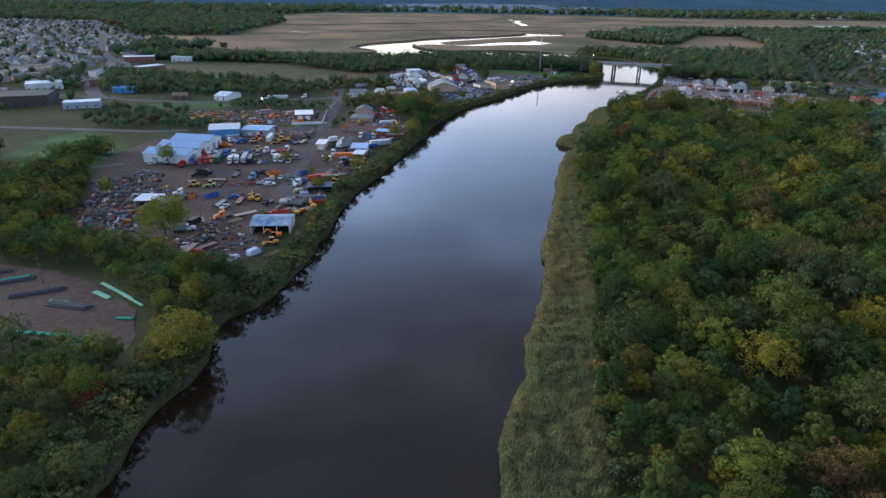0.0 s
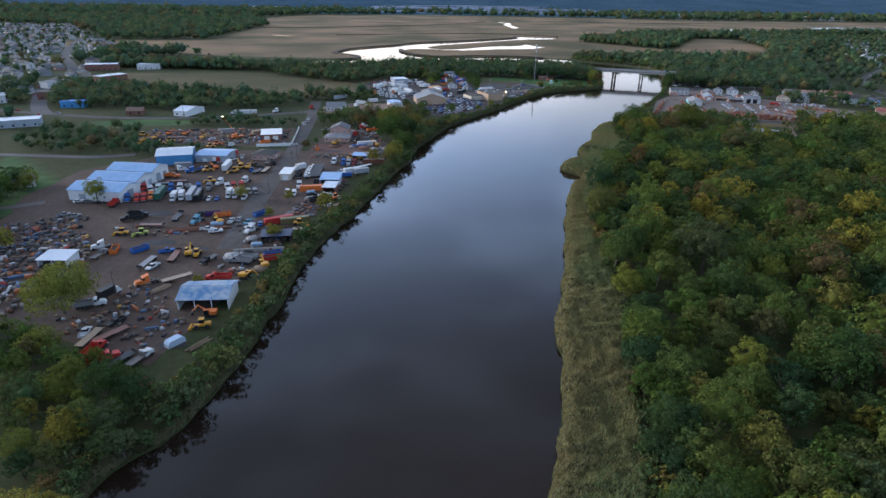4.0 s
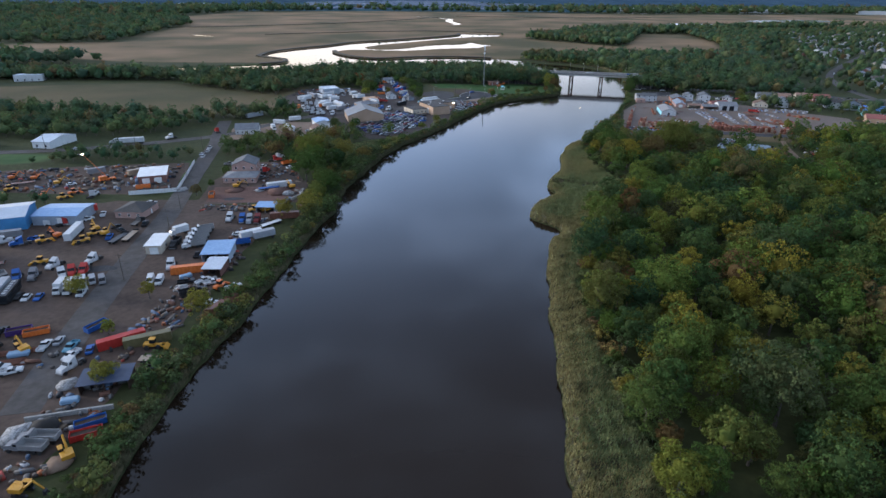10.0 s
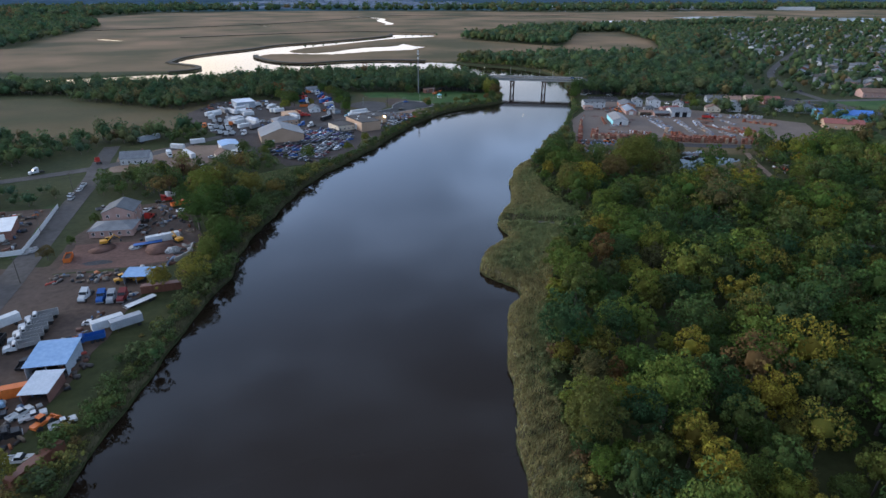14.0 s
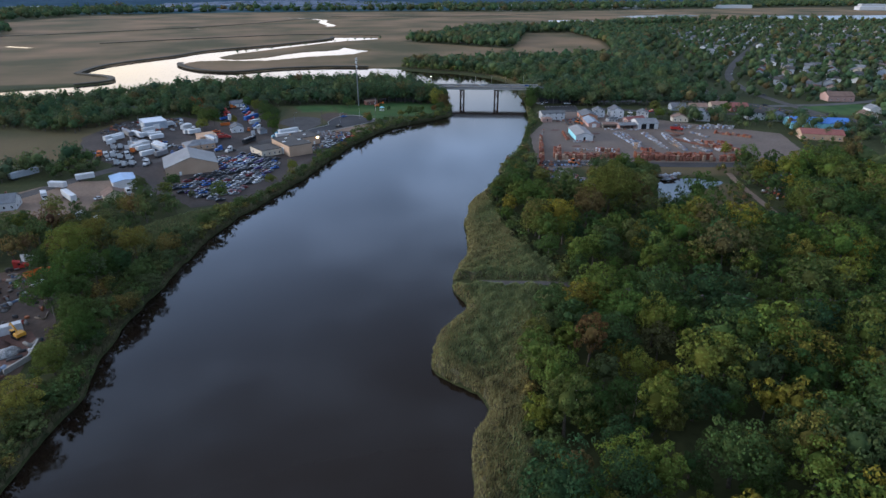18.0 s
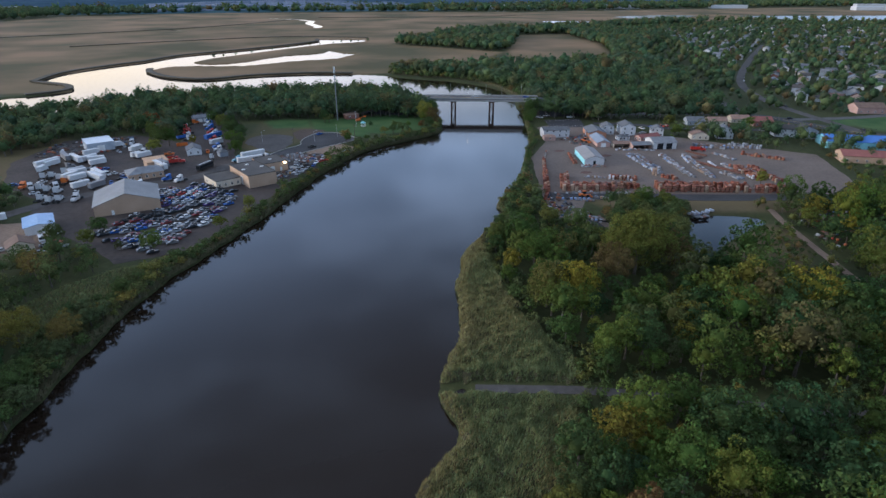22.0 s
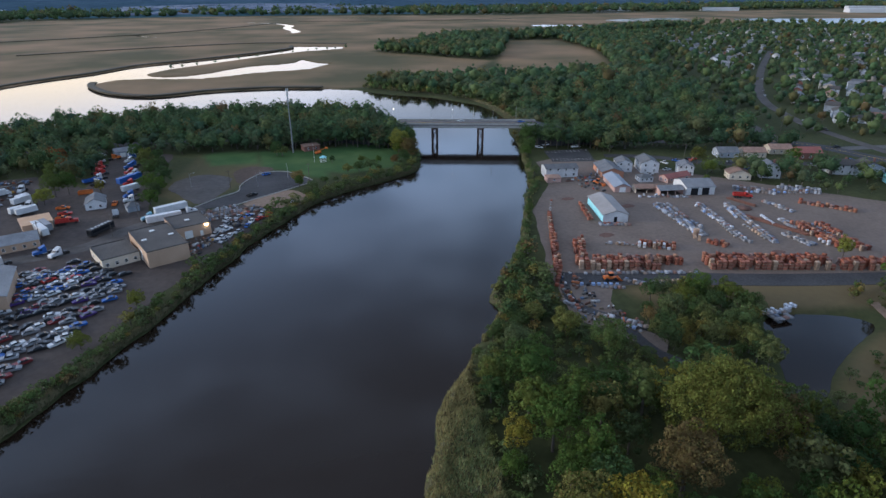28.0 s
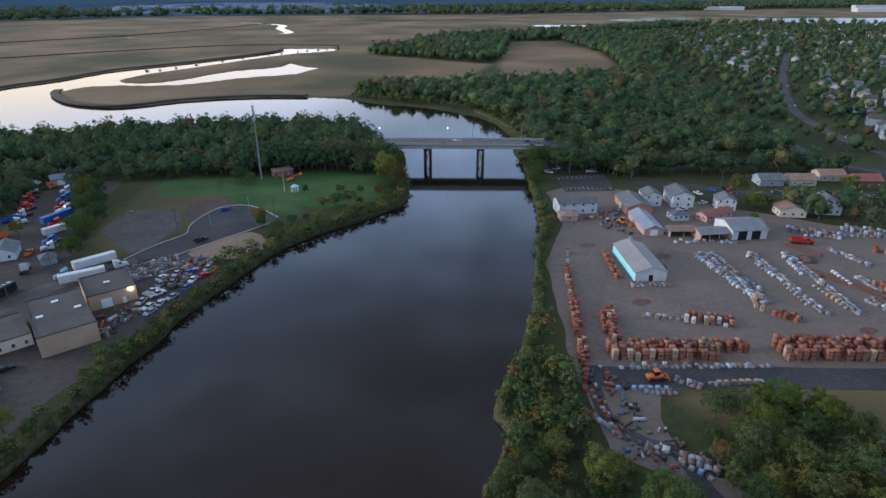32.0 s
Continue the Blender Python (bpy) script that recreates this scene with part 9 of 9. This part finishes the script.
def stock(label, mat, rows, seed):
    r = np.random.default_rng(seed)
    V, F, n = [], [], 0
    for x0, y0, x1, y1, lanes, gap, hmin, hmax in rows:
        d, a = math.hypot(x1 - x0, y1 - y0), math.atan2(y1 - y0, x1 - x0)
        for i in range(int(d / gap)):
            for k in range(lanes):
                if r.uniform() < 0.14:
                    continue
                w = k * gap + r.uniform(-0.15, 0.15)
                x, y = x0 + math.cos(a) * i * gap - math.sin(a) * w, y0 + math.sin(a) * i * gap + math.cos(a) * w
                t, s = a + r.uniform(-0.1, 0.1), gap * r.uniform(0.38, 0.46)
                rot = np.array([[math.cos(t), -math.sin(t), 0], [math.sin(t), math.cos(t), 0], [0, 0, 1]])
                top, z = r.uniform(hmin, hmax), 0.0
                rings = []
                while z < top - 0.2:
                    h = min(r.uniform(0.75, 1.05), top - z)
                    j = r.uniform(-0.06, 0.06, 2)
                    for k_, zz in ((1.0, z), (1.0, z + h - 0.1), (0.86, z + h - 0.1), (0.86, z + h)):
                        rings.append(RING * (s * k_ * 1.0, s * k_ * 1.0, 1) + (j[0], j[1], zz))
                    z += h
                if not rings:
                    continue
                v = np.concatenate(rings[:-2])
                m = len(rings) - 2
                side = [(4 * a_ + b_, 4 * a_ + (b_ + 1) % 4, 4 * a_ + 4 + (b_ + 1) % 4, 4 * a_ + 4 + b_) for a_ in range(m - 1) for b_ in range(4)]
                V.append(v @ rot.T + (x, y, GROUND + 0.06)), F.append(np.array(side + [(4 * m - 4, 4 * m - 3, 4 * m - 2, 4 * m - 1)]) + n)
                n += 4 * m
    tagged(new("stone_stock", mesh_np("stone_stock", np.concatenate(V), np.concatenate(F), [mat])), label, "stone stock", kind="stuff")


stock("long rows of stacked rust-red and tan brick cubes", BRICKS, [(197.5, 555.6, 235, 542.2, 2, 1.55, 2.6, 3.8), (241.5, 539.8, 284, 524.6, 3, 1.55, 2.6, 3.9), (202, 561, 209, 575, 2, 1.5, 1.0, 2.2), (189, 553, 203, 583, 2, 1.5, 1.0, 2.4), (256.5, 556, 260, 549, 3, 1.5, 1.0, 2.4), (229, 563.5, 243, 555, 2, 1.5, 0.8, 2.2), (305, 560, 300, 534, 3, 1.7, 1.0, 2.2), (313, 556, 307, 528, 2, 1.7, 1.0, 2.2), (225, 592, 233, 614, 1, 1.5, 0.8, 1.6), (286, 521.6, 304, 515, 3, 1.6, 2.4, 3.4), (182, 543, 189, 553, 1, 1.6, 0.8, 1.6), (330, 580, 345, 560, 2, 1.8, 0.8, 2.0), (203, 584, 214, 608, 1, 1.5, 0.9, 2.0)], 81)
stock("low rows of grey, white and blue stone pallets", STONES, [(264.5, 600, 258, 561, 3, 1.45, 0.6, 1.3), (271, 599, 264, 566, 1, 1.45, 0.6, 1.2), (284, 594, 270, 549, 2, 1.45, 0.5, 1.2), (296, 590, 280, 546, 2, 1.5, 0.5, 1.1), (303, 566, 300, 553, 2, 1.5, 0.8, 1.2), (291, 553, 291.5, 539, 3, 1.5, 0.5, 1.1), (315, 587, 316.5, 570, 2, 1.5, 0.6, 1.2), (316, 606, 331, 592, 4, 1.6, 0.8, 1.8), (338, 600, 352, 585, 4, 1.6, 0.8, 1.8), (312, 557, 309, 543, 2, 1.5, 0.6, 1.2), (196, 537, 204, 533, 2, 1.4, 0.5, 1.0), (206, 538.5, 211, 532, 2, 1.4, 0.5, 0.9), (213, 534, 229, 530.5, 1, 1.5, 0.5, 1.0), (196, 547.6, 236, 534.8, 1, 1.5, 0.4, 0.9), (265, 612, 290, 603, 1, 1.5, 0.5, 1.0), (178, 536, 181, 523, 1, 1.5, 0.5, 1.0), (184, 520, 195, 509, 2, 1.7, 0.4, 0.9), (227, 586, 240, 582, 2, 1.5, 0.5, 1.0), (217, 570, 228, 563.5, 1, 1.6, 0.5, 1.0), (246, 612, 252, 624, 1, 1.7, 0.5, 1.2), (233.5, 501.5, 244, 500.5, 2, 1.8, 0.4, 0.6), (234, 505, 243, 504, 1, 1.8, 0.4, 0.6)], 82)
stock("long racks of grey salvaged car parts", STONES, [(62, 654, 82, 662.5, 1, 1.0, 0.8, 1.6), (63, 650.6, 83, 659, 1, 1.0, 0.8, 1.6), (63.6, 647.4, 84, 655.8, 1, 1.0, 0.6, 1.4), (64.5, 644, 85, 652.4, 1, 1.0, 0.6, 1.4)], 83)
for x, y, rx_, ry_ in ((231, 621, 3.2, 2.0), (243, 618, 3.0, 2.0), (252, 603, 3.2, 2.2), (223, 576, 3.2, 2.2), (254, 543, 3.6, 2.0), (275, 540, 3.0, 1.8), (-70, 196, 4, 2), (-88, 262, 5, 2.5), (-104, 268, 6, 3), (-118, 300, 6, 3), (-90, 340, 6, 2.5), (-60, 412, 5, 2)):
    sheet("dark_patch", [(x + rx_ * math.cos(i * 0.45) * (1 + 0.15 * math.sin(3 * i)), y + ry_ * math.sin(i * 0.45) * (1 + 0.12 * math.cos(2 * i))) for i in range(14)], REDSOIL if x > 0 else ASPHALT, "dark worn patch on the yard surface", z=0.085, category="patch")


# ---- joined rest of the far houses ----
HOUSE_WALLS = island_material("assorted_house_walls", [(0.0, (0.5, 0.5, 0.5)), (0.3, (0.36, 0.31, 0.25)), (0.55, (0.22, 0.25, 0.3)), (0.78, (0.56, 0.54, 0.5)), (0.9, (0.24, 0.1, 0.075))])
HOUSE_ROOFS = island_material("assorted_house_roofs", [(0.0, (0.1, 0.105, 0.115)), (0.35, (0.16, 0.165, 0.175)), (0.6, (0.16, 0.1, 0.075)), (0.78, (0.07, 0.07, 0.075)), (0.92, (0.28, 0.29, 0.31))])


def far_houses(label, poly, heading, dx, dy, seed, keep=0.8):
    r = np.random.default_rng(seed)
    q = np.array(poly, float)
    cx, cy = q.mean(0)
    ca_, sa_ = math.cos(radians(heading)), math.sin(radians(heading))
    P = np.array([(cx + (i * dx + r.uniform(-7, 7)) * ca_ - (j // 2 * dy + j % 2 * dy * 0.4 + r.uniform(-3, 3)) * sa_, cy + (i * dx + r.uniform(-7, 7)) * sa_ + (j // 2 * dy + j % 2 * dy * 0.4 + r.uniform(-3, 3)) * ca_) for i in range(-60, 61) for j in range(-60, 61)])
    ok = inside(P[:, 0], P[:, 1], poly) & (r.uniform(size=len(P)) < keep)
    for rd in (ROAD_EAST, ROAD_E2, ROAD_NE, ROAD_BRIDGE_R, ROAD_TOWN, ROAD_HWY):
        ok &= dist_line(P[:, 0], P[:, 1], rd) > 11
    standing = [(o.matrix_basis.translation.x, o.matrix_basis.translation.y) for o in scene.objects if o.parent is None and o.get("category") in ("house", "building", "hall")]
    V, F, I, n = [], [], [], 0
    for x, y in P[ok]:
        if any(math.hypot(x - a, y - b) < 15 for a, b in standing):
            continue
        t = radians(heading) + (math.pi / 2 if r.uniform() < 0.3 else 0) + r.uniform(-0.1, 0.1)
        rot = np.array([[math.cos(t), -math.sin(t), 0], [math.sin(t), math.cos(t), 0], [0, 0, 1]])
        w, d, e = r.uniform(4.5, 6.5), r.uniform(3.8, 4.8), r.uniform(3.0, 5.6)
        v = np.array([(-w, -d, 0), (w, -d, 0), (w, d, 0), (-w, d, 0), (-w, -d, e), (w, -d, e), (w, d, e), (-w, d, e), (-w, 0, e + 2.3), (w, 0, e + 2.3)])
        u = np.array([(-w - 0.4, -d - 0.4, e - 0.1), (w + 0.4, -d - 0.4, e - 0.1), (w + 0.4, 0, e + 2.5), (-w - 0.4, 0, e + 2.5), (w + 0.4, d + 0.4, e - 0.1), (-w - 0.4, d + 0.4, e - 0.1)])
        V += [v @ rot.T + (x, y, GROUND - 0.2), u @ rot.T + (x, y, GROUND - 0.2)]
        F += [np.array([(0, 1, 5, 4), (1, 2, 6, 5), (2, 3, 7, 6), (3, 0, 4, 7), (5, 6, 9, 9), (7, 4, 8, 8)]) + n, np.array([(0, 1, 2, 3), (3, 2, 4, 5)]) + n + 10]
        I += [0] * 6 + [1] * 2
        n += 16
    faces = np.concatenate(F)
    three = faces[:, 2] == faces[:, 3]
    idx_ = np.array(I)
    tagged(new("far_houses", mesh_np("far_houses", np.concatenate(V), [faces[~three], faces[three][:, :3]], [HOUSE_WALLS, HOUSE_ROOFS], np.concatenate([idx_[~three], idx_[three]]))), label, "houses", kind="stuff")


far_houses("crowd of white and grey houses in the suburb", [(470, 690), (523, 780), (640, 960), (800, 1240), (940, 1480), (1300, 1600), (1700, 1300), (1300, 950), (900, 660), (600, 560), (470, 600)], 42, 21, 50, 1, 0.36)
far_houses("crowd of houses in the town across the fields", [(-330, 560), (-385, 730), (-430, 900), (-500, 1060), (-960, 1720), (-1450, 1800), (-1450, 1350), (-1250, 720), (-620, 500), (-360, 520)], -30, 19, 40, 2, 0.62)


# ---- markings and small things ----
PAINTLINE = plain("worn_white_road_paint", (0.5, 0.5, 0.48), 0.7)
YELLOWLINE = plain("worn_yellow_road_paint", (0.45, 0.32, 0.06), 0.7)


def strip(name, a, b, w, z, mat, label, kind="structure"):
    a, b = Vector((*a, 0)), Vector((*b, 0))
    d = (b - a).normalized()
    s = Vector((-d.y, d.x, 0)) * w / 2
    v = np.array([(*(a - s).xy, z), (*(b - s).xy, z), (*(b + s).xy, z), (*(a + s).xy, z), (*(a - s).xy, z - 0.008), (*(b - s).xy, z - 0.008), (*(b + s).xy, z - 0.008), (*(a + s).xy, z - 0.008)])
    f = np.array([(0, 1, 2, 3), (4, 5, 1, 0), (5, 6, 2, 1), (6, 7, 3, 2), (7, 4, 0, 3)])
    return tagged(new(name, mesh_np(name, v, f, [mat])), label, "marking", kind=kind)


for i in range(11):
    f0 = i / 10
    a, b = Vector((258, 684)).lerp(Vector((279, 677.6)), f0), Vector((259.5, 688.5)).lerp(Vector((280.5, 682)), f0)
    strip("bay_line", a, b, 0.15, GROUND + 0.1, PAINTLINE, "worn white parking bay line")
    a, b = Vector((264, 704.5)).lerp(Vector((289, 701)), f0), Vector((263, 700)).lerp(Vector((287.6, 696.4)), f0)
    strip("bay_line", a, b, 0.15, GROUND + 0.1, PAINTLINE, "worn white parking bay line")
for o_ in (-0.2, 0.2):
    a, b = bridge.matrix_basis @ Vector((-5, o_, 0)), bridge.matrix_basis @ Vector((BL + 4, o_, 0))
    strip("centre_line", a.xy, b.xy, 0.14, DECK + 0.012, YELLOWLINE, "yellow centre line on the bridge")
for o_ in (-5.9, 5.9):
    a, b = bridge.matrix_basis @ Vector((-5, o_, 0)), bridge.matrix_basis @ Vector((BL + 4, o_, 0))
    strip("edge_line", a.xy, b.xy, 0.16, DECK + 0.012, PAINTLINE, "white edge line on the bridge")
for p0, p1 in zip(ROAD_BRIDGE_R[6:], ROAD_BRIDGE_R[7:]):
    strip("centre_line", p0, p1, 0.35, GROUND + 0.13, YELLOWLINE, "yellow centre line of the road")
lift = new("boom_lift")
lift.matrix_basis = pose(130, 745, GROUND, 0, 0, 30)
tagged(lift, "bright orange boom lift parked on the lawn", "boom lift")
boxes_part("carriage", [(-1.8, 1.8, -1.0, 1.0, 0.5, 1.5)], paint("orange"), lift, bevel=0.08)
part("boom", mesh_np("boom", *tube((-1.2, 0, 1.6), (6.0, 0, 2.6), 0.25, 0.2, 4), [paint("orange")]), None, lift)
boxes_part("basket", [(5.9, 7.2, -0.6, 0.6, 2.0, 3.0)], paint("orange"), lift)
wheels(lift, (-1.2, 1.2), 0.95, 0.45, 0.3)
shelter = new("truck_load")
shelter.matrix_basis = pose(-69.5, 196.5, GROUND + 0.06, 0, 0, 55)
tagged(shelter, "pale blue tarpaulin over a long bundle", "tarpaulin")
hull_part("cover", [(-2.6, 0.0), (2.6, 0.0), (2.5, 1.2), (1.6, 1.9), (-1.9, 1.8), (-2.5, 1.1)], 2.4, plain("pale_blue_tarpaulin", (0.45, 0.55, 0.68), 0.6), shelter)
boxes_part("base_board", [(-2.8, 2.8, -1.3, 1.3, -0.02, 0.06)], WOOD, shelter)
for x, y, a, w_, l_ in ((-88.5, 286.6, 14, 2.2, 5.0), (-66, 265, 10, 2.0, 4.0), (-58, 330, 30, 2.0, 4.0)):
    ob = new("tarpaulin_bundle", box_mesh("tarpaulin_bundle", plain("faded_blue_tarpaulin", (0.2, 0.3, 0.42), 0.6), -l_ / 2, l_ / 2, -w_ / 2, w_ / 2, 0, 1.4, bevel=0.3))
    ob.matrix_basis = pose(x, y, GROUND + 0.06, 0, 0, a)
    tagged(ob, "goods wrapped in faded blue tarpaulin", "bundle")
